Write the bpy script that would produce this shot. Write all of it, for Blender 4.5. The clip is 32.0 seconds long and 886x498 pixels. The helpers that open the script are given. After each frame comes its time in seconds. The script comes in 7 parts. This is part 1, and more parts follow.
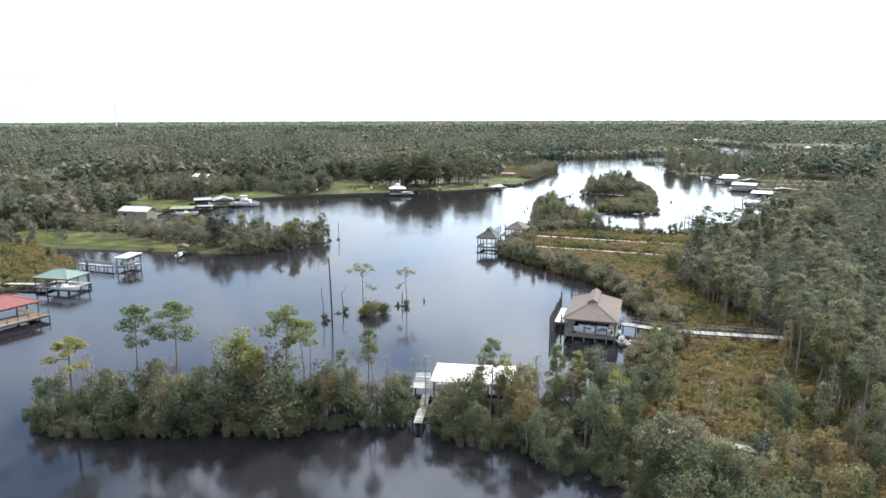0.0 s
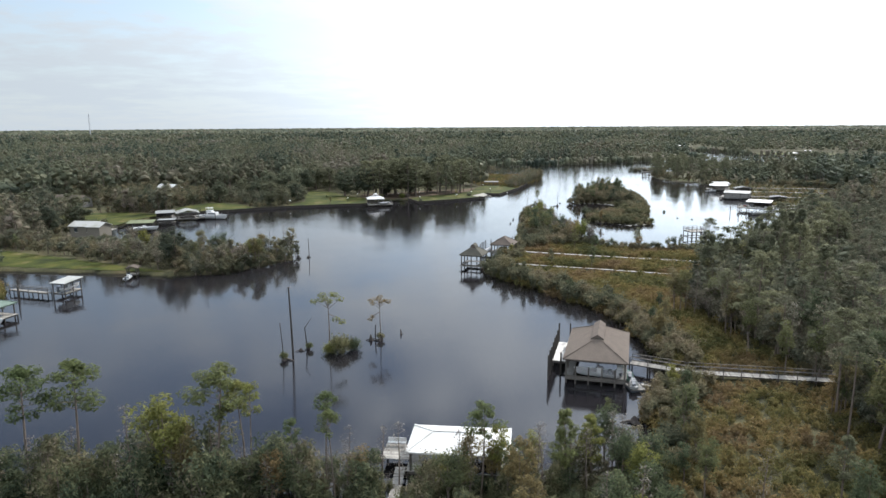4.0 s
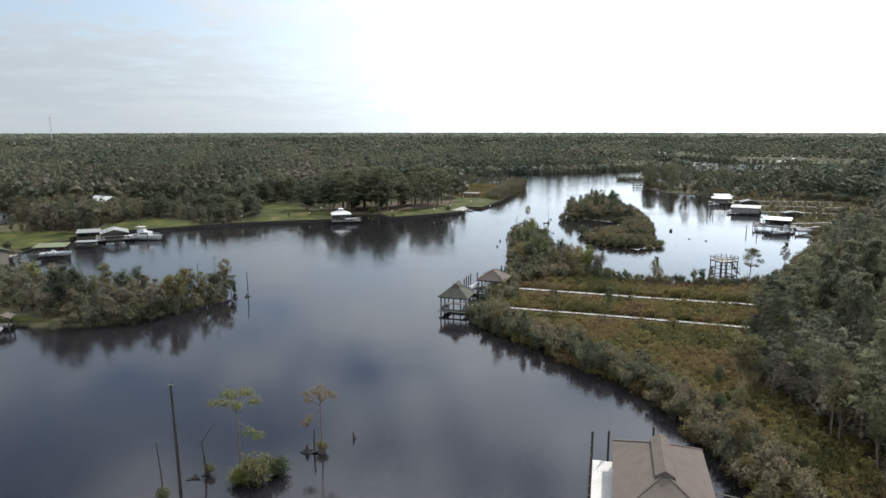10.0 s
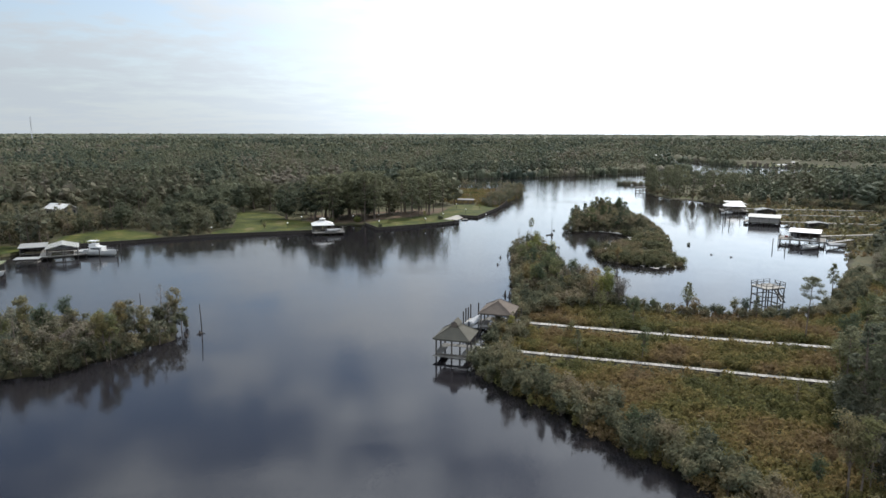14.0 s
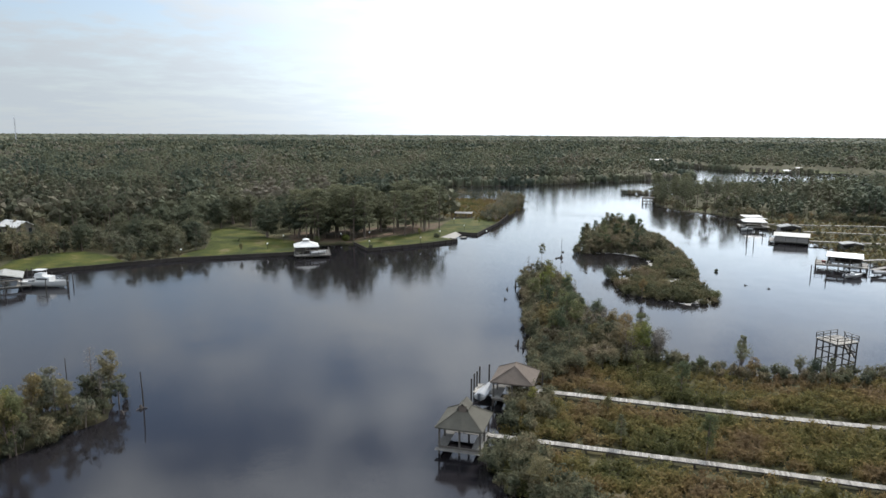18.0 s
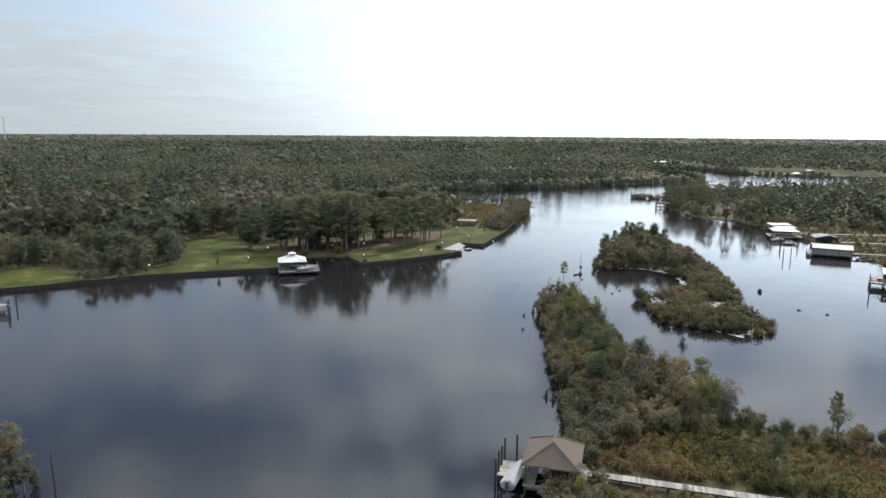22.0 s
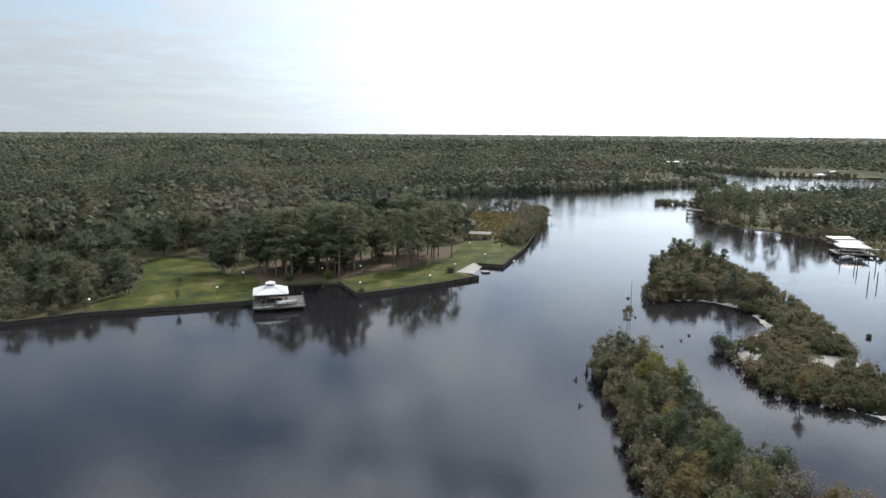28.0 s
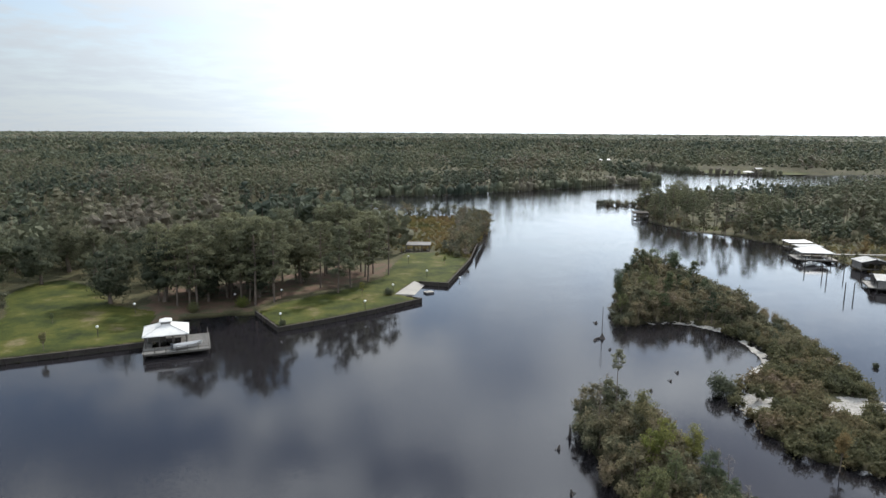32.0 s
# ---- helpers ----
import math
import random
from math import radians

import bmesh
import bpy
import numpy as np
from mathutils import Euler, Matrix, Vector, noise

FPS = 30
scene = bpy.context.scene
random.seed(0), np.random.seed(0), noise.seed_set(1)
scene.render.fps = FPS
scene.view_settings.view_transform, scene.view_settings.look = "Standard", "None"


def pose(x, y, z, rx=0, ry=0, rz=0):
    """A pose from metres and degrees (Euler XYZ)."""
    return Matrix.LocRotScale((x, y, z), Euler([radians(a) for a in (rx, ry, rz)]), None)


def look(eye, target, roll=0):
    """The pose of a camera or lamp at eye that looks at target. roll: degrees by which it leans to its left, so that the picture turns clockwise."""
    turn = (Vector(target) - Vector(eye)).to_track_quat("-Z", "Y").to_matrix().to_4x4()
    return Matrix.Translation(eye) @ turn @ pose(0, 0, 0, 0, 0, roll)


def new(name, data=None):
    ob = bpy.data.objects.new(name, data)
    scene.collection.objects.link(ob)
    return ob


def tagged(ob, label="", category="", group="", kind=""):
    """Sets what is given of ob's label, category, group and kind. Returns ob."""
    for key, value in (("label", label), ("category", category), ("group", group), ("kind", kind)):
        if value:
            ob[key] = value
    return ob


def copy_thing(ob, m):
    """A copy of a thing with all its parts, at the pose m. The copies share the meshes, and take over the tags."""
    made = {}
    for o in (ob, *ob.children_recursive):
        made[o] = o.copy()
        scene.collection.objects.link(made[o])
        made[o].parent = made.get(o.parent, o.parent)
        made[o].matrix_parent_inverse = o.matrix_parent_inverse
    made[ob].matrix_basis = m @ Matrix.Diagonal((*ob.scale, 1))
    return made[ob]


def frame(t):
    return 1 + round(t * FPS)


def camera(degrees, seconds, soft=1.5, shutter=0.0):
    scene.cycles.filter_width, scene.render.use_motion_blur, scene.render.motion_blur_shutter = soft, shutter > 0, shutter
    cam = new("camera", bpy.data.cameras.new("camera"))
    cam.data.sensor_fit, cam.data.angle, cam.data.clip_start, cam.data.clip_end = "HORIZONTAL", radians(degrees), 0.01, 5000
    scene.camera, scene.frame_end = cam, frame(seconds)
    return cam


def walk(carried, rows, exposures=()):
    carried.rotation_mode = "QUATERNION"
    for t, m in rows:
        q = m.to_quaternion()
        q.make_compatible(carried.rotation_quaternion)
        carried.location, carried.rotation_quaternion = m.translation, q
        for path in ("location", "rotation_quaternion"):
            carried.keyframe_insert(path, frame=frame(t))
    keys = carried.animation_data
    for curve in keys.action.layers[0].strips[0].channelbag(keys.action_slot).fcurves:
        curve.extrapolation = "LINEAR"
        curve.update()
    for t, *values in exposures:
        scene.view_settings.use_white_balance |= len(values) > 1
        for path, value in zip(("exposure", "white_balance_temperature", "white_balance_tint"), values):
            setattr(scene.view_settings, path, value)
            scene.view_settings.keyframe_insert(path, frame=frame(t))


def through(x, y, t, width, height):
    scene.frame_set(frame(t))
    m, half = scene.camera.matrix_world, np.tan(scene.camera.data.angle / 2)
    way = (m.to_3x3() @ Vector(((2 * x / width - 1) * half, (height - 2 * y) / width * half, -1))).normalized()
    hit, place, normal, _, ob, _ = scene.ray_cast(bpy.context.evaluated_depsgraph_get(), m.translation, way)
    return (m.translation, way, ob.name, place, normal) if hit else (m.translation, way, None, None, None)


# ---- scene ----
cam = camera(67.13, 32.0)

# seconds, x, y, z, yaw, pitch, roll of the drone's camera
PATH = [
    (0, 0.00, 0.00, 35.20, -0.00, -11.10, -0.23),
    (1, -0.07, 3.55, 35.38, -0.41, -11.02, -0.31),
    (2, 0.02, 7.44, 35.44, -0.81, -10.91, -0.37),
    (3, 0.21, 11.82, 35.31, -1.19, -10.74, -0.38),
    (4, 0.53, 16.81, 35.03, -1.56, -10.56, -0.38),
    (4.5, 0.68, 19.56, 34.93, -1.72, -10.50, -0.37),
    (6.5, 1.29, 31.75, 34.79, -2.48, -10.29, -0.30),
    (7, 1.43, 34.86, 34.79, -2.66, -10.28, -0.27),
    (8, 1.62, 41.13, 34.98, -3.03, -10.23, -0.19),
    (9, 1.81, 47.42, 35.07, -3.33, -10.20, -0.10),
    (10, 1.99, 53.78, 34.96, -3.62, -10.12, -0.05),
    (11, 2.12, 60.09, 34.85, -3.88, -10.08, -0.02),
    (12, 2.32, 66.26, 34.81, -4.11, -10.05, 0.03),
    (13, 2.43, 72.46, 34.95, -4.32, -10.05, 0.07),
    (13.5, 2.54, 75.50, 35.03, -4.42, -10.03, 0.10),
    (15.5, 2.86, 87.68, 36.09, -4.75, -9.98, 0.19),
    (16, 2.93, 90.80, 36.60, -4.84, -9.96, 0.22),
    (16.5, 2.99, 93.91, 37.20, -4.92, -9.94, 0.24),
    (17, 3.00, 96.99, 37.75, -5.01, -9.94, 0.26),
    (17.5, 2.99, 100.02, 38.16, -5.08, -9.95, 0.28),
    (18, 3.01, 102.99, 38.37, -5.16, -9.96, 0.29),
    (19, 3.07, 108.96, 38.46, -5.25, -9.95, 0.30),
    (20, 3.23, 115.06, 38.42, -5.35, -9.93, 0.31),
    (21, 3.35, 121.18, 38.26, -5.45, -9.87, 0.35),
    (22, 3.13, 127.20, 38.11, -5.48, -9.87, 0.38),
    (23, 2.92, 133.33, 38.24, -5.53, -9.89, 0.39),
    (24, 2.72, 139.44, 38.26, -5.57, -9.88, 0.41),
    (25, 2.66, 145.66, 38.26, -5.60, -9.90, 0.42),
    (25.5, 2.57, 148.82, 38.26, -5.62, -9.92, 0.42),
    (27.5, 2.46, 161.56, 38.41, -5.70, -10.01, 0.45),
    (28, 2.59, 164.77, 38.41, -5.68, -10.02, 0.42),
    (28.5, 2.87, 168.07, 38.44, -8.53, -10.02, 0.29),
    (28.6, 2.91, 168.73, 38.45, -9.62, -10.03, 0.27),
    (29, 3.03, 171.39, 38.48, -11.74, -10.03, 0.23),
    (30, 3.19, 177.60, 38.55, -11.73, -10.03, 0.26),
    (31, 3.44, 183.77, 38.68, -11.72, -10.09, 0.31),
    (31.5, 3.58, 186.90, 38.67, -11.73, -10.12, 0.32),
    (32, 3.76, 190.02, 38.65, -11.75, -10.15, 0.33),
]
walk(cam, [(t, pose(x, y, z, 90 + p, 0, w) @ pose(0, 0, 0, 0, 0, r)) for t, x, y, z, w, p, r in PATH],
     exposures=[(t, e, k, 10) for t, e, k in ((0, 2.0, 6020), (1, 1.8, 6070), (2, 1.58, 6120), (4, 1.28, 6210), (6, 1.10, 6260), (32, 1.06, 6280))])

# ---- sky and sun ----
SUN_AZ, SUN_EL = radians(38.0), radians(42.0)      # clockwise from +y
sun_way = Vector((math.sin(SUN_AZ) * math.cos(SUN_EL), math.cos(SUN_AZ) * math.cos(SUN_EL), math.sin(SUN_EL)))
sun = new("sun", bpy.data.lights.new("sun", "SUN"))
sun.data.energy, sun.data.angle, sun.data.color = 3.2, radians(1.6), (1.0, 0.95, 0.88)
sun.matrix_world = look(sun_way * 900, (0, 0, 0))

world = bpy.data.worlds.new("sky")
scene.world = world
world.use_nodes = True


def nodes_of(tree):
    """Short ways to add and join nodes: n(type, **inputs), which returns the node."""
    def n(kind, ins=None, **attrs):
        node = tree.nodes.new(kind)
        for key, value in attrs.items():
            setattr(node, key, value)
        for key, value in (ins or {}).items():
            if hasattr(value, "links"):
                tree.links.new(value, node.inputs[key])
            else:
                node.inputs[key].default_value = value
        return node
    return n


def ramp(node, stops):
    el = node.color_ramp.elements
    while len(el) > 1:
        el.remove(el[-1])
    for i, (p, c) in enumerate(stops):
        e = el[0] if i == 0 else el.new(p)
        e.position = p
        e.color = (*c, 1) if len(c) == 3 else c
    return node


# brightness of the thin cloud: all round, about the sun, as added fill opposite the sun, and of the low haze below the
# sun
VEIL, VEIL_SUN, VEIL_FILL, HAZE_SUN = 3.1, 5.8, 24.0, 40.0


def make_sky():
    tree = world.node_tree
    tree.nodes.clear()
    n = nodes_of(tree)
    sky = n("ShaderNodeTexSky", sky_type="NISHITA", sun_disc=False, sun_elevation=SUN_EL, sun_rotation=SUN_AZ,
            air_density=1.0, dust_density=0.5, ozone_density=1.0, altitude=50.0)
    # a veil of high cloud: streaks on a flat layer overhead
    way = n("ShaderNodeTexCoord").outputs["Generated"]
    sep = n("ShaderNodeSeparateXYZ", {0: way})
    up = n("ShaderNodeMath", {0: sep.outputs[2], 1: 0.10}, operation="ADD")
    up = n("ShaderNodeMath", {0: up.outputs[0], 1: 0.03}, operation="MAXIMUM")
    fx = n("ShaderNodeMath", {0: sep.outputs[0], 1: up.outputs[0]}, operation="DIVIDE")
    fy = n("ShaderNodeMath", {0: sep.outputs[1], 1: up.outputs[0]}, operation="DIVIDE")
    flat = n("ShaderNodeCombineXYZ", {0: fx.outputs[0], 1: fy.outputs[0], 2: 0.0})
    big = n("ShaderNodeTexNoise", {"Vector": flat.outputs[0], "Scale": 0.55, "Detail": 7.0, "Roughness": 0.62, "Distortion": 0.5})
    fine = n("ShaderNodeTexNoise", {"Vector": flat.outputs[0], "Scale": 2.6, "Detail": 6.0, "Roughness": 0.6})
    both = n("ShaderNodeMath", {0: fine.outputs[0], 1: 0.7, 2: big.outputs[0]}, operation="MULTIPLY_ADD")
    mask = ramp(n("ShaderNodeValToRGB", {0: both.outputs[0]}), [(0.77, (0.0,) * 3), (0.85, (0.5,) * 3), (0.96, (1,) * 3)])
    # the veil glows towards the sun
    dot = n("ShaderNodeVectorMath", {0: way, 1: tuple(sun_way)}, operation="DOT_PRODUCT")
    near = n("ShaderNodeMath", {0: dot.outputs["Value"], 1: 0.0}, operation="MAXIMUM")
    near = n("ShaderNodeMath", {0: near.outputs[0], 1: 4.0}, operation="POWER")
    # made-up fill: the unseen veil opposite the sun and overhead is brightened
    back = n("ShaderNodeMath", {0: dot.outputs["Value"], 1: 0.0}, operation="MINIMUM")
    square = n("ShaderNodeMath", {0: sep.outputs[2], 1: sep.outputs[2]}, operation="MULTIPLY")
    over = n("ShaderNodeMath", {0: square.outputs[0], 1: 6.5, 2: 1.0}, operation="MULTIPLY_ADD")
    lit = n("ShaderNodeMath", {0: near.outputs[0], 1: VEIL_SUN, 2: VEIL}, operation="MULTIPLY_ADD")
    lit = n("ShaderNodeMath", {0: back.outputs[0], 1: -VEIL_FILL, 2: lit.outputs[0]}, operation="MULTIPLY_ADD")
    lit = n("ShaderNodeMath", {0: lit.outputs[0], 1: over.outputs[0]}, operation="MULTIPLY")
    cloud = n("ShaderNodeMix", {0: 1.0, 6: (0.95, 1.0, 1.04, 1), 7: lit.outputs[0]}, data_type="RGBA", blend_type="MULTIPLY")
    clear = n("ShaderNodeVectorMath", {0: sky.outputs[0], 3: 0.8}, operation="SCALE")
    mix = n("ShaderNodeMix", {0: mask.outputs[0], 6: clear.outputs[0], 7: cloud.outputs[2]}, data_type="RGBA")
    # white haze low down, brightest below the sun
    near = n("ShaderNodeMath", {0: near.outputs[0], 1: 1.3}, operation="POWER")
    low = n("ShaderNodeMath", {0: near.outputs[0], 1: HAZE_SUN, 2: VEIL * 1.05}, operation="MULTIPLY_ADD")
    pale = n("ShaderNodeMix", {0: 1.0, 6: (0.915, 1.0, 1.06, 1), 7: low.outputs[0]}, data_type="RGBA", blend_type="MULTIPLY")
    haze = n("ShaderNodeMapRange", {0: sep.outputs[2], 1: 0.0, 2: 0.32, 3: 0.92, 4: 0.0}, interpolation_type="SMOOTHSTEP")
    mix = n("ShaderNodeMix", {0: haze.outputs[0], 6: mix.outputs[2], 7: pale.outputs[2]}, data_type="RGBA")
    bg = n("ShaderNodeBackground", {0: mix.outputs[2], 1: 0.085})
    out = n("ShaderNodeOutputWorld", {0: bg.outputs[0]})
    return out


make_sky()

# ---- materials ----
def material(name, base, rough=0.8, spread=0.25, scale=1.0, bump=0.0, bump_scale=20.0, metal=0.0, stretch=(1, 1, 1), per_object=0.0,
             second=None, island=0.0, spec=0.1, second_at=(0.45, 0.65)):
    """A weathered surface: base colour broken by grain and by larger stains, with a fine relief."""
    m = bpy.data.materials.new(name)
    m.use_nodes = True
    tree = m.node_tree
    tree.nodes.clear()
    n = nodes_of(tree)
    at = n("ShaderNodeTexCoord").outputs["Object"]
    at = n("ShaderNodeMapping", {0: at, 3: stretch}).outputs[0]
    grain = n("ShaderNodeTexNoise", {"Vector": at, "Scale": 6.0 * scale, "Detail": 5.0, "Roughness": 0.65})
    stain = n("ShaderNodeTexNoise", {"Vector": at, "Scale": 0.55 * scale, "Detail": 4.0, "Roughness": 0.6})
    dark = tuple(c * (1 - spread) for c in base)
    light = tuple(min(0.95, c * (1 + spread)) for c in base)
    col = ramp(n("ShaderNodeValToRGB", {0: grain.outputs[0]}), [(0.3, dark), (0.7, light)]).outputs[0]
    if second:
        f = ramp(n("ShaderNodeValToRGB", {0: stain.outputs[0]}), [(second_at[0], (0,) * 3), (second_at[1], (1,) * 3)])
        col = n("ShaderNodeMix", {0: f.outputs[0], 6: col, 7: (*second, 1)}, data_type="RGBA").outputs[2]
    else:
        f = ramp(n("ShaderNodeValToRGB", {0: stain.outputs[0]}), [(0.3, (1 - spread * 0.7,) * 3), (0.7, (1 + spread * 0.3,) * 3)])
        col = n("ShaderNodeMix", {0: 1.0, 6: col, 7: f.outputs[0]}, data_type="RGBA", blend_type="MULTIPLY").outputs[2]
    if per_object or island:
        r = n("ShaderNodeObjectInfo").outputs["Random"] if per_object else n("ShaderNodeNewGeometry").outputs["Random Per Island"]
        k = per_object or island
        v = n("ShaderNodeMapRange", {0: r, 3: 1 - k, 4: 1 + k})
        col = n("ShaderNodeHueSaturation", {"Color": col, "Value": v.outputs[0]}).outputs[0]
    p = n("ShaderNodeBsdfPrincipled", {"Base Color": col, "Roughness": rough, "Metallic": metal, "Specular IOR Level": spec})
    if bump:
        b = n("ShaderNodeTexNoise", {"Vector": at, "Scale": bump_scale, "Detail": 4.0})
        tree.links.new(n("ShaderNodeBump", {"Strength": bump, "Distance": 0.02, "Height": b.outputs[0]}).outputs[0], p.inputs["Normal"])
    n("ShaderNodeOutputMaterial", {0: p.outputs[0]})
    return m


def foliage(name, stops, scale=0.16, through=0.5, drift=0.22, per_object=False, speck=0.22, relief=2.2, rough=0.5, wax=0.06):
    """Leaves: hue drifts from tree to tree and from leaf clump to leaf clump; some light shines through."""
    m = bpy.data.materials.new(name)
    m.use_nodes = True
    tree = m.node_tree
    tree.nodes.clear()
    n = nodes_of(tree)
    geo = n("ShaderNodeNewGeometry")
    if per_object:
        f = n("ShaderNodeObjectInfo").outputs["Random"]
    else:
        noise_a = n("ShaderNodeTexNoise", {"Vector": geo.outputs["Position"], "Scale": scale, "Detail": 2.0, "Roughness": 0.7})
        f = n("ShaderNodeMapRange", {0: noise_a.outputs[0], 1: 0.5 - drift, 2: 0.5 + drift}).outputs[0]
    f = n("ShaderNodeMath", {0: geo.outputs["Random Per Island"], 1: speck * 1.1, 2: f}, operation="MULTIPLY_ADD")
    f = n("ShaderNodeMath", {0: f.outputs[0], 1: speck * 0.55}, operation="SUBTRACT")
    col = ramp(n("ShaderNodeValToRGB", {0: f.outputs[0]}), stops)
    leaf = n("ShaderNodeTexNoise", {"Vector": geo.outputs["Position"], "Scale": relief, "Detail": 3.0, "Roughness": 0.7})
    v = n("ShaderNodeMapRange", {0: geo.outputs["Random Per Island"], 3: 1 - speck, 4: 1 + speck})
    w = n("ShaderNodeMapRange", {0: leaf.outputs[0], 1: 0.3, 2: 0.7, 3: 1 - 0.45 * rough, 4: 1 + 0.45 * rough})
    v = n("ShaderNodeMath", {0: v.outputs[0], 1: w.outputs[0]}, operation="MULTIPLY")
    hue = n("ShaderNodeHueSaturation", {"Color": col.outputs[0], "Value": v.outputs[0]})
    d = n("ShaderNodeBsdfPrincipled", {"Base Color": hue.outputs[0], "Roughness": 0.75 - 0.3 * wax, "Specular IOR Level": wax})
    t = n("ShaderNodeBsdfTranslucent", {0: hue.outputs[0]})
    b = n("ShaderNodeBump", {"Strength": min(1.0, rough), "Distance": 1.2 * rough / relief, "Height": leaf.outputs[0]})
    tree.links.new(b.outputs[0], d.inputs["Normal"])
    s = n("ShaderNodeMixShader", {0: through, 1: d.outputs[0], 2: t.outputs[0]})
    n("ShaderNodeOutputMaterial", {0: s.outputs[0]})
    return m


def make_water():
    """Black river water: a dark body under a rippled mirror, calmer in some reaches than in others."""
    m = bpy.data.materials.new("black_water")
    m.use_nodes = True
    tree = m.node_tree
    tree.nodes.clear()
    n = nodes_of(tree)
    at = n("ShaderNodeNewGeometry").outputs["Position"]
    wave = n("ShaderNodeTexNoise", {"Vector": n("ShaderNodeMapping", {0: at, 3: (1.0, 0.6, 1.0)}).outputs[0], "Scale": 14.0, "Detail": 1.0, "Roughness": 0.5})
    swell = n("ShaderNodeTexNoise", {"Vector": at, "Scale": 0.16, "Detail": 2.0})
    breeze = n("ShaderNodeTexNoise", {"Vector": n("ShaderNodeMapping", {0: at, 3: (0.7, 1.0, 1.0)}).outputs[0], "Scale": 0.017, "Detail": 4.0, "Roughness": 0.55, "Distortion": 1.4})
    amount = n("ShaderNodeMapRange", {0: breeze.outputs[0], 1: 0.36, 2: 0.66, 3: RIPPLE[0], 4: RIPPLE[1]})
    far_y = n("ShaderNodeSeparateXYZ", {0: at}).outputs[1]
    wind = n("ShaderNodeMapRange", {0: far_y, 1: 350.0, 2: 480.0, 3: 0.0, 4: 0.14})
    amount = n("ShaderNodeMath", {0: amount.outputs[0], 1: wind.outputs[0]}, operation="ADD")
    a = n("ShaderNodeVectorMath", {0: wave.outputs["Color"], 1: (0.5, 0.5, 0.5)}, operation="SUBTRACT")
    a = n("ShaderNodeVectorMath", {0: a.outputs[0], 3: amount.outputs[0]}, operation="SCALE")
    b = n("ShaderNodeVectorMath", {0: swell.outputs["Color"], 1: (0.5, 0.5, 0.5)}, operation="SUBTRACT")
    b = n("ShaderNodeVectorMath", {0: b.outputs[0], 3: RIPPLE[2]}, operation="SCALE")
    tilt = n("ShaderNodeVectorMath", {0: a.outputs[0], 1: b.outputs[0]}, operation="ADD")
    tilt = n("ShaderNodeVectorMath", {0: tilt.outputs[0], 1: (1.0, 1.0, 0.0)}, operation="MULTIPLY")
    up = n("ShaderNodeVectorMath", {0: tilt.outputs[0], 1: (0.0, 0.0, 1.0)}, operation="ADD")
    up = n("ShaderNodeVectorMath", {0: up.outputs[0]}, operation="NORMALIZE")
    p = n("ShaderNodeBsdfPrincipled", {"Base Color": (0.0095, 0.0088, 0.0098, 1), "Roughness": 0.05, "IOR": 1.333, "Specular IOR Level": 0.5, "Normal": up.outputs[0]})
    n("ShaderNodeOutputMaterial", {0: p.outputs[0]})
    return m


def make_ground():
    """Marsh litter, with mown lawn where the land has been cleared."""
    m = bpy.data.materials.new("marsh_ground")
    m.use_nodes = True
    tree = m.node_tree
    tree.nodes.clear()
    n = nodes_of(tree)
    at = n("ShaderNodeNewGeometry").outputs["Position"]
    big = n("ShaderNodeTexNoise", {"Vector": at, "Scale": 0.12, "Detail": 5.0, "Roughness": 0.65})
    fine = n("ShaderNodeTexNoise", {"Vector": at, "Scale": 2.2, "Detail": 6.0, "Roughness": 0.7})
    col = ramp(n("ShaderNodeValToRGB", {0: big.outputs[0]}), [(0.30, (0.026, 0.026, 0.015)), (0.50, (0.046, 0.044, 0.022)), (0.70, (0.070, 0.058, 0.030))])
    v = n("ShaderNodeMapRange", {0: fine.outputs[0], 1: 0.3, 2: 0.7, 3: 0.6, 4: 1.4})
    # darker towards the waterline
    up = n("ShaderNodeSeparateXYZ", {0: at}).outputs[2]
    near_water = n("ShaderNodeMapRange", {0: up, 1: 0.10, 2: 0.34, 3: 0.35, 4: 1.0})
    v = n("ShaderNodeMath", {0: v.outputs[0], 1: near_water.outputs[0]}, operation="MULTIPLY")
    hue = n("ShaderNodeHueSaturation", {"Color": col.outputs[0], "Value": v.outputs[0]})
    p = n("ShaderNodeBsdfPrincipled", {"Base Color": hue.outputs[0], "Roughness": 0.95, "Specular IOR Level": 0.1})
    b = n("ShaderNodeBump", {"Strength": 0.6, "Distance": 0.15, "Height": fine.outputs[0]})
    tree.links.new(b.outputs[0], p.inputs["Normal"])
    n("ShaderNodeOutputMaterial", {0: p.outputs[0]})
    return m


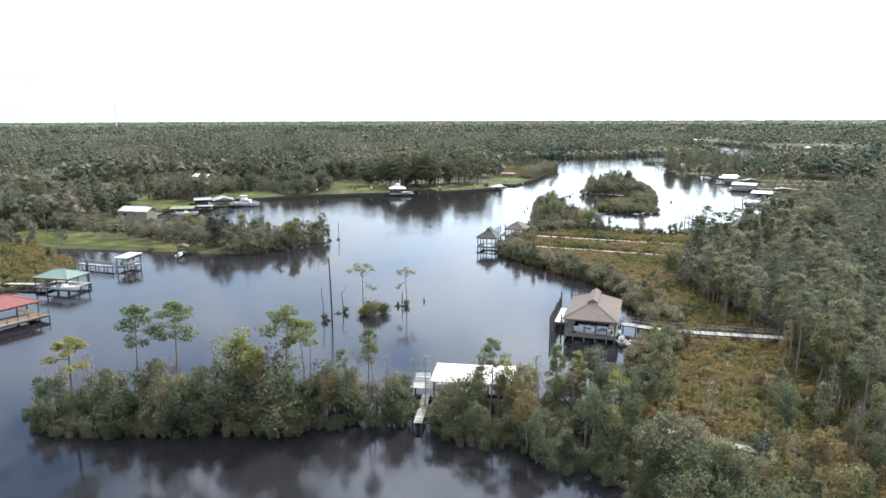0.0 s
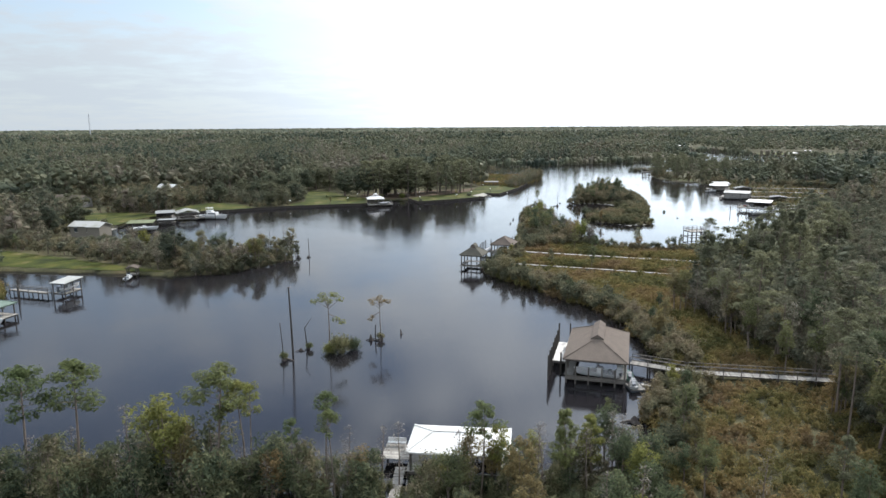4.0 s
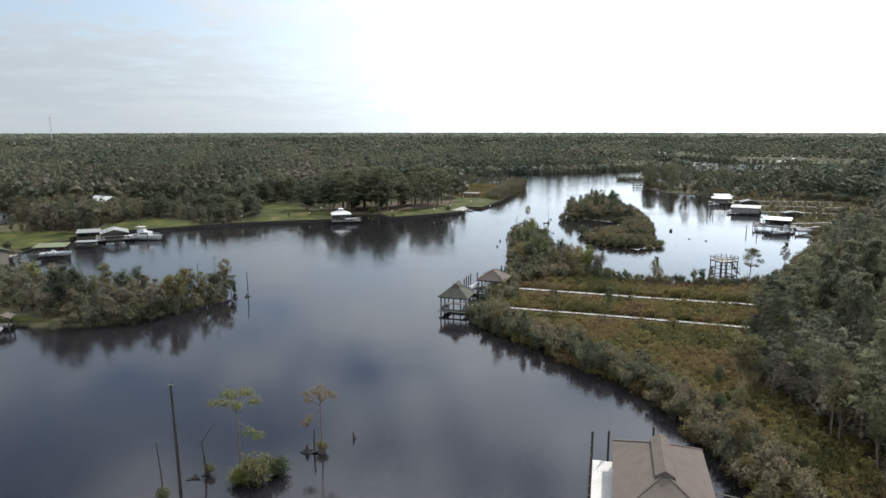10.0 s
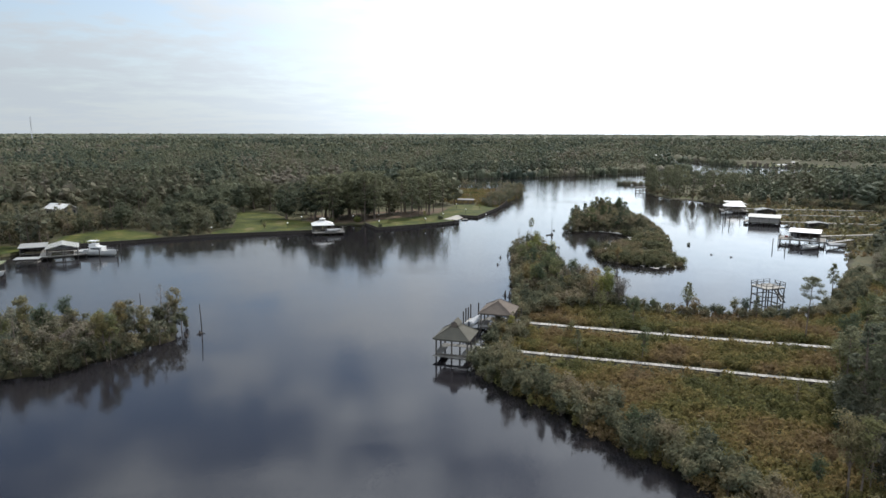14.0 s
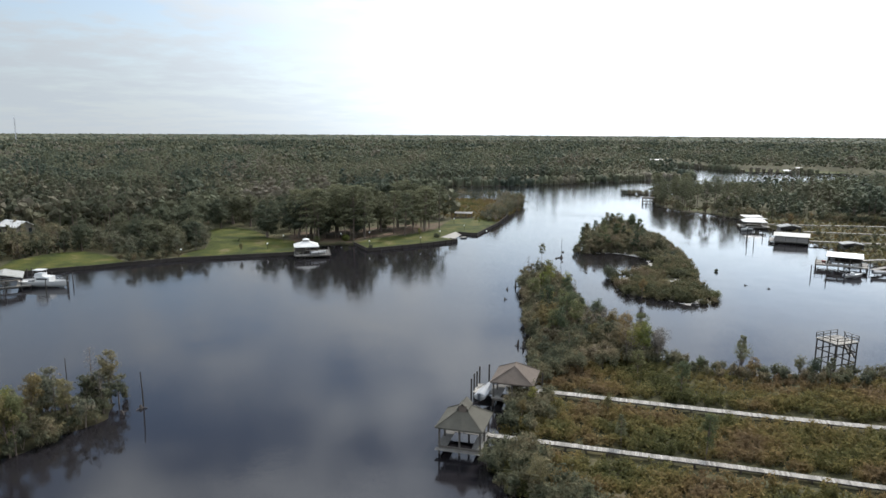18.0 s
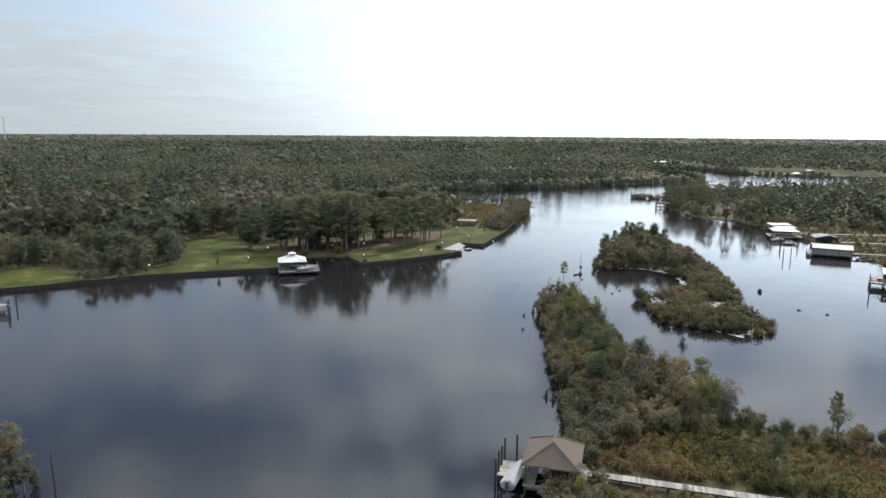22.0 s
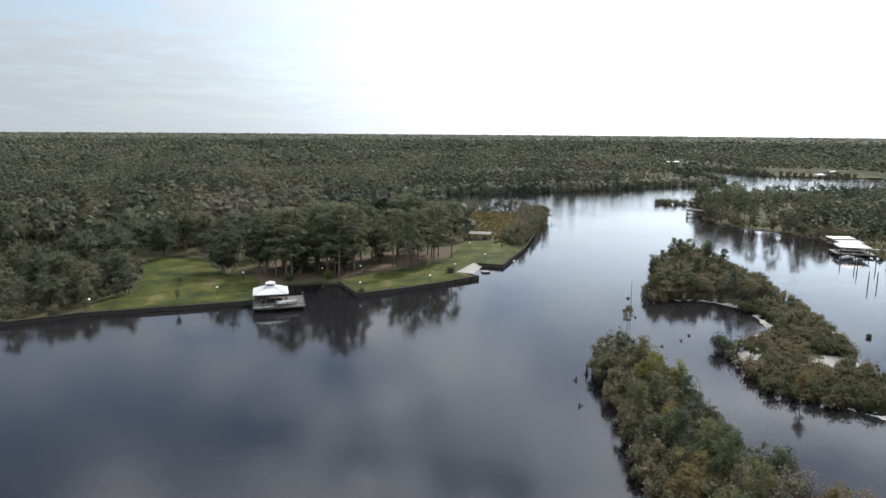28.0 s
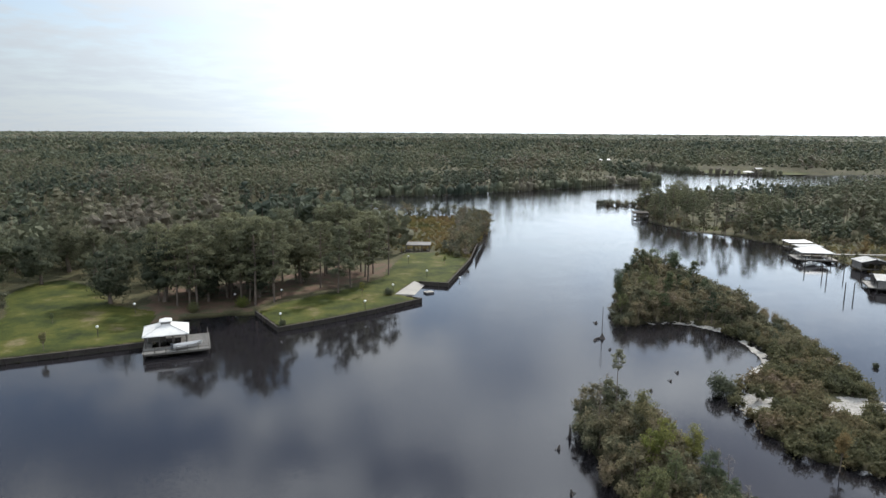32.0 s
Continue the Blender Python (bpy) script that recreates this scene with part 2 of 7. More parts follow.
def make_lawn():
    m = bpy.data.materials.new("lawn_grass")
    m.use_nodes = True
    tree = m.node_tree
    tree.nodes.clear()
    n = nodes_of(tree)
    at = n("ShaderNodeNewGeometry").outputs["Position"]
    big = n("ShaderNodeTexNoise", {"Vector": at, "Scale": 0.14, "Detail": 7.0, "Roughness": 0.68})
    fine = n("ShaderNodeTexNoise", {"Vector": at, "Scale": 3.0, "Detail": 6.0, "Roughness": 0.75})
    col = ramp(n("ShaderNodeValToRGB", {0: big.outputs[0]}), [(0.34, (0.012, 0.016, 0.004)), (0.48, (0.029, 0.036, 0.006)), (0.58, (0.048, 0.048, 0.009)), (0.68, (0.088, 0.073, 0.038))])
    v = n("ShaderNodeMapRange", {0: fine.outputs[0], 1: 0.3, 2: 0.7, 3: 0.75, 4: 1.25})
    hue = n("ShaderNodeHueSaturation", {"Color": col.outputs[0], "Value": v.outputs[0]})
    p = n("ShaderNodeBsdfPrincipled", {"Base Color": hue.outputs[0], "Roughness": 0.9, "Specular IOR Level": 0.1})
    b = n("ShaderNodeBump", {"Strength": 0.5, "Distance": 0.05, "Height": fine.outputs[0]})
    tree.links.new(b.outputs[0], p.inputs["Normal"])
    n("ShaderNodeOutputMaterial", {0: p.outputs[0]})
    return m


RIPPLE = 0.035, 0.20, 0.010      # tilt of the ripples in calm and in ruffled reaches, and of the slow swell
WATER, GROUND, LAWN = make_water(), make_ground(), make_lawn()
# WOOD_GREEN and WOOD_FAR are lifted and greyed: some aerial haze in the colour
WOOD_GREEN = foliage("woodland_leaves", [(0, (0.062, 0.071, 0.055)), (0.3, (0.100, 0.107, 0.077)), (0.55, (0.138, 0.132, 0.089)), (0.78, (0.166, 0.143, 0.105)), (1, (0.180, 0.151, 0.128))], scale=0.11)
SPIT_LEAVES = foliage("spit_thicket_leaves", [(0, (0.034, 0.048, 0.031)), (0.35, (0.065, 0.078, 0.045)), (0.6, (0.100, 0.105, 0.056)), (0.82, (0.132, 0.116, 0.070)), (1, (0.155, 0.129, 0.096))], scale=0.16, relief=3.0, speck=0.28)
THICKET = foliage("thicket_leaves", [(0, (0.052, 0.059, 0.042)), (0.35, (0.089, 0.093, 0.058)), (0.58, (0.127, 0.116, 0.069)), (0.78, (0.150, 0.124, 0.076)), (1, (0.158, 0.131, 0.092))], scale=0.14, relief=4.0)
WOOD_FAR = foliage("far_woodland_leaves", [(0, (0.059, 0.075, 0.056)), (0.3, (0.094, 0.108, 0.075)), (0.52, (0.125, 0.134, 0.086)), (0.72, (0.147, 0.145, 0.093)), (0.88, (0.159, 0.147, 0.103)), (1, (0.167, 0.149, 0.116))], scale=0.017, speck=0.11, drift=0.15, relief=2.0, rough=0.65, wax=0.12)
ISLET_GREEN = foliage("islet_shrub_leaves", [(0.0, (0.046, 0.050, 0.029)), (0.35, (0.075, 0.076, 0.040)), (0.6, (0.101, 0.093, 0.050)), (0.82, (0.126, 0.102, 0.057)), (1.0, (0.136, 0.105, 0.076))], scale=0.12, relief=4.0)
MARSH_GREEN = foliage("marsh_shrub_leaves", [(0, (0.059, 0.062, 0.026)), (0.25, (0.091, 0.088, 0.034)), (0.5, (0.129, 0.108, 0.041)), (0.72, (0.147, 0.107, 0.047)), (1, (0.127, 0.090, 0.051))], scale=0.075, relief=4.0, drift=0.18, speck=0.26)
BANK_MIX = foliage("bank_hardwood_leaves", [(0, (0.060, 0.068, 0.049)), (0.5, (0.098, 0.102, 0.067)), (1, (0.152, 0.137, 0.098))], scale=0.12, relief=4.0)
BANK_GREEN = foliage("bank_tree_leaves", [(0, (0.047, 0.061, 0.038)), (0.4, (0.077, 0.092, 0.049)), (0.7, (0.119, 0.122, 0.055)), (1, (0.152, 0.129, 0.072))], per_object=True)
OAK_GREEN = foliage("oak_leaves", [(0, (0.054, 0.063, 0.044)), (0.5, (0.080, 0.087, 0.055)), (1, (0.115, 0.113, 0.069))], per_object=True)
PINE_GREEN = foliage("pine_needles", [(0, (0.086, 0.094, 0.059)), (1, (0.148, 0.146, 0.084))], per_object=True)
# yellow-green leaves and bright needles with sunlight put into the base colour
LIME_GREEN = foliage("sunlit_cypress_leaves", [(0.0, (0.114, 0.132, 0.038)), (1.0, (0.167, 0.156, 0.050))], per_object=True)
SPIT_PINE = foliage("sunlit_pine_needles", [(0.0, (0.088, 0.112, 0.047)), (1.0, (0.132, 0.144, 0.059))], per_object=True, through=0.6)
RUST = foliage("autumn_cypress_leaves", [(0, (0.118, 0.104, 0.048)), (1, (0.165, 0.118, 0.056))], per_object=True)
GREY_TWIG = foliage("bare_grey_twigs", [(0.0, (0.115, 0.104, 0.090)), (1.0, (0.166, 0.148, 0.122))], per_object=True, through=0.1)
BARK = material("grey_bark", (0.13, 0.105, 0.085), 0.95, 0.35, 1.0, 0.8, 9.0, stretch=(1, 1, 0.25))
DEAD_WOOD = material("weathered_dead_wood", (0.060, 0.052, 0.047), 0.95, 0.35, 1.0, 0.7, 9.0, stretch=(1, 1, 0.2))
DECK = material("weathered_deck_boards", (0.20, 0.188, 0.168), 0.85, 0.25, 0.8, 0.3, 14.0, island=0.32)
PILE = material("dark_wet_piles", (0.050, 0.044, 0.038), 0.8, 0.35, 0.8, 0.4, 12.0)
POST = material("grey_timber_posts", (0.085, 0.077, 0.068), 0.85, 0.3, 0.8, 0.3, 12.0)
SHINGLE_BROWN = material("brown_asphalt_shingles", (0.094, 0.077, 0.064), 0.95, 0.22, 1.6, 0.5, 24.0)
SHINGLE_OLIVE = material("olive_grey_shingles", (0.070, 0.066, 0.054), 0.95, 0.22, 1.6, 0.5, 24.0)
WHITE_METAL = material("white_roof_sheet", (0.44, 0.435, 0.415), 0.55, 0.10, 0.6, 0.05, 4.0, second=(0.38, 0.375, 0.35), spec=0.18)
FADED_METAL = material("faded_pale_roof_sheet", (0.25, 0.25, 0.235), 0.6, 0.12, 0.6, 0.05, 4.0, second=(0.20, 0.195, 0.17), spec=0.12)
GREEN_METAL = material("green_roof_sheet", (0.088, 0.118, 0.094), 0.5, 0.1, 0.6, 0.05, 4.0, spec=0.18)
RED_METAL = material("red_roof_sheet", (0.120, 0.040, 0.034), 0.5, 0.1, 0.6, 0.05, 4.0, spec=0.18)
MOSSY = material("mossy_flat_roof", (0.115, 0.125, 0.075), 0.8, 0.25, 0.6, 0.1, 4.0)
GREY_METAL = material("grey_roof_sheet", (0.17, 0.172, 0.165), 0.6, 0.15, 0.6, 0.05, 4.0, spec=0.18)
BULKHEAD = material("dark_timber_bulkhead", (0.042, 0.037, 0.032), 0.9, 0.3, 1.0, 0.4, 10.0)
SIDING_GREY = material("grey_board_siding", (0.16, 0.152, 0.142), 0.85, 0.2, 0.8, 0.25, 10.0)
SIDING_BUFF = material("buff_house_siding", (0.135, 0.122, 0.10), 0.8, 0.12, 0.8, 0.15, 10.0)
WINDOW = material("dark_window_glass", (0.03, 0.035, 0.04), 0.08, 0.1, 1.0, spec=0.6)
HULL_WHITE = material("white_gelcoat", (0.46, 0.46, 0.45), 0.25, 0.05, 0.6, spec=0.5)
HULL_DARK = material("dark_boat_trim", (0.05, 0.055, 0.065), 0.35, 0.1, 0.6, spec=0.5)
CANVAS = material("pale_boat_cover", (0.21, 0.215, 0.22), 0.85, 0.12, 1.0, 0.3, 6.0)
TEAL = material("grey_green_plastic", (0.15, 0.25, 0.21), 0.35, 0.1, 0.6, spec=0.5)
SAND = material("pale_washed_sand", (0.22, 0.21, 0.19), 0.9, 0.45, 0.5, 0.4, 6.0)
CONCRETE = material("pale_concrete", (0.22, 0.208, 0.185), 0.9, 0.15, 0.5, 0.2, 10.0)
LAMP_GLASS = material("white_lamp_globe", (0.80, 0.80, 0.76), 0.3, 0.04, 1.0)
BLEACHED = material("sun_bleached_planks", (0.42, 0.40, 0.37), 0.85, 0.18, 0.8, 0.3, 14.0)
GREY_DECK = material("old_grey_planks", (0.13, 0.125, 0.115), 0.85, 0.3, 0.8, 0.3, 14.0, per_object=0.15)
BROWN_DECK = material("brown_stained_deck", (0.120, 0.088, 0.060), 0.85, 0.25, 0.8, 0.3, 14.0, per_object=0.15)
STRAW = material("russet_pine_straw", (0.085, 0.056, 0.040), 0.95, 0.35, 0.6, 0.6, 8.0, second=(0.055, 0.058, 0.032))
STEEL = material("galvanised_steel", (0.42, 0.43, 0.44), 0.5, 0.1, 0.6, metal=0.6)

# ---- land and water ----
RIGHT_LAND = [(-52, 76), (-46, 70), (-37, 69), (-25, 70), (-18, 69), (-10, 72), (-2, 71), (2, 67), (7, 66), (10, 62), (15, 60), (17, 57), (19, 48),
              (24, 30), (30, -90), (6000, -90), (6000, 690), (600, 682), (440, 600), (335, 560), (290, 545), (250, 530), (215, 520), (190, 514), (170, 502),
              (162, 488), (157, 470), (146, 450), (148, 424), (158, 407), (163, 383), (157, 350), (153, 322), (150, 296), (141, 269), (126, 250), (98, 212),
              (84, 199), (74, 199), (66, 200), (58, 203), (53, 208), (49.5, 216), (46.5, 223), (45.5, 230), (45.5, 238), (46.5, 247), (47.5, 257), (47.5, 266), (44.5, 273),
              (40, 272), (37, 266), (35, 258), (34, 247), (32, 238), (30, 225), (29, 215), (26, 203), (22, 196), (19, 188), (17, 182), (15, 178), (14, 173),
              (16, 167), (19, 162), (22, 157), (25, 151), (28.5, 145), (32, 140), (34, 131), (35, 120), (34, 109), (32, 101), (29, 97), (26, 92), (26, 88),
              (25, 84), (20, 82), (15, 81), (11, 79), (5, 77.5), (-2, 76.5), (-8, 77.5), (-20, 78), (-35, 79), (-47, 80)]
ISLE = [(63, 303), (67, 306.5), (72, 309), (79, 307), (82, 300), (82, 292), (78, 284), (65, 274), (61, 265), (60, 257), (61, 252), (67, 248), (72, 243.5),
        (79, 245), (82, 259), (88, 271), (92, 283), (97, 298), (100, 313), (104, 333), (104, 350), (98, 358), (89, 353), (79, 340), (69, 322), (63.5, 309)]
LEFT_LAND = [(-6000, 100), (-160, 112), (-112, 122), (-93, 131), (-88, 137), (-84, 147), (-88, 159), (-100, 171), (-110, 181), (-95, 179), (-82, 177), (-70, 175),
             (-60, 172), (-47, 173), (-39, 182), (-33, 191), (-34, 199), (-45, 196), (-60, 197), (-75, 202), (-90, 216), (-101, 236), (-108, 248), (-108, 266),
             (-101, 281), (-91, 289.5), (-78, 295), (-59, 305), (-39, 309.5), (-25, 313), (-20, 328), (-7, 331), (-2, 318), (7, 322), (18, 328), (29, 335),
             (24.2, 340.6), (30.4, 352.4), (38, 349), (51, 378), (60, 405), (69, 426), (78, 450), (80, 468), (71, 476), (45, 482), (22, 492), (15, 515), (20, 550), (35, 566), (56, 575),
             (89, 577), (129, 591), (174, 609), (219, 635), (258, 644), (270, 655), (272, 680), (280, 730), (295, 790), (318, 838), (338, 846), (350, 800),
             (356, 750), (404, 717), (480, 694), (570, 688), (6000, 705), (6000, 6000), (-6000, 6000)]


def signed(poly, px, py):
    """Distance of points from the edge of a polygon, positive inside it."""
    inside = np.zeros(px.shape, bool)
    best = np.full(px.shape, 1e12)
    for (ax, ay), (bx, by) in zip(poly, poly[1:] + poly[:1]):
        dx, dy = bx - ax, by - ay
        k = np.clip(((px - ax) * dx + (py - ay) * dy) / (dx * dx + dy * dy), 0, 1)
        best = np.minimum(best, (px - ax - k * dx) ** 2 + (py - ay - k * dy) ** 2)
        if dy:
            inside ^= ((ay > py) != (by > py)) & (px < dx * (py - ay) / dy + ax)
    return np.where(inside, 1, -1) * np.sqrt(best)


def shore(px, py):
    """How far inside the land a place lies (negative on water)."""
    px, py = np.asarray(px, float), np.asarray(py, float)
    # a little raggedness of the banks
    rag = 0.5 * np.sin(px * 0.71 + 1.3 * np.sin(py * 0.37)) + 0.5 * np.sin(py * 0.83 + 1.7 * np.sin(px * 0.29))
    d = np.maximum(np.maximum(signed(RIGHT_LAND, px, py), signed(LEFT_LAND, px, py)), signed(ISLE, px, py))
    return d + 0.55 * rag * lawn_far(px, py)


LAWN_A = [(-100, 284), (-91, 290.5), (-80, 295), (-71, 299.5), (-79, 309), (-88, 315), (-96, 314), (-104, 302)]
LAWN_A2 = [(-59, 306), (-49, 308.5), (-39, 310.5), (-25.5, 314), (-27, 334), (-37, 340), (-45, 357), (-55, 368), (-61, 365), (-63, 352), (-56, 335), (-54, 321), (-57, 315)]
LAWN_B = [(-7, 330), (-2, 319), (7, 323), (18, 329), (29, 336), (23.6, 340.6), (30.2, 353), (38, 350), (51, 379), (45, 391), (33, 388), (28, 374), (23, 358), (14, 347), (5, 341), (-3, 336)]
LAWN_C = [(-60, 174), (-70, 176), (-82, 178), (-95, 181), (-110, 184), (-121, 188), (-131, 198), (-128, 208), (-112, 201), (-96, 193), (-76, 183)]
LAWN_D = [(-101, 283), (-104, 275), (-107, 254), (-128, 247), (-141, 262), (-140, 284), (-120, 285)]


def lawn_far(px, py):
    d = np.full(np.shape(px), -1e9)
    for poly in (LAWN_A, LAWN_A2, LAWN_B, LAWN_C, LAWN_D):
        d = np.maximum(d, signed(poly, px, py))
    return np.clip(-d / 6.0, 0, 1)


def height(px, py, d=None):
    """The lie of the land: a low bank, a nearly level marsh, firmer ground further in."""
    d = shore(px, py) if d is None else d
    soft = lawn_far(px, py)
    bank = np.clip((d - 1.7) * 0.22, -1.5, 0.45) + 0.5 * np.clip((d - 20) / 80, 0, 1)
    firm = np.where(d > 0, 0.75 + 0.6 * np.clip(d / 25, 0, 1), np.clip(d * 3, -1.5, 0) - 0.05)
    z = firm + (bank - firm) * soft
    return np.where(d > 0, z + 0.10 * np.sin(px * 0.31) * np.sin(py * 0.27) * np.clip(d / 5, 0, 1), z)


def spaced(lo, hi, step, out_lo, out_hi, grow=1.22):
    mid = list(np.arange(lo, hi + 1e-6, step))
    s, a, low = step, lo, []
    while a > out_lo:
        s *= grow
        a -= s
        low.append(a)
    s, b, high = step, hi, []
    while b < out_hi:
        s *= grow
        b += s
        high.append(b)
    return np.array(low[::-1] + mid + high)


def mesh_of(name, verts, faces, mat=None, smooth=False):
    """A mesh from arrays; the faces all have three or all have four corners."""
    me = bpy.data.meshes.new(name)
    verts, faces = np.asarray(verts, np.float32), np.asarray(faces, np.int32)
    me.vertices.add(len(verts))
    me.vertices.foreach_set("co", verts.ravel())
    k = faces.shape[1]
    me.loops.add(faces.size)
    me.loops.foreach_set("vertex_index", faces.ravel())
    me.polygons.add(len(faces))
    me.polygons.foreach_set("loop_start", np.arange(0, faces.size, k, dtype=np.int32))
    me.polygons.foreach_set("loop_total", np.full(len(faces), k, np.int32))
    me.polygons.foreach_set("use_smooth", np.full(len(faces), smooth))
    me.update(calc_edges=True)
    if mat:
        me.materials.append(mat)
    return me


def sheet(name, xs, ys, mat, fn, smooth=True):
    gx, gy = np.meshgrid(xs, ys)
    z = fn(gx.ravel(), gy.ravel())
    nx, ny = len(xs), len(ys)
    i = (np.arange(ny - 1)[:, None] * nx + np.arange(nx - 1)[None, :]).ravel()
    faces = np.stack([i, i + 1, i + 1 + nx, i + nx], 1)
    return new(name, mesh_of(name, np.stack([gx.ravel(), gy.ravel(), z], 1), faces, mat, smooth))


ground = sheet("ground", spaced(-150, 175, 1.5, -4900, 4900), spaced(40, 520, 1.5, -120, 4950), GROUND, height)
tagged(ground, "dark marsh soil and leaf litter under the trees", "ground", kind="structure")
water = sheet("water", np.array([-4900.0, -400, 400, 4900]), np.array([-900.0, 0, 600, 4950]), WATER, lambda x, y: 0 * x)
tagged(water, "still black river water mirroring the sky", "water", kind="structure")


def lawn(poly, label):
    """A mown lawn laid over the ground: a fine sheet cut to the outline."""
    xs, ys = [p[0] for p in poly], [p[1] for p in poly]
    gx, gy = np.arange(min(xs), max(xs) + 1, 0.7), np.arange(min(ys), max(ys) + 1, 0.7)
    mx, my = np.meshgrid(gx, gy)
    d = signed(poly, mx.ravel(), my.ravel())
    z = height(mx.ravel(), my.ravel()) + 0.06
    nx, ny = len(gx), len(gy)
    i = (np.arange(ny - 1)[:, None] * nx + np.arange(nx - 1)[None, :]).ravel()
    faces = np.stack([i, i + 1, i + 1 + nx, i + nx], 1)
    keep = (d[faces] > -0.2).all(1) & (z[faces] > 0.3).all(1)
    ob = new("lawn", mesh_of("lawn", np.stack([mx.ravel(), my.ravel(), z], 1), faces[keep], LAWN, True))
    return tagged(ob, label, "lawn", kind="structure")


LAWN_E = [(225, 642), (258, 647), (266, 655), (262, 664), (240, 656)]
LAWN_F = [(358, 752), (404, 721), (440, 712), (470, 730), (430, 775), (380, 790)]
LAWN_G = [(151, 430), (157, 419), (166, 420), (167, 428), (158, 434)]
lawn(LAWN_E, "far mown lawn on a low point")
lawn(LAWN_F, "far mown lawn sloping to the bay")
lawn(LAWN_G, "small mown clearing on the wooded bank")
lawn(LAWN_A, "mown green lawn behind a timber bulkhead")
lawn(LAWN_A2, "mown lawn in tree shade behind a timber bulkhead")
lawn(LAWN_B, "sunlit mown lawn on a bulkheaded point")
lawn(LAWN_C, "mown lawn along the river bank by the house")
lawn(LAWN_D, "mown lawn behind the boat docks")

# ---- trees ----
rng = np.random.default_rng(7)


def cards(centres, size, flat=0.0, spread=0.35, out=None):
    """Small leaf clumps: three-cornered blades, each turned its own way. flat: how level they lie; out: the way that their faces lean."""
    n = len(centres)
    a = rng.normal(size=(n, 3))
    nrm = rng.normal(size=(n, 3)) * (1.0 if out is None else 0.55) + np.array([0, 0, flat * 3])
    if out is not None:
        nrm += out / (np.linalg.norm(out, axis=1)[:, None] + 1e-9)
    nrm /= np.linalg.norm(nrm, axis=1)[:, None]
    u = np.cross(nrm, a)
    u /= np.linalg.norm(u, axis=1)[:, None] + 1e-9
    v = np.cross(nrm, u)
    s = size * rng.uniform(1 - spread, 1 + spread, (n, 1))
    w = s * rng.uniform(0.28, 0.62, (n, 1))
    corners = np.stack([centres - u * s * 0.75, centres + u * s * 0.75 - v * w * 0.6, centres + u * s * 0.6 + v * w * 0.7], 1)
    return corners.reshape(-1, 3), np.arange(3 * n).reshape(-1, 3)


def ball(n):
    p = rng.normal(size=(n, 3))
    return p / np.linalg.norm(p, axis=1)[:, None] * rng.uniform(0.15, 1, (n, 1)) ** 0.5


def tube(path, radii, sides=6):
    """A tapered limb along a path."""
    path = np.asarray(path, float)
    rings = []
    for i, p in enumerate(path):
        way = path[min(i + 1, len(path) - 1)] - path[max(i - 1, 0)]
        way /= np.linalg.norm(way) + 1e-9
        side = np.cross(way, (0.31, 0.95, 0.05))
        side /= np.linalg.norm(side) + 1e-9
        other = np.cross(way, side)
        ang = np.arange(sides) / sides * 2 * np.pi
        rings.append(p + radii[i] * (np.cos(ang)[:, None] * side + np.sin(ang)[:, None] * other))
    v = np.concatenate(rings)
    k = np.arange(sides)
    f = [np.stack([i * sides + k, i * sides + (k + 1) % sides, (i + 1) * sides + (k + 1) % sides, (i + 1) * sides + k], 1) for i in range(len(path) - 1)]
    return v, np.concatenate(f)


def joined(pieces):
    v, f, at = [], [], 0
    for pv, pf in pieces:
        v.append(pv)
        f.append(pf + at)
        at += len(pv)
    return np.concatenate(v), np.concatenate(f)


def icosphere(level):
    """Corners and faces of a ball of triangles."""
    g = (1 + 5 ** 0.5) / 2
    v = [(-1, g, 0), (1, g, 0), (-1, -g, 0), (1, -g, 0), (0, -1, g), (0, 1, g), (0, -1, -g), (0, 1, -g), (g, 0, -1), (g, 0, 1), (-g, 0, -1), (-g, 0, 1)]
    f = [(0, 11, 5), (0, 5, 1), (0, 1, 7), (0, 7, 10), (0, 10, 11), (1, 5, 9), (5, 11, 4), (11, 10, 2), (10, 7, 6), (7, 1, 8),
         (3, 9, 4), (3, 4, 2), (3, 2, 6), (3, 6, 8), (3, 8, 9), (4, 9, 5), (2, 4, 11), (6, 2, 10), (8, 6, 7), (9, 8, 1)]
    v = [np.array(p, float) / np.linalg.norm(p) for p in v]
    for _ in range(level):
        seen, out = {}, []

        def half(a, b):
            key = (min(a, b), max(a, b))
            if key not in seen:
                m = v[a] + v[b]
                v.append(m / np.linalg.norm(m))
                seen[key] = len(v) - 1
            return seen[key]
        for a, b, c in f:
            x, y, z = half(a, b), half(b, c), half(c, a)
            out += [(a, x, z), (b, y, x), (c, z, y), (x, y, z)]
        f = out
    return np.array(v), np.array(f)


ICO = [icosphere(0), icosphere(1), icosphere(2)]


def masses(mids, radii, level=0, squash=0.75, rough=0.22):
    """Uneven leafy masses that fill the clumps of a crown."""
    v, f = ICO[level]
    out = []
    for m, r in zip(mids, radii):
        a, b, c = rng.uniform(0, 6.283, 3)
        lump = 1 + rough * (np.sin(3.1 * v[:, 0] + a) * np.sin(2.7 * v[:, 1] + b) + 0.5 * np.sin(5.3 * v[:, 2] + c)) + rng.normal(size=len(v)) * rough * 0.45
        out.append((m + v * (r * lump)[:, None] * np.array([1, 1, squash]), f))
    return out


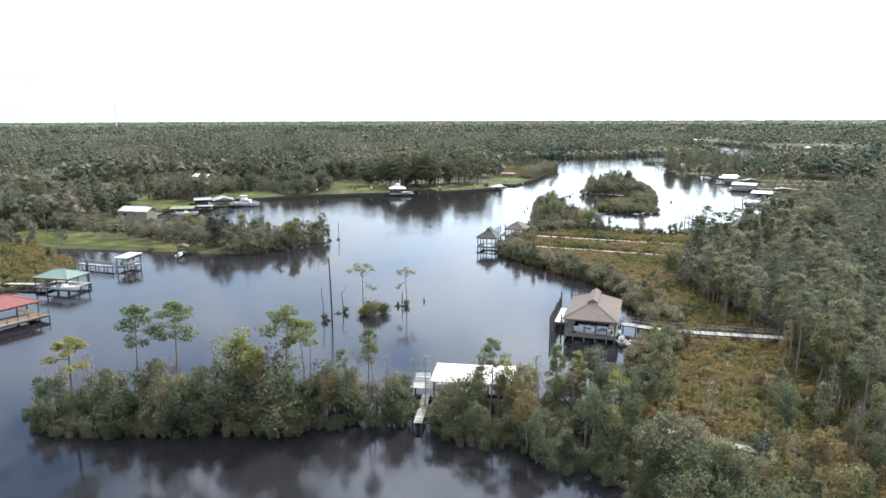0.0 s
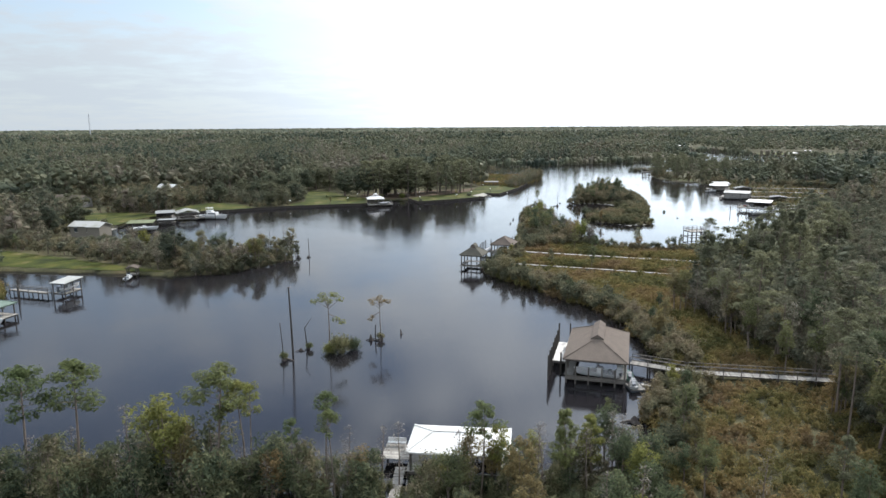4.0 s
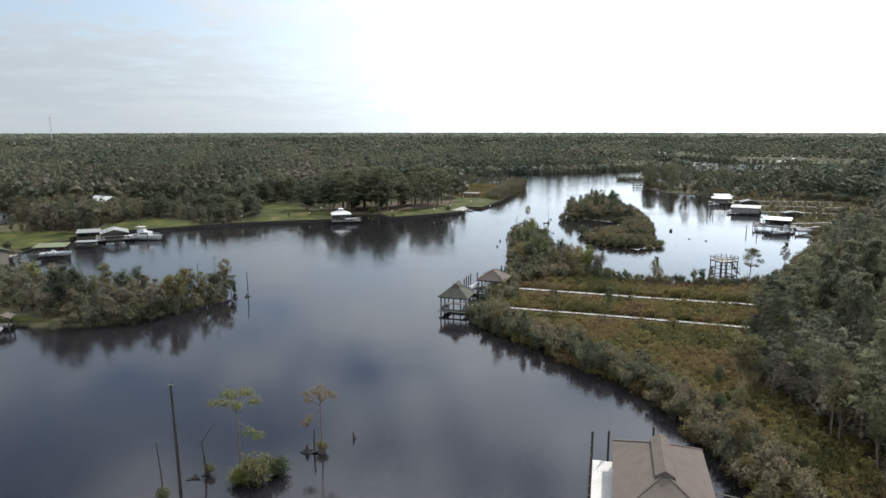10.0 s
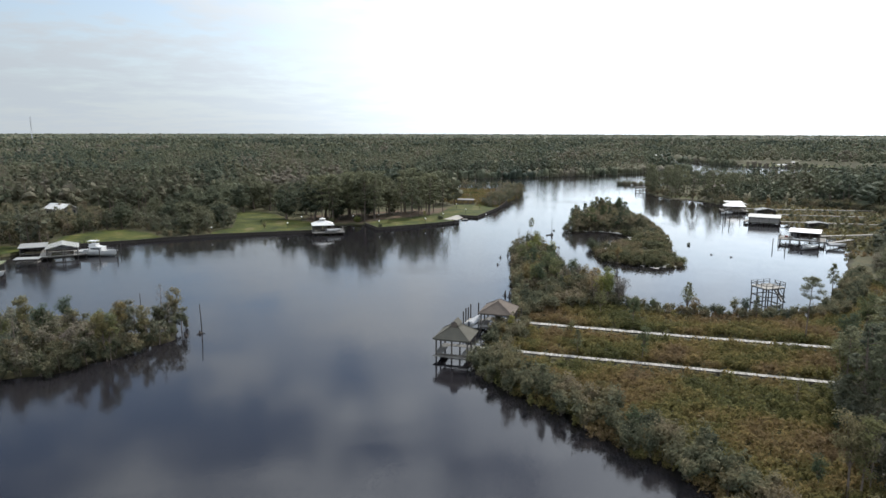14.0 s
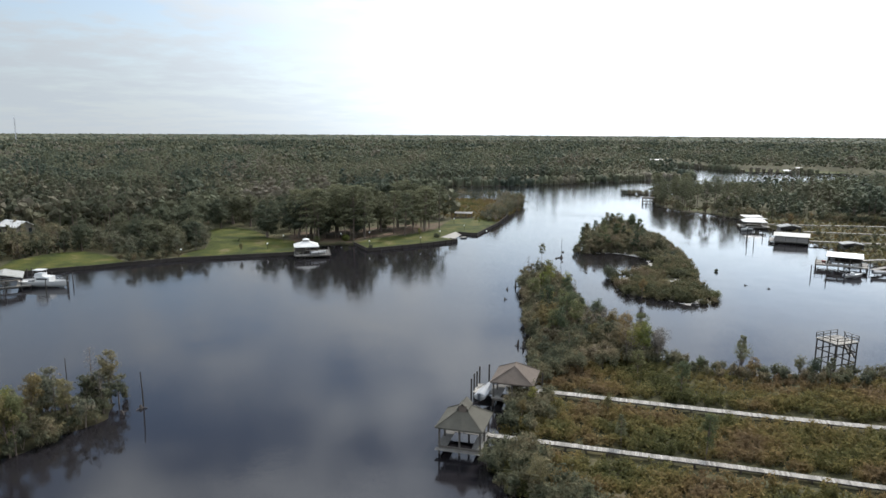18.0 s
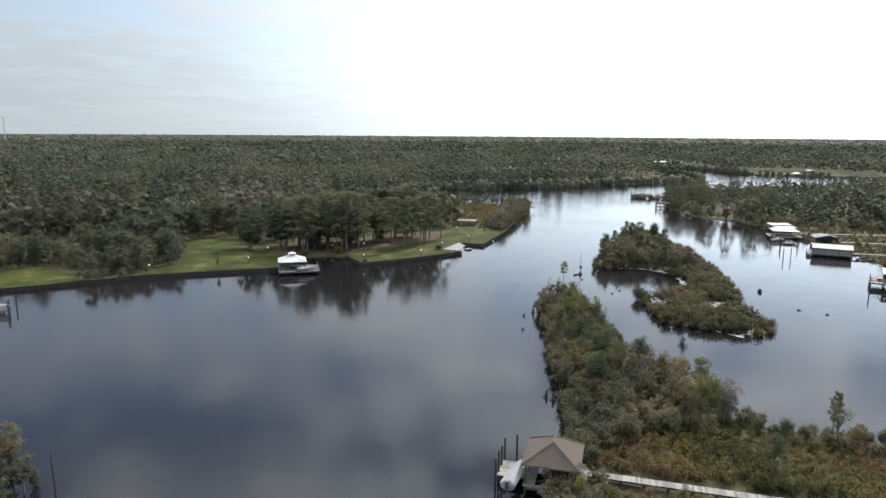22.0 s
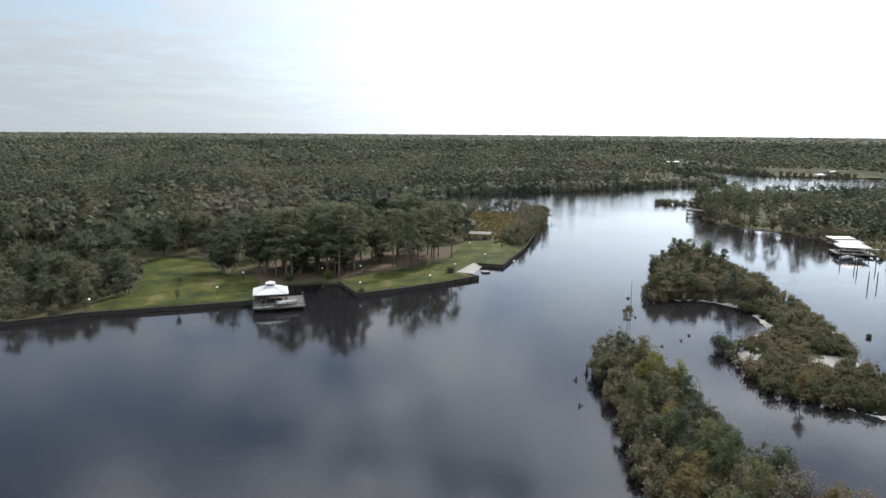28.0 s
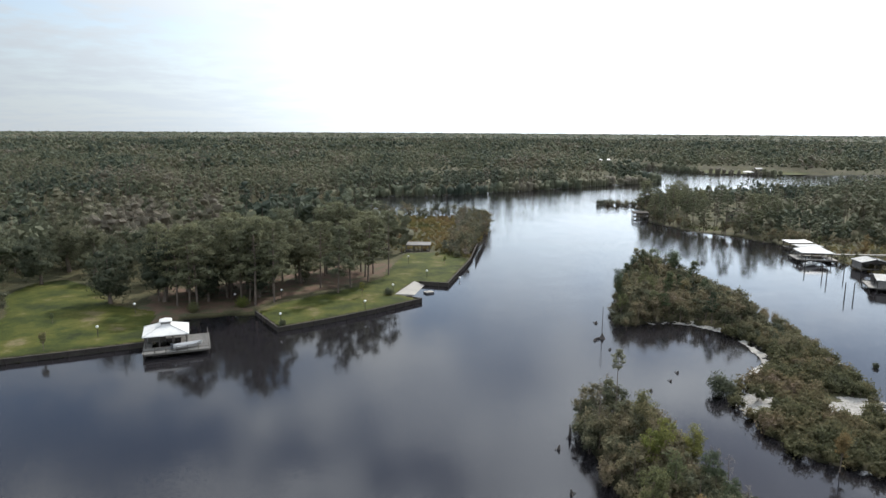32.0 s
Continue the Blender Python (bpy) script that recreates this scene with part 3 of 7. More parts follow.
def broad(h, r, low=0.25, clumps=16, per=70, leaf=0.42, trunk=0.16, limbs=10, body=None):
    """A spreading hardwood: forked trunk, limbs to the clumps, an uneven crown."""
    mids = ball(clumps) * np.array([r, r, h * (1 - low) / 2]) * rng.uniform(0.65, 1.05, (clumps, 1)) + np.array([0, 0, h * (1 + low) / 2])
    cr = r * rng.uniform(0.32, 0.60, clumps)
    off = [ball(per) * c * np.array([1, 1, 0.9]) for c in cr]
    leaves = np.concatenate([m + o for m, o in zip(mids, off)])
    out = np.concatenate(off) * 1.2 + 0.35 * (leaves - np.array([0, 0, h * 0.5]))
    fork = h * rng.uniform(0.25, 0.4)
    bend = rng.normal(size=2) * r * 0.08
    wood = [tube([(0, 0, -0.3), (bend[0] * 0.5, bend[1] * 0.5, fork * 0.5), (bend[0], bend[1], fork), (bend[0], bend[1], h * 0.8)], [trunk * 1.3, trunk, trunk * 0.85, trunk * 0.2], 6 if limbs else 4)]
    for m in mids[: min(clumps, limbs)]:
        a = np.array([bend[0], bend[1], fork * rng.uniform(0.8, 1.2)])
        wood.append(tube([a, (a + m) / 2 + rng.normal(size=3) * 0.15, m], [trunk * 0.5, trunk * 0.3, trunk * 0.1], 4))
    crown = cards(leaves, leaf, out=out)
    return joined(wood), crown if body is None else joined([crown] + masses(mids, cr * 0.40, body))


def slim(h, crown_from=0.55, r=1.6, tiers=9, per=55, leaf=0.34, trunk=0.13, flat=0.5, limbs=True, body=None):
    """A tall thin pine or cypress: bare stem, tiers of short boughs near the top, gaps between them."""
    wood = [tube([(0, 0, -0.3), (rng.normal() * 0.1, rng.normal() * 0.1, h * 0.5), (rng.normal() * 0.15, rng.normal() * 0.15, h)], [trunk * 1.4, trunk, trunk * 0.25], 6 if limbs else 4)]
    leaves, out, mids, radii = [], [], [], []
    for i in range(tiers):
        k = i / (tiers - 1)
        z = h * (crown_from + (1.0 - crown_from) * k)
        a = rng.uniform(0, 6.283)
        reach = r * (1 - 0.55 * k ** 2) * rng.uniform(0.5, 1.1) * (0.6 if i == 0 else 1)
        for j in range(rng.integers(2, 4)):
            b = a + j * 2.1 + rng.normal() * 0.4
            tip = np.array([math.cos(b) * reach, math.sin(b) * reach, z + reach * 0.22])
            if limbs:
                wood.append(tube([(0, 0, z), tip * np.array([0.5, 0.5, 1]) - (0, 0, reach * 0.08), tip], [trunk * 0.32, trunk * 0.2, trunk * 0.08], 4))
            wide = reach * (0.36 if body is None else 0.5) + 0.22
            o = ball(per) * np.array([wide, wide, 0.38])
            leaves.append(tip * np.array([0.85, 0.85, 1]) + o)
            mids.append(tip * np.array([0.8, 0.8, 1]))
            radii.append(reach * 0.20 + 0.08)
            out.append(o + np.array([0, 0, 0.1]))
    o = ball(per) * np.array([r * 0.35, r * 0.35, 0.5])
    leaves.append(np.array([0, 0, h]) + o)
    out.append(o)
    crown = cards(np.concatenate(leaves), leaf, flat * 0.6, out=np.concatenate(out))
    return joined(wood), crown if body is None else joined([crown] + masses(mids, radii, body, 0.55))


def parasol(h, r, drooping):
    """A swamp cypress: a thin stem, a flat spray of boughs on top and one low bough held out to a side."""
    wood = [tube([(0, 0, -0.3), (0.1, 0, h * 0.45), (-0.05, 0.05, h * 0.97)], [0.13, 0.10, 0.04], 6)]
    tips = [np.array([math.cos(a) * r * q, math.sin(a) * r * q, h * z]) for a, q, z in ((0.3, 1.0, 0.93), (1.4, 0.7, 0.96), (2.6, 0.9, 0.90), (3.6, 1.05, 0.88), (4.7, 0.7, 0.95), (5.6, 0.85, 0.94), (0.9, 0.35, 1.0), (3.9, 0.4, 1.0))]
    roots = [h * rng.uniform(0.74, 0.84) for _ in tips]
    tips += [np.array([r * 1.25, 0.3, h * 0.56]), np.array([r * 0.8, -0.2, h * 0.60])] if not drooping else [np.array([r * 0.95, 0.2, h * 0.62])]
    roots += [h * 0.66] * (len(tips) - len(roots))
    leaves, out = [], []
    for tip, z in zip(tips, roots):
        wood.append(tube([(0, 0, z), tip * np.array([0.5, 0.5, 0]) + (0, 0, (z + tip[2]) / 2 + 0.15), tip], [0.055, 0.035, 0.012], 4))
        o = ball(95) * np.array([r * 0.34, r * 0.34, 0.5])
        leaves.append(tip * np.array([0.9, 0.9, 1]) + o)
        out.append(o + np.array([0, 0, 0.15]))
    return joined(wood), cards(np.concatenate(leaves), 0.24, 0.5, out=np.concatenate(out))


def shrub(h, r, clumps=7, per=45, leaf=0.34, stems=5, body=None):
    mids = ball(clumps) * np.array([r, r, h * 0.33]) * 0.8 + np.array([0, 0, h * 0.55])
    off = [ball(per) * r * rng.uniform(0.38, 0.72) * np.array([1, 1, 1.25]) for m in mids]
    leaves = np.concatenate([m + o for m, o in zip(mids, off)])
    leaves[:, 2] = np.maximum(leaves[:, 2], 0.03)
    wood = [tube([(0, 0, -0.2), m * np.array([0.4, 0.4, 0.5]), m], [0.05, 0.04, 0.015], 4) for m in mids[:stems]]
    crown = cards(leaves, leaf, out=np.concatenate(off) + 0.3 * (leaves - np.array([0, 0, h * 0.3])))
    if body is not None:
        crown = joined([crown] + masses(mids - np.array([0, 0, h * 0.08]), [r * 0.24] * len(mids), body, 1.1))
    return joined(wood) if wood else None, crown


def scatter(template, xs, ys, zs, sizes, turn=True):
    """Copies of a template's arrays at many places, as one pair of arrays."""
    v, f = template
    n = len(xs)
    a = rng.uniform(0, 6.283, n) if turn else np.zeros(n)
    c, s = np.cos(a)[:, None], np.sin(a)[:, None]
    sx = sizes[:, None] * rng.uniform(0.88, 1.12, (n, 1))
    X = (c * v[None, :, 0] - s * v[None, :, 1]) * sx + xs[:, None]
    Y = (s * v[None, :, 0] + c * v[None, :, 1]) * sx + ys[:, None]
    Z = v[None, :, 2] * sizes[:, None] + zs[:, None]
    V = np.stack([X, Y, Z], 2).reshape(-1, 3)
    F = (f[None] + (np.arange(n) * len(v))[:, None, None]).reshape(-1, f.shape[1])
    return V, F


def stuff(name, label, category, templates, xs, ys, sizes, mat, bark=None, smooth=True):
    """Many plants that nobody could count, as one mesh with leaves and stems."""
    pick = rng.integers(0, len(templates), len(xs))
    zs = height(xs, ys) - 0.05
    leaf, wood = [], []
    for i, (w, l) in enumerate(templates):
        k = pick == i
        if k.any():
            leaf.append(scatter(l, xs[k], ys[k], zs[k], sizes[k]))
            if bark is not None and w is not None:
                wood.append(scatter(w, xs[k], ys[k], zs[k], sizes[k]))
    V, F = joined(leaf)
    nl = len(F)
    if wood:
        wv, wf = joined(wood)
        wf = np.concatenate([wf[:, :3], wf[:, [0, 2, 3]]])
        F = np.concatenate([F, wf + len(V)])
        V = np.concatenate([V, wv])
    me = mesh_of(name, V, F, mat, smooth)
    if wood:
        me.materials.append(bark)
        me.polygons.foreach_set("material_index", np.concatenate([np.zeros(nl, np.int32), np.ones(len(F) - nl, np.int32)]))
    return tagged(new(name, me), label, category, kind="stuff")


def sown(poly, step, jitter=0.45):
    """Places on a loose grid inside an outline."""
    xs, ys = [p[0] for p in poly], [p[1] for p in poly]
    mx, my = np.meshgrid(np.arange(min(xs), max(xs), step), np.arange(min(ys), max(ys), step))
    px = mx.ravel() + rng.uniform(-jitter, jitter, mx.size) * step
    py = my.ravel() + rng.uniform(-jitter, jitter, mx.size) * step
    k = signed(poly, px, py) > 0
    return px[k], py[k]


def in_view(px, py, margin=60.0):
    """The part of the plain that lies ahead of the flight, with room to spare on either side."""
    d = py + 20
    return (py > -60) & (px > -0.72 * d - margin) & (px < 1.0 * np.maximum(d, 40) + margin + 20)

# ---- woods ----
def far_tree(h, r, n, leaf, level=1, low=0.30):
    """A far tree: an uneven dome of foliage, open below, roughened by leaf clumps."""
    v, f = ICO[level]
    f = f[v[f].mean(1)[:, 2] > -0.35]
    a, b, c = rng.uniform(0, 6.283, 3)
    knobs = 0.10 * np.sin(9.1 * v[:, 0] + b) * np.sin(8.3 * v[:, 1] + c) * np.sin(8.7 * v[:, 2] + a) if level > 1 else 0
    lump = knobs + 1 + 0.30 * np.sin(3.9 * v[:, 0] + a) * np.sin(3.6 * v[:, 1] + b) + 0.14 * np.sin(5.3 * v[:, 2] + c) + rng.normal(size=len(v)) * (0.13 if level < 2 else 0.09)
    v = np.stack([v[:, 0], v[:, 1], np.sign(v[:, 2]) * np.abs(v[:, 2]) ** 0.8], 1)
    v = v * lump[:, None] * np.array([r, r, h * (1 - low) * 0.62]) + np.array([0, 0, h * (1 - (1 - low) * 0.62)])
    if not n:
        return None, (v, f)
    at = v[f].mean(1)[rng.integers(0, len(f), n)]
    out = at - np.array([0, 0, h * 0.4])
    return None, joined([(v, f), cards(at + rng.normal(size=(n, 3)) * leaf * 0.3, leaf, 0.1, out=out)])


def crowned(h, r, clumps, per, leaf, low, pine=False, fill=0.84):
    """A wood's tree: a stem and a crown of separate leafy clumps, tiered on a pine and domed on a hardwood."""
    k = (np.arange(clumps) + 0.5) / clumps
    a = np.cumsum(rng.uniform(1.7, 2.9, clumps))
    if pine:
        reach = r * (1 - k ** 2.2) * rng.uniform(0.5, 1.0, clumps)
        mids = np.stack([np.cos(a) * reach * 0.75, np.sin(a) * reach * 0.75, h * (low + (0.97 - low) * k)], 1)
        cr = r * (0.62 - 0.26 * k) * rng.uniform(0.8, 1.2, clumps)
        squash = 0.75
    else:
        reach = r * np.sqrt(np.clip(1 - (2 * k - 0.75) ** 2 / 1.6, 0.05, 1)) * rng.uniform(0.35, 0.75, clumps)
        mids = np.stack([np.cos(a) * reach, np.sin(a) * reach, h * (low + 0.16 + (0.76 - low) * k)], 1)
        cr = r * rng.uniform(0.38, 0.58, clumps)
        squash = 0.95
    way = rng.normal(size=(clumps, per, 3)) + np.array([0, 0, 0.35])
    way /= np.linalg.norm(way, axis=2)[:, :, None]
    at = mids[:, None] + way * (cr[:, None] * rng.uniform(0.75, 1.15, (clumps, per)))[:, :, None] * np.array([1, 1, squash])
    stem = tube([(0, 0, -0.3), (rng.normal() * 0.15, rng.normal() * 0.15, h * 0.5), (0, 0, h * 0.92)], [0.20, 0.15, 0.05], 3)
    return stem, joined([cards(at.reshape(-1, 3), leaf, 0.08, out=way.reshape(-1, 3))] + masses(mids, cr * fill, 0, squash, 0.42))


FOREST_EDGE = [(48, -90), (44, 40), (47, 60), (50, 80), (54, 100), (52, 118), (50, 135), (56, 150), (66, 162), (78, 170), (88, 180), (98, 194), (110, 210), (127, 238), (146, 260), (158, 270), (185, 285), (215, 320),
               (215, 360), (196, 384), (170, 390), (168, 408), (160, 420), (152, 436), (150, 450), (157, 478), (174, 497), (192, 507), (216, 513), (250, 523), (290, 538), (335, 553), (440, 593), (600, 674), (3000, 675), (3000, -90)]
YARD = [(-180, 175), (-112, 122), (-93, 131), (-84, 147), (-88, 159), (-100, 171), (-110, 181), (-60, 172), (-47, 173), (-33, 191), (-34, 199), (-60, 197), (-90, 216), (-108, 248), (-108, 266), (-101, 281), (-130, 290), (-150, 250), (-145, 215)]
MARSH_TIP = [(36, 386), (47, 384), (51, 378), (60, 405), (69, 426), (78, 450), (80, 468), (71, 476), (45, 482), (22, 492), (10, 500), (14, 470), (22, 440), (30, 405)]
GROVE = [(-33, 338), (-29, 324), (-20, 329), (-7, 332), (-3, 339), (6, 346), (14, 351), (24, 361), (30, 377), (14, 378), (-6, 366), (-30, 358)]
GREY_STAND = [(-175, 500), (-132, 560), (-85, 470), (-78, 395), (-95, 352), (-150, 352), (-200, 400)]
MID_PEN = [(-60, 172), (-47, 173), (-39, 182), (-33, 191), (-34, 199), (-45, 196), (-60, 197), (-75, 202), (-90, 216), (-95, 205), (-75, 192), (-62, 186)]


def woods_places(step, near, far_off):
    """Places in the great wood between two distances from the middle of the flight."""
    lim = far_off + 100
    mx, my = np.meshgrid(np.arange(-lim, lim, step), np.arange(-60, lim, step))
    mx = mx + np.where(np.arange(mx.shape[0]) % 2 == 1, step / 2, 0)[:, None]
    px = mx.ravel() + rng.uniform(-0.6, 0.6, mx.size) * step
    py = my.ravel() + rng.uniform(-0.6, 0.6, mx.size) * step
    dist = np.hypot(px, np.maximum(np.maximum(py - 195, -py), 0))
    k = (dist > near) & (dist <= far_off) & in_view(px, py)
    px, py = px[k], py[k]
    left = signed(LEFT_LAND, px, py) > 2.5
    right = signed(FOREST_EDGE, px, py) > 0
    clear = np.ones(len(px), bool)
    for poly, room in ((LAWN_A, 1), (LAWN_A2, 1), (LAWN_B, 0), (LAWN_C, 1), (LAWN_D, 1), (LAWN_E, 0), (LAWN_F, 2), (LAWN_G, 1), (YARD, 0), (MARSH_TIP, 0), (GROVE, 0)):
        clear &= signed(poly, px, py) < -room
    clear &= (np.hypot(px + 122, py - 340) > 10) & ~((px > -124) & (px < -106) & (py > 300) & (py < 340))
    clear &= (np.hypot(px + 153, py - 311) > 12) & ~((px > -152) & (px < -128) & (py > 284) & (py < 312))
    clear &= ~((px > 306) & (px < 372) & (py > 832) & (py < 925)) & (np.hypot(px - 150, py - 462) > 8)
    k = (left | right) & clear
    return px[k], py[k]


fine_kinds = [crowned(rng.uniform(9, 13), rng.uniform(2.8, 4.0), 11, 44, 0.34, 0.04, False, 0.62) for _ in range(6)] + [crowned(rng.uniform(13, 16), rng.uniform(2.3, 3.0), 10, 40, 0.33, 0.40, True, 0.6) for _ in range(4)]
near_kinds = [broad(rng.uniform(8.5, 13), rng.uniform(2.8, 4.2), 0.04, 15, 62, 0.30, 0.18, 5, 0) for _ in range(6)] + \
             [slim(rng.uniform(11, 14), 0.20, 2.5, 12, 34, 0.30, 0.17, 0.3, True, 0) for _ in range(3)]
wood_kinds = [crowned(rng.uniform(10, 14), rng.uniform(2.9, 4.2), 9, 22, 0.44, 0.06, False, 0.74) for _ in range(6)] + [crowned(rng.uniform(14, 17), rng.uniform(2.4, 3.2), 8, 22, 0.43, 0.42, True, 0.74) for _ in range(5)]
mid_kinds = [crowned(rng.uniform(11, 15), rng.uniform(2.7, 4.4), 6, 15, 0.58, 0.08, False, 0.68) for _ in range(7)] + [crowned(rng.uniform(14, 18), rng.uniform(2.2, 3.0), 6, 15, 0.56, 0.40, True, 0.68) for _ in range(6)]
back_kinds = [crowned(rng.uniform(11, 15), rng.uniform(3.0, 4.6), 3, 8, 0.9, 0.1, False, 0.7) for _ in range(6)] + [crowned(rng.uniform(14, 17), rng.uniform(2.4, 3.2), 3, 8, 0.85, 0.4, True, 0.7) for _ in range(5)]
far_kinds = [crowned(rng.uniform(12, 17), rng.uniform(4.2, 5.6), 2, 3, 1.5, 0.25) for _ in range(8)]
rim_kinds = [far_tree(rng.uniform(12, 16), rng.uniform(9, 12), 0, 10.0, 0, 0.0) for _ in range(6)]


def grown(px, py, lo, hi):
    """Sizes that drift from stand to stand."""
    drift = 0.5 + 0.25 * np.sin(px * 0.043 + 1.7 * np.sin(py * 0.021)) + 0.25 * np.sin(py * 0.037 + 2.1 * np.sin(px * 0.027))
    low_point = np.where((px > 140) & (px < 210) & (py > 380) & (py < 440), 0.62, np.where((px > 140) & (px < 480) & (py > 425) & (py < 660), 0.74, 1.0))
    # the thicket of the spit is tallest along its middle
    low_point = np.where((py < 82) & (px < 20) & (px > -60), 0.62 + 0.50 * np.exp(-((px + 24) / 15.0) ** 2) + 0.14 * np.sin(px * 0.9), low_point)
    # low growth on the lagoon's side of the marsh
    low_point = np.where((px > 47) & (px < 100) & (py > 190) & (py < 226), 0.68, low_point)
    return low_point * (lo + (hi - lo) * np.clip(0.55 * drift + 0.45 * rng.uniform(0, 1, len(px)), 0, 1))


px, py = woods_places(5.4, 0, 195)
k = px > -400
px, py = px[k], py[k]
edge = (px > 0) & (py < 245) & (signed(FOREST_EDGE, px, py) < 42)
stuff("woodland", "dense edge of the wood: grey-green bays, pines and cypress", "woodland", near_kinds, px[edge], py[edge], grown(px[edge], py[edge], 0.55, 1.2), BANK_MIX, BARK, smooth=False)
px, py = px[~edge], py[~edge]
stuff("woodland", "tangled riverside wood of grey-green pines, bays and cypress", "woodland", fine_kinds, px, py, grown(px, py, 0.55, 1.2), WOOD_GREEN, BARK, smooth=False)
fill_kinds = [crowned(rng.uniform(2.8, 4.8), rng.uniform(1.5, 2.3), 4, 14, 0.34, 0.0, False, 0.6) for _ in range(6)]
px, py = woods_places(3.4, 0, 150)
k = (px < 0) | (signed(FOREST_EDGE, px, py) > 8)
px, py = px[k], py[k]
stuff("undergrowth", "dense bay and palmetto undergrowth filling the wood", "undergrowth", fill_kinds, px, py, grown(px, py, 0.6, 1.3), WOOD_GREEN, smooth=False)
px, py = woods_places(6.1, 195, 340)
rim = (px > 100) & (py > 230) & (signed(FOREST_EDGE, px, py) < 34)
stuff("woodland", "open pine and bay wood behind the docks", "woodland", wood_kinds, px[rim], py[rim], grown(px[rim], py[rim], 0.7, 1.2), WOOD_FAR, BARK, smooth=False)
px, py = px[~rim], py[~rim]
grey = signed(GREY_STAND, px, py) > rng.uniform(-6, 14, len(px))
stuff("woodland", "stand of grey-brown half-bare hardwoods", "woodland", wood_kinds, px[grey], py[grey], grown(px[grey], py[grey], 0.75, 1.15), BANK_MIX, BARK, smooth=False)
px, py = px[~grey], py[~grey]
stuff("woodland", "dense mixed woodland of dark green pines and oaks", "woodland", wood_kinds, px, py, grown(px, py, 0.85, 1.35), WOOD_FAR, BARK, smooth=False)
px, py = woods_places(6.2, 340, 560)
stuff("woodland", "unbroken dark green woodland beyond the river", "woodland", mid_kinds, px, py, grown(px, py, 0.55, 1.3), WOOD_FAR, BARK, smooth=False)
px, py = woods_places(6.8, 560, 900)
stuff("woodland", "grey-green pine woodland behind the bays", "woodland", back_kinds, px, py, grown(px, py, 0.55, 1.35), WOOD_FAR, smooth=False)
px, py = woods_places(12.0, 900, 1900)
stuff("woodland", "far green woodland", "woodland", far_kinds, px, py, grown(px, py, 0.5, 1.35), WOOD_FAR, smooth=False)
px, py = woods_places(27, 1900, 4850)
stuff("woodland", "distant woodland reaching the horizon", "woodland", rim_kinds, px, py, grown(px, py, 0.7, 1.15), WOOD_FAR, smooth=False)

# ---- marsh and bank shrubs ----
MARSH = [(34, 131), (35, 120), (34, 109), (32, 101), (29, 97), (26, 92), (26, 88), (25, 84), (22, 80), (24, 66), (30, 50), (44, 40), (47, 60), (50, 80), (54, 100), (52, 118), (50, 135), (56, 150), (66, 162), (78, 170),
         (88, 180), (98, 194), (110, 210), (120, 236), (98, 212), (84, 199), (74, 199), (66, 200), (58, 203), (53, 208), (40, 208), (28, 206), (22, 196), (19, 188), (17, 182), (15, 178), (14, 173), (16, 167), (19, 162), (22, 157), (25, 151), (28.5, 145), (32, 140)]
FINGER = [(29, 215), (26, 203), (24, 199), (53, 206), (49.5, 216), (46.5, 223), (45.5, 230), (45.5, 238), (46.5, 247), (47.5, 257), (47.5, 266), (44.5, 273), (40, 272), (37, 266), (35, 258), (34, 247), (32, 238), (30, 225)]
RIGHT_MARSH = [(126, 251), (141, 270), (151, 296), (154, 322), (158, 350), (163, 383), (172, 400), (196, 385), (215, 360), (215, 320), (185, 285), (158, 270), (140, 255)]
SPIT = RIGHT_LAND[:13] + [(26, 40), (30, 50), (24, 66), (22, 80)] + RIGHT_LAND[-9:]
LEFT_MARSH = [(-112, 122), (-93, 131), (-88, 137), (-84, 147), (-88, 159), (-100, 171), (-110, 181), (-140, 185), (-150, 150), (-140, 115)]

low_kinds = [shrub(rng.uniform(1.1, 2.1), rng.uniform(0.9, 1.4), 5, 25, 0.30, 0) for _ in range(7)]
bank_kinds = [shrub(rng.uniform(3.0, 4.4), rng.uniform(1.2, 1.8), 8, 42, 0.28, 2, 0) for _ in range(6)]
tree_kinds = [broad(rng.uniform(5.5, 7.5), rng.uniform(1.7, 2.4), 0.08, 11, 48, 0.28, 0.10, 3, 0) for _ in range(6)]


def planted(name, label, poly, step, kinds, lo, hi, mat, keep=None, near_water=0.1):
    px, py = sown(poly, step)
    k = shore(px, py) > near_water
    if keep is not None:
        k &= keep(px, py)
    px, py = px[k], py[k]
    return stuff(name, label, "shrubs", kinds, px, py, grown(px, py, lo, hi), mat, BARK, smooth=False)


def off_walks(px, py):
    """Clear of the boardwalks."""
    ok = np.ones(len(px), bool)
    for (ax, ay), (bx, by) in WALK_LINES:
        dx, dy = bx - ax, by - ay
        k = np.clip(((px - ax) * dx + (py - ay) * dy) / (dx * dx + dy * dy), 0, 1)
        ok &= np.hypot(px - ax - k * dx, py - ay - k * dy) > (0.8 if ax < 0 else 2.4 if ay > 150 and ax < 40 else 2.2)
    return ok


WALK_LINES = [((25, 194), (84, 172)), ((15, 180.5), (74, 157)), ((30, 108), (36.5, 103.6)), ((36.5, 103.6), (66, 97)), ((22, 70), (33, 64)), ((-3, 69), (-1.5, 80)),
              ((160, 366), (172, 362.5)), ((172, 362.5), (214, 353)), ((164, 344), (194, 333)), ((152, 322), (184, 311)), ((140, 286), (162, 288)), ((162, 288), (186, 293))]


def inland(lo, hi):
    return lambda px, py: (shore(px, py) > lo) & (shore(px, py) < hi) & off_walks(px, py)


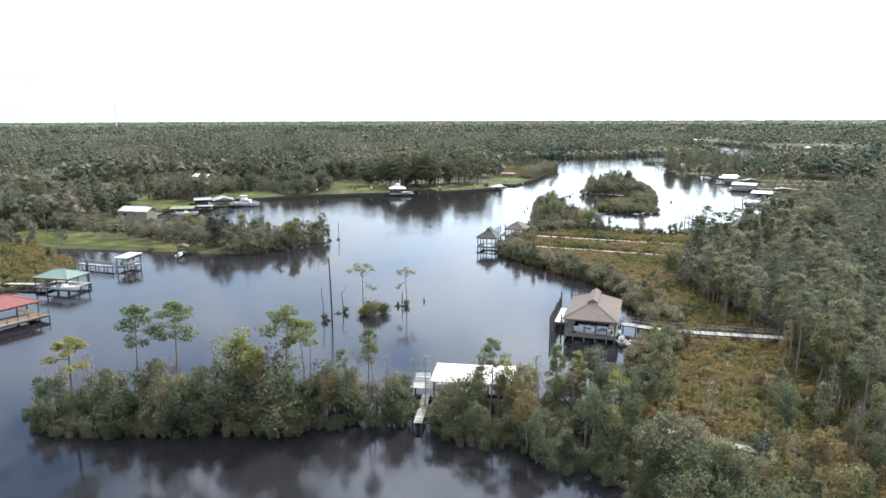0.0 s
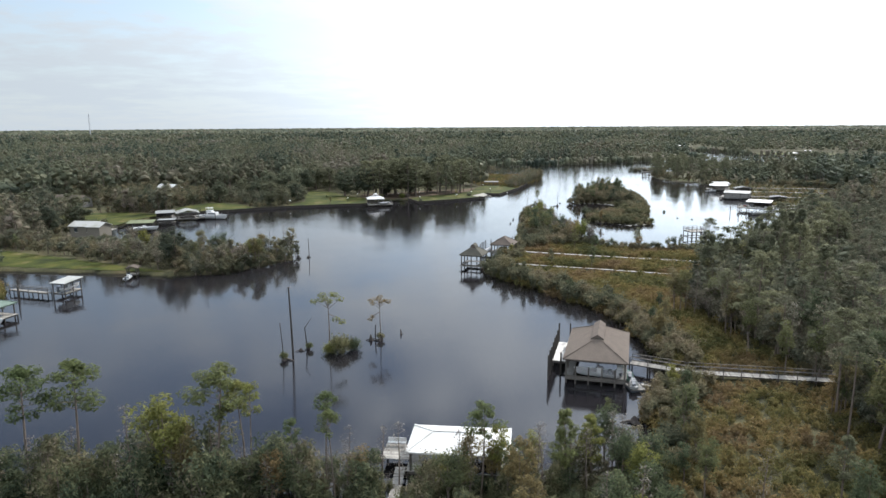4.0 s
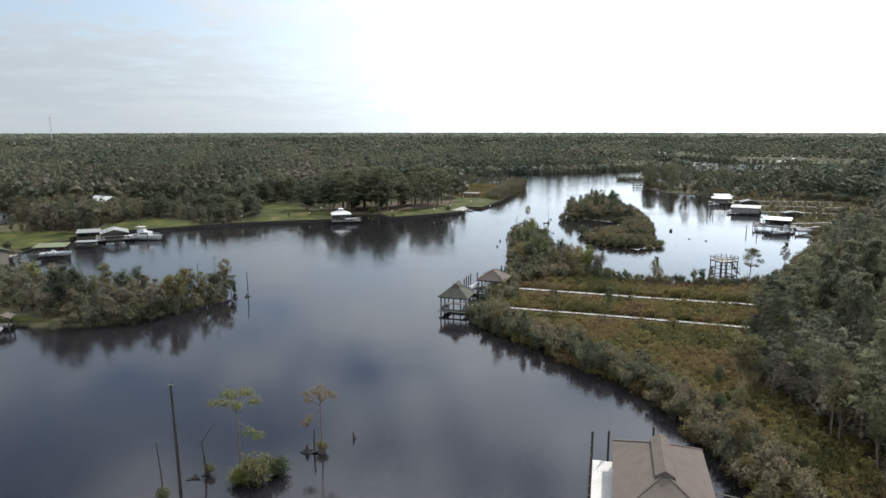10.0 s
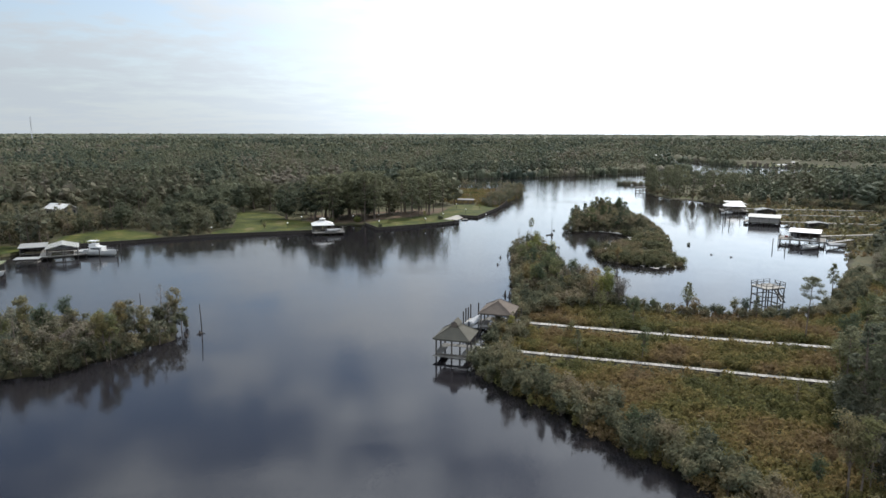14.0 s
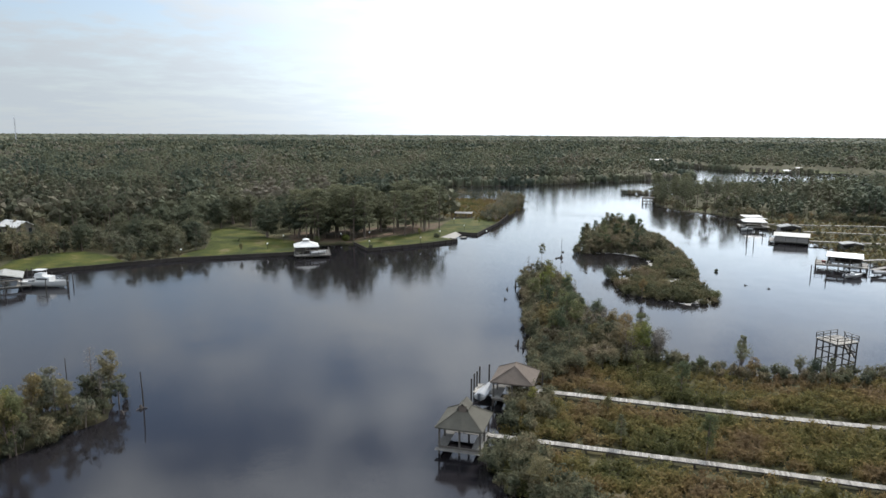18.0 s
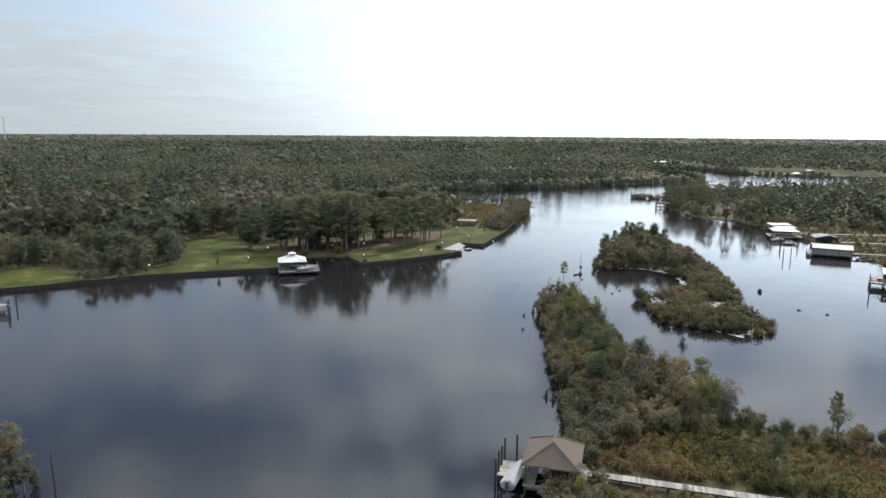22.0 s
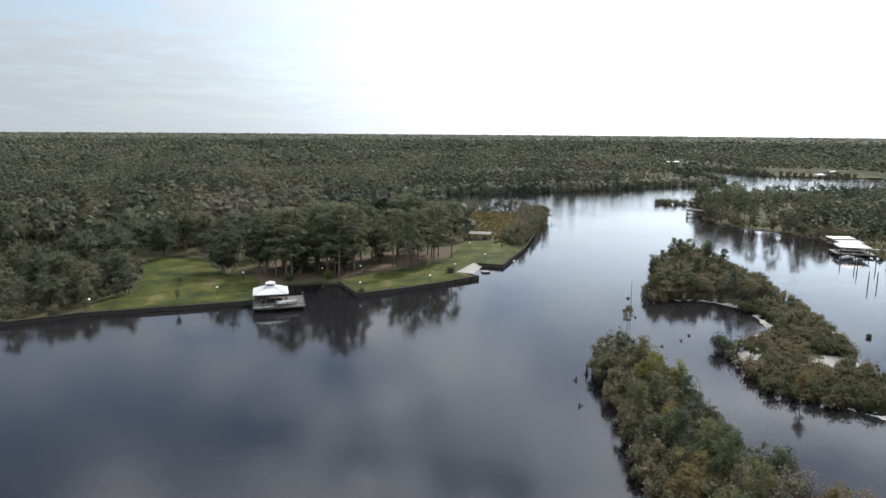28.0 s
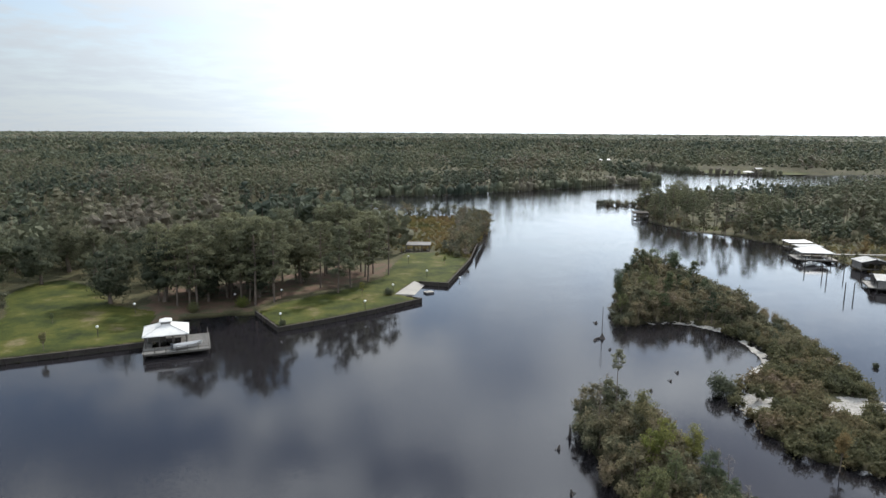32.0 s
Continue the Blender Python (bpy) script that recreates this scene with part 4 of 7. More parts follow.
def isle_east(y):
    """Where the islet's eastern shore runs."""
    return np.interp(y, [243, 259, 271, 283, 298, 313, 333, 350, 358], [79, 82, 88, 92, 97, 100, 104, 104, 98])


planted("marsh_shrubs", "olive, yellow and rust coloured marsh shrubs", MARSH, 1.25, low_kinds, 0.5, 1.25, MARSH_GREEN, inland(0.6, 99))
planted("bank_shrubs", "dense green shrubs along the marsh edge", MARSH, 2.0, bank_kinds, 0.5, 1.2, THICKET, inland(0.1, 6))
planted("bank_shrubs", "overgrown shrubs and small trees on the wooded finger", FINGER, 1.9, bank_kinds, 0.7, 1.2, THICKET, inland(-0.3, 99))
planted("bank_trees", "small grey-green trees on the wooded finger", FINGER, 3.4, tree_kinds, 0.65, 1.1, THICKET, lambda x, y: inland(0.8, 99)(x, y) & (y > 208))
planted("bank_shrubs", "dark scattered shrubs behind the docks", RIGHT_MARSH, 4.2, bank_kinds, 0.35, 0.8, THICKET, inland(1.0, 99))
planted("marsh_shrubs", "low marsh grass and shrubs behind the docks", RIGHT_MARSH, 1.8, low_kinds, 0.35, 0.75, MARSH_GREEN, inland(0.5, 99))
planted("bank_trees", "thicket of small trees on the low point", MID_PEN, 3.5, tree_kinds, 0.45, 1.3, THICKET, lambda x, y: inland(0.6, 99)(x, y) & (x > -76))
planted("bank_shrubs", "green shrubs at the edge of the low point", MID_PEN, 2.4, bank_kinds, 0.35, 1.0, THICKET, inland(-0.2, 6))
planted("marsh_shrubs", "reedy marsh shrubs behind the covered docks", LEFT_MARSH, 1.9, low_kinds, 0.6, 1.5, MARSH_GREEN, inland(0.5, 99))
planted("bank_trees", "rust and green shrubs and small trees on the marshy tip", MARSH_TIP, 3.6, tree_kinds, 0.5, 1.15, WOOD_GREEN, lambda x, y: inland(0.4, 99)(x, y) & (x > 47 + (y - 395) * 0.3))
planted("marsh_shrubs", "low marsh shrubs on the tip", MARSH_TIP, 2.2, low_kinds, 0.6, 1.2, MARSH_GREEN, lambda x, y: inland(0.4, 99)(x, y) & (np.hypot(x - 38, y - 391) > 6))
SANDS = [([(75, 279), (79, 283), (83, 288), (84, 296), (81, 298), (79, 290), (74, 282), (71, 278)], "pale washed sand in the islet's cove"),
         ([(62, 268), (66, 273), (70, 273), (69, 268), (63, 265)], "pale washed sand behind a bush"),
         ([(90, 272), (93, 276), (98, 287), (100, 298), (96, 297), (92, 287), (88, 273)], "pale washed sand along the islet's flank"),
         ([(72, 263), (78, 262.4), (85, 263), (86, 267), (80, 269), (73, 266)], "pale sandy gap between the islet's shrubs"),
         ([(64, 249.5), (64, 247), (72, 243.5), (78, 245.5), (78, 248), (72, 246.4)], "pale washed sand at the islet's foot"),
         ([(71, 310.5), (71, 308), (79, 306), (82, 301), (84, 302), (81, 309)], "pale rim of sand at the islet's inner shore")]


def off_sand(x, y):
    """Thinly grown where the sand lies bare."""
    ok = np.ones(len(x), bool)
    for poly, _ in SANDS:
        ok &= (signed(poly, x, y) < 0.15) | (np.sin(x * 2.9 + y) * np.sin(y * 2.3) > 0.72)
    return ok


mound_kinds = [shrub(rng.uniform(2.0, 3.0), rng.uniform(1.3, 1.8), 8, 24, 0.36, 2, 0) for _ in range(7)]
planted("bank_trees", "small trees at the head of the islet", ISLE, 2.9, tree_kinds, 0.7, 1.25, THICKET, lambda x, y: (y > 302) & (x < isle_east(y) - 7) & (shore(x, y) > 1.6) & off_sand(x, y))
planted("bank_shrubs", "shrubs at the head of the islet", ISLE, 2.2, bank_kinds, 0.5, 0.95, THICKET, lambda x, y: (y > 286) & (shore(x, y) > -0.2) & off_sand(x, y))
planted("marsh_shrubs", "low rounded dark green shrubs on the tail of the islet", ISLE, 1.75, mound_kinds, 0.55, 1.1, ISLET_GREEN,
        lambda x, y: (y < 300) & (shore(x, y) > -0.2) & off_sand(x, y) & (np.sin(x * 0.7 + 2 * np.sin(y * 0.5)) * np.sin(y * 0.8 + 1.3) > -0.72))
planted("bank_shrubs", "bushy green edge of the wood behind the docks", [(150, 262), (158, 266), (188, 282), (221, 318), (221, 363), (200, 390), (172, 404), (168, 396), (193, 380), (211, 357), (211, 323), (182, 290), (146, 268)], 2.4, bank_kinds, 0.7, 1.5, THICKET, off_walks)
TIP_ISLET = [(154, 516), (160, 522), (170, 516), (178, 508), (174, 503), (164, 508)]
px, py = sown(TIP_ISLET, 3.0)
stuff("bank_shrubs", "dark shrubs on a drowned shoal off the point", "shrubs", bank_kinds, px, py, rng.uniform(0.9, 1.4, len(px)), WOOD_GREEN, BARK)

dense_shrubs = [shrub(rng.uniform(3.0, 4.8), rng.uniform(1.1, 1.7), 10, 80, 0.24, 6) for _ in range(6)]
dense_trees = [broad(rng.uniform(5.5, 7.8), rng.uniform(1.7, 2.5), 0.06, 18, 84, 0.24, 0.08, 12) for _ in range(6)]
planted("bank_shrubs", "tangled shrubs overhanging the water along the spit", SPIT, 2.0, dense_shrubs, 0.55, 1.1, SPIT_LEAVES, inland(-0.3, 99))
planted("bank_shrubs", "leafy fringe of the spit hanging down to the water", SPIT, 1.15, dense_shrubs, 0.30, 0.62, SPIT_LEAVES, inland(-0.5, 1.6), near_water=-0.35)
planted("bank_trees", "thicket of small green trees on the spit", SPIT, 3.0, dense_trees, 0.7, 1.25, SPIT_LEAVES, inland(0.6, 99))
EDGE_BAND = [(44, 40), (47, 60), (50, 80), (54, 100), (52, 118), (50, 135), (56, 150), (66, 162), (78, 170), (88, 180), (98, 194), (110, 210), (127, 238), (146, 260), (154, 252), (134, 226), (116, 200), (104, 184), (92, 170), (82, 160), (68, 145), (60, 135), (62, 118), (64, 100), (60, 80), (57, 60), (54, 40)]
planted("understorey", "tangled bay and myrtle understorey at the wood's edge", EDGE_BAND, 2.3, bank_kinds, 0.8, 1.6, WOOD_GREEN, off_walks)
mx, my = np.meshgrid(np.arange(-20, 420, 3.4), np.arange(386, 860, 3.4))
px, py = mx.ravel() + rng.uniform(-1.5, 1.5, mx.size), my.ravel() + rng.uniform(-1.5, 1.5, mx.size)
d = shore(px, py)
k = (d > 0.2) & (d < 7) & (lawn_far(px, py) > 0.3) & (signed(LAWN_E, px, py) < 0) & (signed(LAWN_F, px, py) < 0) & (signed(LAWN_G, px, py) < 0) & (np.hypot(px - 150, py - 462) > 7)
px, py = px[k], py[k]
near = np.hypot(px, np.maximum(py - 195, 0)) < 360
stuff("bank_shrubs", "grey-green small trees along the wooded bank", "shrubs", tree_kinds, px[near], py[near], rng.uniform(0.6, 1.2, int(near.sum())), THICKET, BARK)
far = ~near
stuff("bank_shrubs", "dark shrubs and small trees along the far banks", "shrubs", [far_tree(5.5, 2.0, 30, 0.7, 1, 0.0) for _ in range(6)], px[far], py[far], rng.uniform(0.5, 1.2, int(far.sum())), WOOD_FAR)


# ---- single trees ----
KINDS = {"pine": [slim(10, 0.70, 2.0, 7, 115, 0.185, 0.085, 0.7) for _ in range(5)],
         "grove_pine": [slim(10, 0.29, 2.7, 11, 62, 0.25, 0.105, 0.4, True, 0) for _ in range(5)],
         "tall_pine": [slim(10, 0.42, 1.7, 11, 62, 0.27, 0.115) for _ in range(4)],
         "tuft": [slim(10, 0.80, 1.2, 4, 70, 0.18, 0.07, 0.6) for _ in range(4)],
         "cypress": [broad(10, 1.9, 0.30, 20, 78, 0.27, 0.13) for _ in range(5)],
         "flat_cypress": [slim(10, 0.70, 4.2, 4, 100, 0.34, 0.20, 0.9) for _ in range(2)],
         "islet": [parasol(10, 2.7, k) for k in range(2)],
         "oak": [broad(10, 4.6, 0.08, 30, 110, 0.32, 0.32, 10, 0) for _ in range(4)],
         "bare": [slim(10, 0.30, 1.5, 12, 8, 0.16, 0.085) for _ in range(4)],
         "twiggy": [broad(10, 2.8, 0.34, 22, 44, 0.22, 0.11, 22) for _ in range(3)],
         "bush": [shrub(9, 6.4, 22, 90, 0.8) for _ in range(4)]}
TREE_MESH = {}


def tree(kind, x, y, h, mat, label, group="", category="tree", name="tree", base=None, bark=None):
    """A tree or bush as a thing with its trunk and its crown."""
    i = int(rng.integers(0, len(KINDS[kind])))
    key = (kind, i, mat.name)
    if key not in TREE_MESH:
        (wv, wf), (lv, lf) = KINDS[kind][i]
        TREE_MESH[key] = mesh_of("trunk", wv, wf, bark or BARK, True), mesh_of("crown", lv, lf, mat, True)
    z = float(height(np.array([x]), np.array([y]))[0]) if base is None else base
    if name == "tree":
        name = {"pine": "pine_tree", "grove_pine": "pine_tree", "tall_pine": "pine_tree", "tuft": "swamp_pine", "bare": "bare_sapling", "twiggy": "bare_tree", "oak": "oak_tree"}.get(kind, "cypress_tree")
    ob = new(name, None)
    ob.location = (x, y, max(z, -0.3) - 0.05)
    ob.rotation_euler = (rng.normal() * 0.03, rng.normal() * 0.03, rng.uniform(0, 6.283))
    ob.scale = (h / 10 * rng.uniform(0.9, 1.1),) * 2 + (h / 10,)
    for part_name, me in zip(("trunk", "crown"), TREE_MESH[key]):
        new(part_name, me).parent = ob
    return tagged(ob, label, category, group)


# emergents of the spit
for x, y, h, kind, mat, label in (
        (-43.8, 74, 9.4, "flat_cypress", LIME_GREEN, "flat-topped olive cypress standing above the thicket"),
        (-36, 74, 13.3, "pine", SPIT_PINE, "tall thin pine with a tufted green crown"),
        (-31.8, 74.5, 13.4, "pine", SPIT_PINE, "tall thin pine with a tufted green crown"),
        (-27, 75, 9.5, "bare", GREY_TWIG, "half-bare grey sapling above the thicket"),
        (-23.4, 74, 12.2, "cypress", LIME_GREEN, "yellow-green cypress rising from the thicket"),
        (-21.5, 73, 9.0, "cypress", RUST, "cypress turning yellow and rust"),
        (-18.8, 74, 13, "pine", SPIT_PINE, "slender pine with a rounded green crown"),
        (-16.6, 75, 11.3, "tuft", LIME_GREEN, "bare-stemmed pine with a bright green tuft"),
        (-15.6, 74, 11.3, "tuft", LIME_GREEN, "bare-stemmed pine with a bright green tuft"),
        (-11.8, 74, 8.4, "tuft", SPIT_PINE, "thin swamp sapling with a small green tuft"),
        (-9.1, 75, 10.4, "tuft", SPIT_PINE, "thin swamp pine with a small green tuft"),
        (-8.1, 74, 9.4, "tuft", SPIT_PINE, "thin swamp pine with a small green tuft"),
        (-6, 74, 6.0, "cypress", RUST, "small orange autumn cypress"),
        (-13.6, 73, 6.5, "cypress", RUST, "small cypress with russet leaves"),
        (5.5, 74, 9.2, "pine", SPIT_PINE, "slender young pine beside the covered dock"),
        (13.5, 74, 8.6, "tall_pine", SPIT_PINE, "young full-crowned pine on the spit"),
        (16.5, 76, 7.2, "tall_pine", LIME_GREEN, "young yellow-green pine on the spit"),
        (2.5, 71.5, 6.8, "cypress", BANK_GREEN, "small grey-green cypress at the water"),
        (-47.5, 74.5, 6.0, "cypress", BANK_GREEN, "small grey-green tree at the end of the spit")):
    tree(kind, x, y, h, mat, label, "trees of the spit")
# trees of the near marsh and the wood's edge
for i in range(70):
    x, y = rng.uniform(24, 52), rng.uniform(44, 92)
    if shore(np.array([x]), np.array([y]))[0] < 1 or not off_walks(np.array([x]), np.array([y]))[0] or (30 < x < 47 and 70 < y < 96):
        continue
    k = rng.uniform()
    kind, mat, label = (("cypress", RUST, "rust-coloured young cypress in the marsh") if k < 0.2 else ("bare", GREY_TWIG, "nearly leafless grey sapling in the marsh") if k < 0.48 else
                        ("cypress", BANK_GREEN, "grey-green young tree in the marsh") if k < 0.8 else ("tall_pine", PINE_GREEN, "young green pine in the marsh"))
    tree(kind, x, y, rng.uniform(4.5, 8.0), mat, label, "trees in the marsh")
for i in range(34):
    x, y = rng.uniform(3, 27), rng.uniform(60, 80)
    if signed(SPIT, np.array([x]), np.array([y]))[0] > 0.8 and off_walks(np.array([x]), np.array([y]))[0]:
        k = rng.uniform()
        tree("bare" if k < 0.25 else "cypress", x, y, rng.uniform(5.5, 8.5), GREY_TWIG if k < 0.25 else RUST if k < 0.5 else LIME_GREEN if k < 0.65 else BANK_GREEN,
             "young cypress in the thicket of the spit" if k >= 0.25 else "bare grey sapling in the thicket of the spit", "trees of the spit")
for i in range(38):
    x, y = rng.uniform(-50, 20), rng.uniform(71, 77)
    tree("bare", x, y, rng.uniform(4.8, 7.6), GREY_TWIG, "bare grey sapling in the thicket of the spit", "trees of the spit")
for x, y, h, mat in ((-5.2, 73.5, 4.2, BANK_GREEN), (-0.4, 73.2, 4.6, BANK_GREEN), (1.6, 75.2, 4.4, LIME_GREEN), (4.0, 73.2, 5.2, BANK_GREEN), (6.8, 75.6, 5.4, RUST), (8.6, 74.2, 6.2, BANK_GREEN), (10.6, 76.0, 6.4, LIME_GREEN)):
    tree("cypress", x, y, h, mat, "young cypress screening the covered dock", "trees of the spit")
tree("tall_pine", 38.6, 72, 6.5, PINE_GREEN, "young full pine standing in the marsh", "trees in the marsh")
for i in range(90):
    y = rng.uniform(60, 225)
    ex = np.interp(y, [60, 80, 100, 118, 135, 150, 165, 178, 190, 208, 238], [46, 49, 53, 51, 49, 57, 69, 82, 95, 112, 130])
    x = ex + rng.uniform(-3, 7)
    if not off_walks(np.array([x]), np.array([y]))[0]:
        continue
    k = rng.uniform()
    kind, mat, h, label = (("pine", PINE_GREEN, rng.uniform(10, 14), "tall dark pine at the edge of the wood") if k < 0.16 else
                           ("cypress", BANK_GREEN, rng.uniform(7, 11), "grey-green bay tree at the edge of the wood") if k < 0.8 else
                           ("cypress", RUST, rng.uniform(6, 9), "brownish cypress at the edge of the wood") if k < 0.9 else ("bare", GREY_TWIG, rng.uniform(7, 10), "grey half-bare tree at the edge of the wood"))
    tree(kind, x, y, h, mat, label, "trees at the edge of the wood")
for x, y, h in ((62, 148, 11), (75, 160, 13.5), (66, 140, 13), (80, 164, 12.5), (99, 214, 7.0), (88, 173, 13), (70, 154, 12), (94, 182, 12)):
    tree("tall_pine", x, y, h, PINE_GREEN, "tall pine with a dark rounded crown", "trees at the edge of the wood")
for i in range(34):
    y = rng.uniform(70, 205)
    x = float(np.interp(y, [60, 80, 100, 118, 135, 150, 165, 178, 190, 208], [46, 49, 53, 51, 49, 57, 69, 82, 95, 112])) + rng.uniform(2, 24)
    if off_walks(np.array([x]), np.array([y]))[0]:
        tree("tall_pine" if rng.uniform() < 0.6 else "grove_pine", x, y, rng.uniform(10.5, 14.5), PINE_GREEN, "tall pine rising above the wood's edge", "trees at the edge of the wood")
tree("pine", 72.3, 182, 10.6, PINE_GREEN, "lone pine with a dark umbrella crown beside the boardwalk", "trees in the marsh")
# small trees scattered through the marsh and along its bank
for i in range(95):
    x, y = rng.uniform(14, 72), rng.uniform(96, 206)
    at = np.array([x]), np.array([y])
    if signed(MARSH, *at)[0] < 0.5 or not off_walks(*at)[0] or (shore(*at)[0] > 7 and rng.uniform() < 0.72) or (x < 33 and 98 < y < 118):
        continue
    k = rng.uniform()
    kind, mat, label = (("cypress", RUST, "rust-coloured young cypress in the marsh") if k < 0.26 else ("bare", GREY_TWIG, "nearly leafless grey sapling in the marsh") if k < 0.42 else
                        ("cypress", BANK_GREEN, "grey-green young tree in the marsh") if k < 0.85 else ("tall_pine", PINE_GREEN, "young green pine in the marsh"))
    tree(kind, x, y, rng.uniform(3.4, 6.2), mat, label, "trees in the marsh")
# pines on the wooded tip across the bay and behind the docks
for i in range(44):
    x, y = rng.uniform(148, 186), rng.uniform(404, 492)
    at = np.array([x]), np.array([y])
    if shore(*at)[0] > 2 and signed(LAWN_G, *at)[0] < -1 and math.hypot(x - 184, y - 437) > 9 and math.hypot(x - 150, y - 462) > 7:
        tree("grove_pine", x, y, rng.uniform(11, 15), PINE_GREEN, "tall pine on the wooded tip across the bay", "pines on the tip")
for i in range(14):
    x, y = rng.uniform(160, 214), rng.uniform(300, 386)
    at = np.array([x]), np.array([y])
    if signed(RIGHT_MARSH, *at)[0] > 1 and math.hypot(x - 160, y - 347) > 8 and math.hypot(x - 158, y - 309) > 7 and abs(y - 366 + (x - 160) * 0.24) > 3 and abs(y - 344 + (x - 164) * 0.37) > 3:
        tree("cypress", x, y, rng.uniform(3.5, 7), BANK_GREEN if rng.uniform() < 0.7 else RUST, "grey-green small tree behind the docks", "trees behind the docks")
# trees of the finger
for x, y, h, kind, mat, label in (
        (42.6, 265.8, 10, "tuft", PINE_GREEN, "thin bare-stemmed tree with a small crown tuft"), (38.5, 262, 8, "bare", GREY_TWIG, "thin dead sapling with a few twigs"),
        (45.3, 214, 6.7, "cypress", RUST, "half-bare brown cypress on the finger"), (48, 205, 6.1, "cypress", GREY_TWIG, "small grey cypress on the finger"),
        (60.8, 202.6, 6.1, "tall_pine", PINE_GREEN, "small slim green pine by the lagoon"), (45.3, 228, 5.5, "bare", GREY_TWIG, "bare grey sapling on the finger"),
        (50, 211, 4.5, "bare", GREY_TWIG, "bare grey sapling by the lagoon"), (40, 252, 6.5, "cypress", LIME_GREEN, "yellow-green young tree on the finger"),
        (39, 240, 5.5, "cypress", RUST, "rust-tinged young cypress on the finger"), (53, 200.5, 3.4, "cypress", BANK_GREEN, "small green sapling by the lagoon"),
        (23, 188, 4.0, "cypress", LIME_GREEN, "leafy young cypress beside the dock"), (21, 185, 3.6, "cypress", RUST, "leafy young rust cypress beside the dock"),
        (33, 186, 3.6, "cypress", BANK_GREEN, "small conical shrub beside the boardwalk"), (47, 250, 5, "bare", GREY_TWIG, "dead grey sapling at the water")):
    tree(kind, x, y, h, mat, label, "trees of the finger")
for i in range(60):
    x, y = rng.uniform(28, 52), rng.uniform(205, 272)
    if signed(FINGER, np.array([x]), np.array([y]))[0] > 1.2:
        k = rng.uniform()
        tree("bare" if k < 0.3 else "cypress", x, y, rng.uniform(5.5, 8.0), GREY_TWIG if k < 0.3 else RUST if k < 0.48 else LIME_GREEN if k < 0.62 else BANK_GREEN,
             "bare grey sapling on the wooded finger" if k < 0.3 else "young cypress on the wooded finger", "trees of the finger")
for x, y, h, mat in ((46.3, 216.3, 7.0, RUST), (48.4, 206.5, 6.8, GREY_TWIG), (47.9, 212.2, 6.6, RUST), (44.5, 221, 6.4, GREY_TWIG), (50.0, 209.0, 6.2, GREY_TWIG), (43.7, 208.4, 6.6, RUST), (60.2, 200.8, 6.0, BANK_GREEN)):
    tree("twiggy", x, y, h, mat, "nearly bare grey-brown tree at the lagoon's edge", "trees of the finger")
for x, y, h in ((41, 232, 6.4), (44, 225, 7.4), (39.5, 246, 6.6), (36.5, 234, 5.8), (43.5, 243, 5.6), (42.5, 258, 6.6)):
    tree("cypress", x, y, h, BANK_GREEN, "rounded dark green bay tree on the wooded finger", "trees of the finger", "tree", "bay_tree")
for x, y, h in ((35.5, 226, 6.2), (33, 223.5, 5.4)):
    tree("oak", x, y, h, RUST, "broad cypress turned orange-brown on the finger", "trees of the finger")
for x, y, h in ((45.5, 246, 6.0), (45.8, 250, 5.2), (44.8, 242, 5.0)):
    tree("bare", x, y, h, GREY_TWIG, "dead grey sapling at the lagoon's edge", "trees of the finger")
# islet heads and the low point
for i in range(60):
    x, y = rng.uniform(60, 98), rng.uniform(303, 355)
    if signed(ISLE, np.array([x]), np.array([y]))[0] > 1.2 and x < isle_east(y) - 9:
        tree("cypress" if rng.uniform() < 0.6 else "tall_pine", x, y, rng.uniform(4.5, 7.0) + 0.07 * (y - 303), BANK_GREEN, "small green tree at the head of the islet", "trees of the islet")
for i in range(40):
    x, y = rng.uniform(-76, -35), rng.uniform(174, 206)
    if signed(MID_PEN, np.array([x]), np.array([y]))[0] > 1.0:
        k = rng.uniform()
        tree("cypress" if k < 0.8 else "bare", x, y, rng.uniform(5.5, 9), BANK_GREEN if k < 0.55 else RUST if k < 0.68 else LIME_GREEN if k < 0.8 else GREY_TWIG, "small riverside tree on the low point", "trees of the low point")
tree("oak", -62, 182, 9.5, OAK_GREEN, "broad green tree on the low point", "trees of the low point")
# grove beside the lawns
for i in range(56):
    x, y = rng.uniform(-33, 30), rng.uniform(326, 378)
    if signed(GROVE, np.array([x]), np.array([y]))[0] > 1.5 and y > 337 - 0.05 * x:
        tree("grove_pine", x, y, rng.uniform(14, 18), PINE_GREEN, "tall pine with a bare reddish stem by the lawn", "pines of the grove")
for x, y, h in ((-38, 341.5, 13), (-27.5, 344, 14), (-59, 363, 12), (-50, 373, 13), (-24, 353, 16), (-14, 353, 16), (-41, 368, 13), (-18, 343, 11), (-7, 344, 13), (-6.5, 362, 14), (-70, 366, 14), (-58, 380, 14), (-68, 352, 12), (-33, 362, 14),
                (-92, 320, 10), (-58.5, 326, 8.5), (-63, 319.5, 8), (-67, 312, 7.5), (-62, 334, 9), (-70, 322, 10), (-77, 329, 11), (-66, 344, 11), (-74, 340, 12), (-85, 336, 12), (2, 357, 14)):
    tree("oak", x, y, h, OAK_GREEN, "broad dark live oak beside the lawn", "oaks beside the lawn")
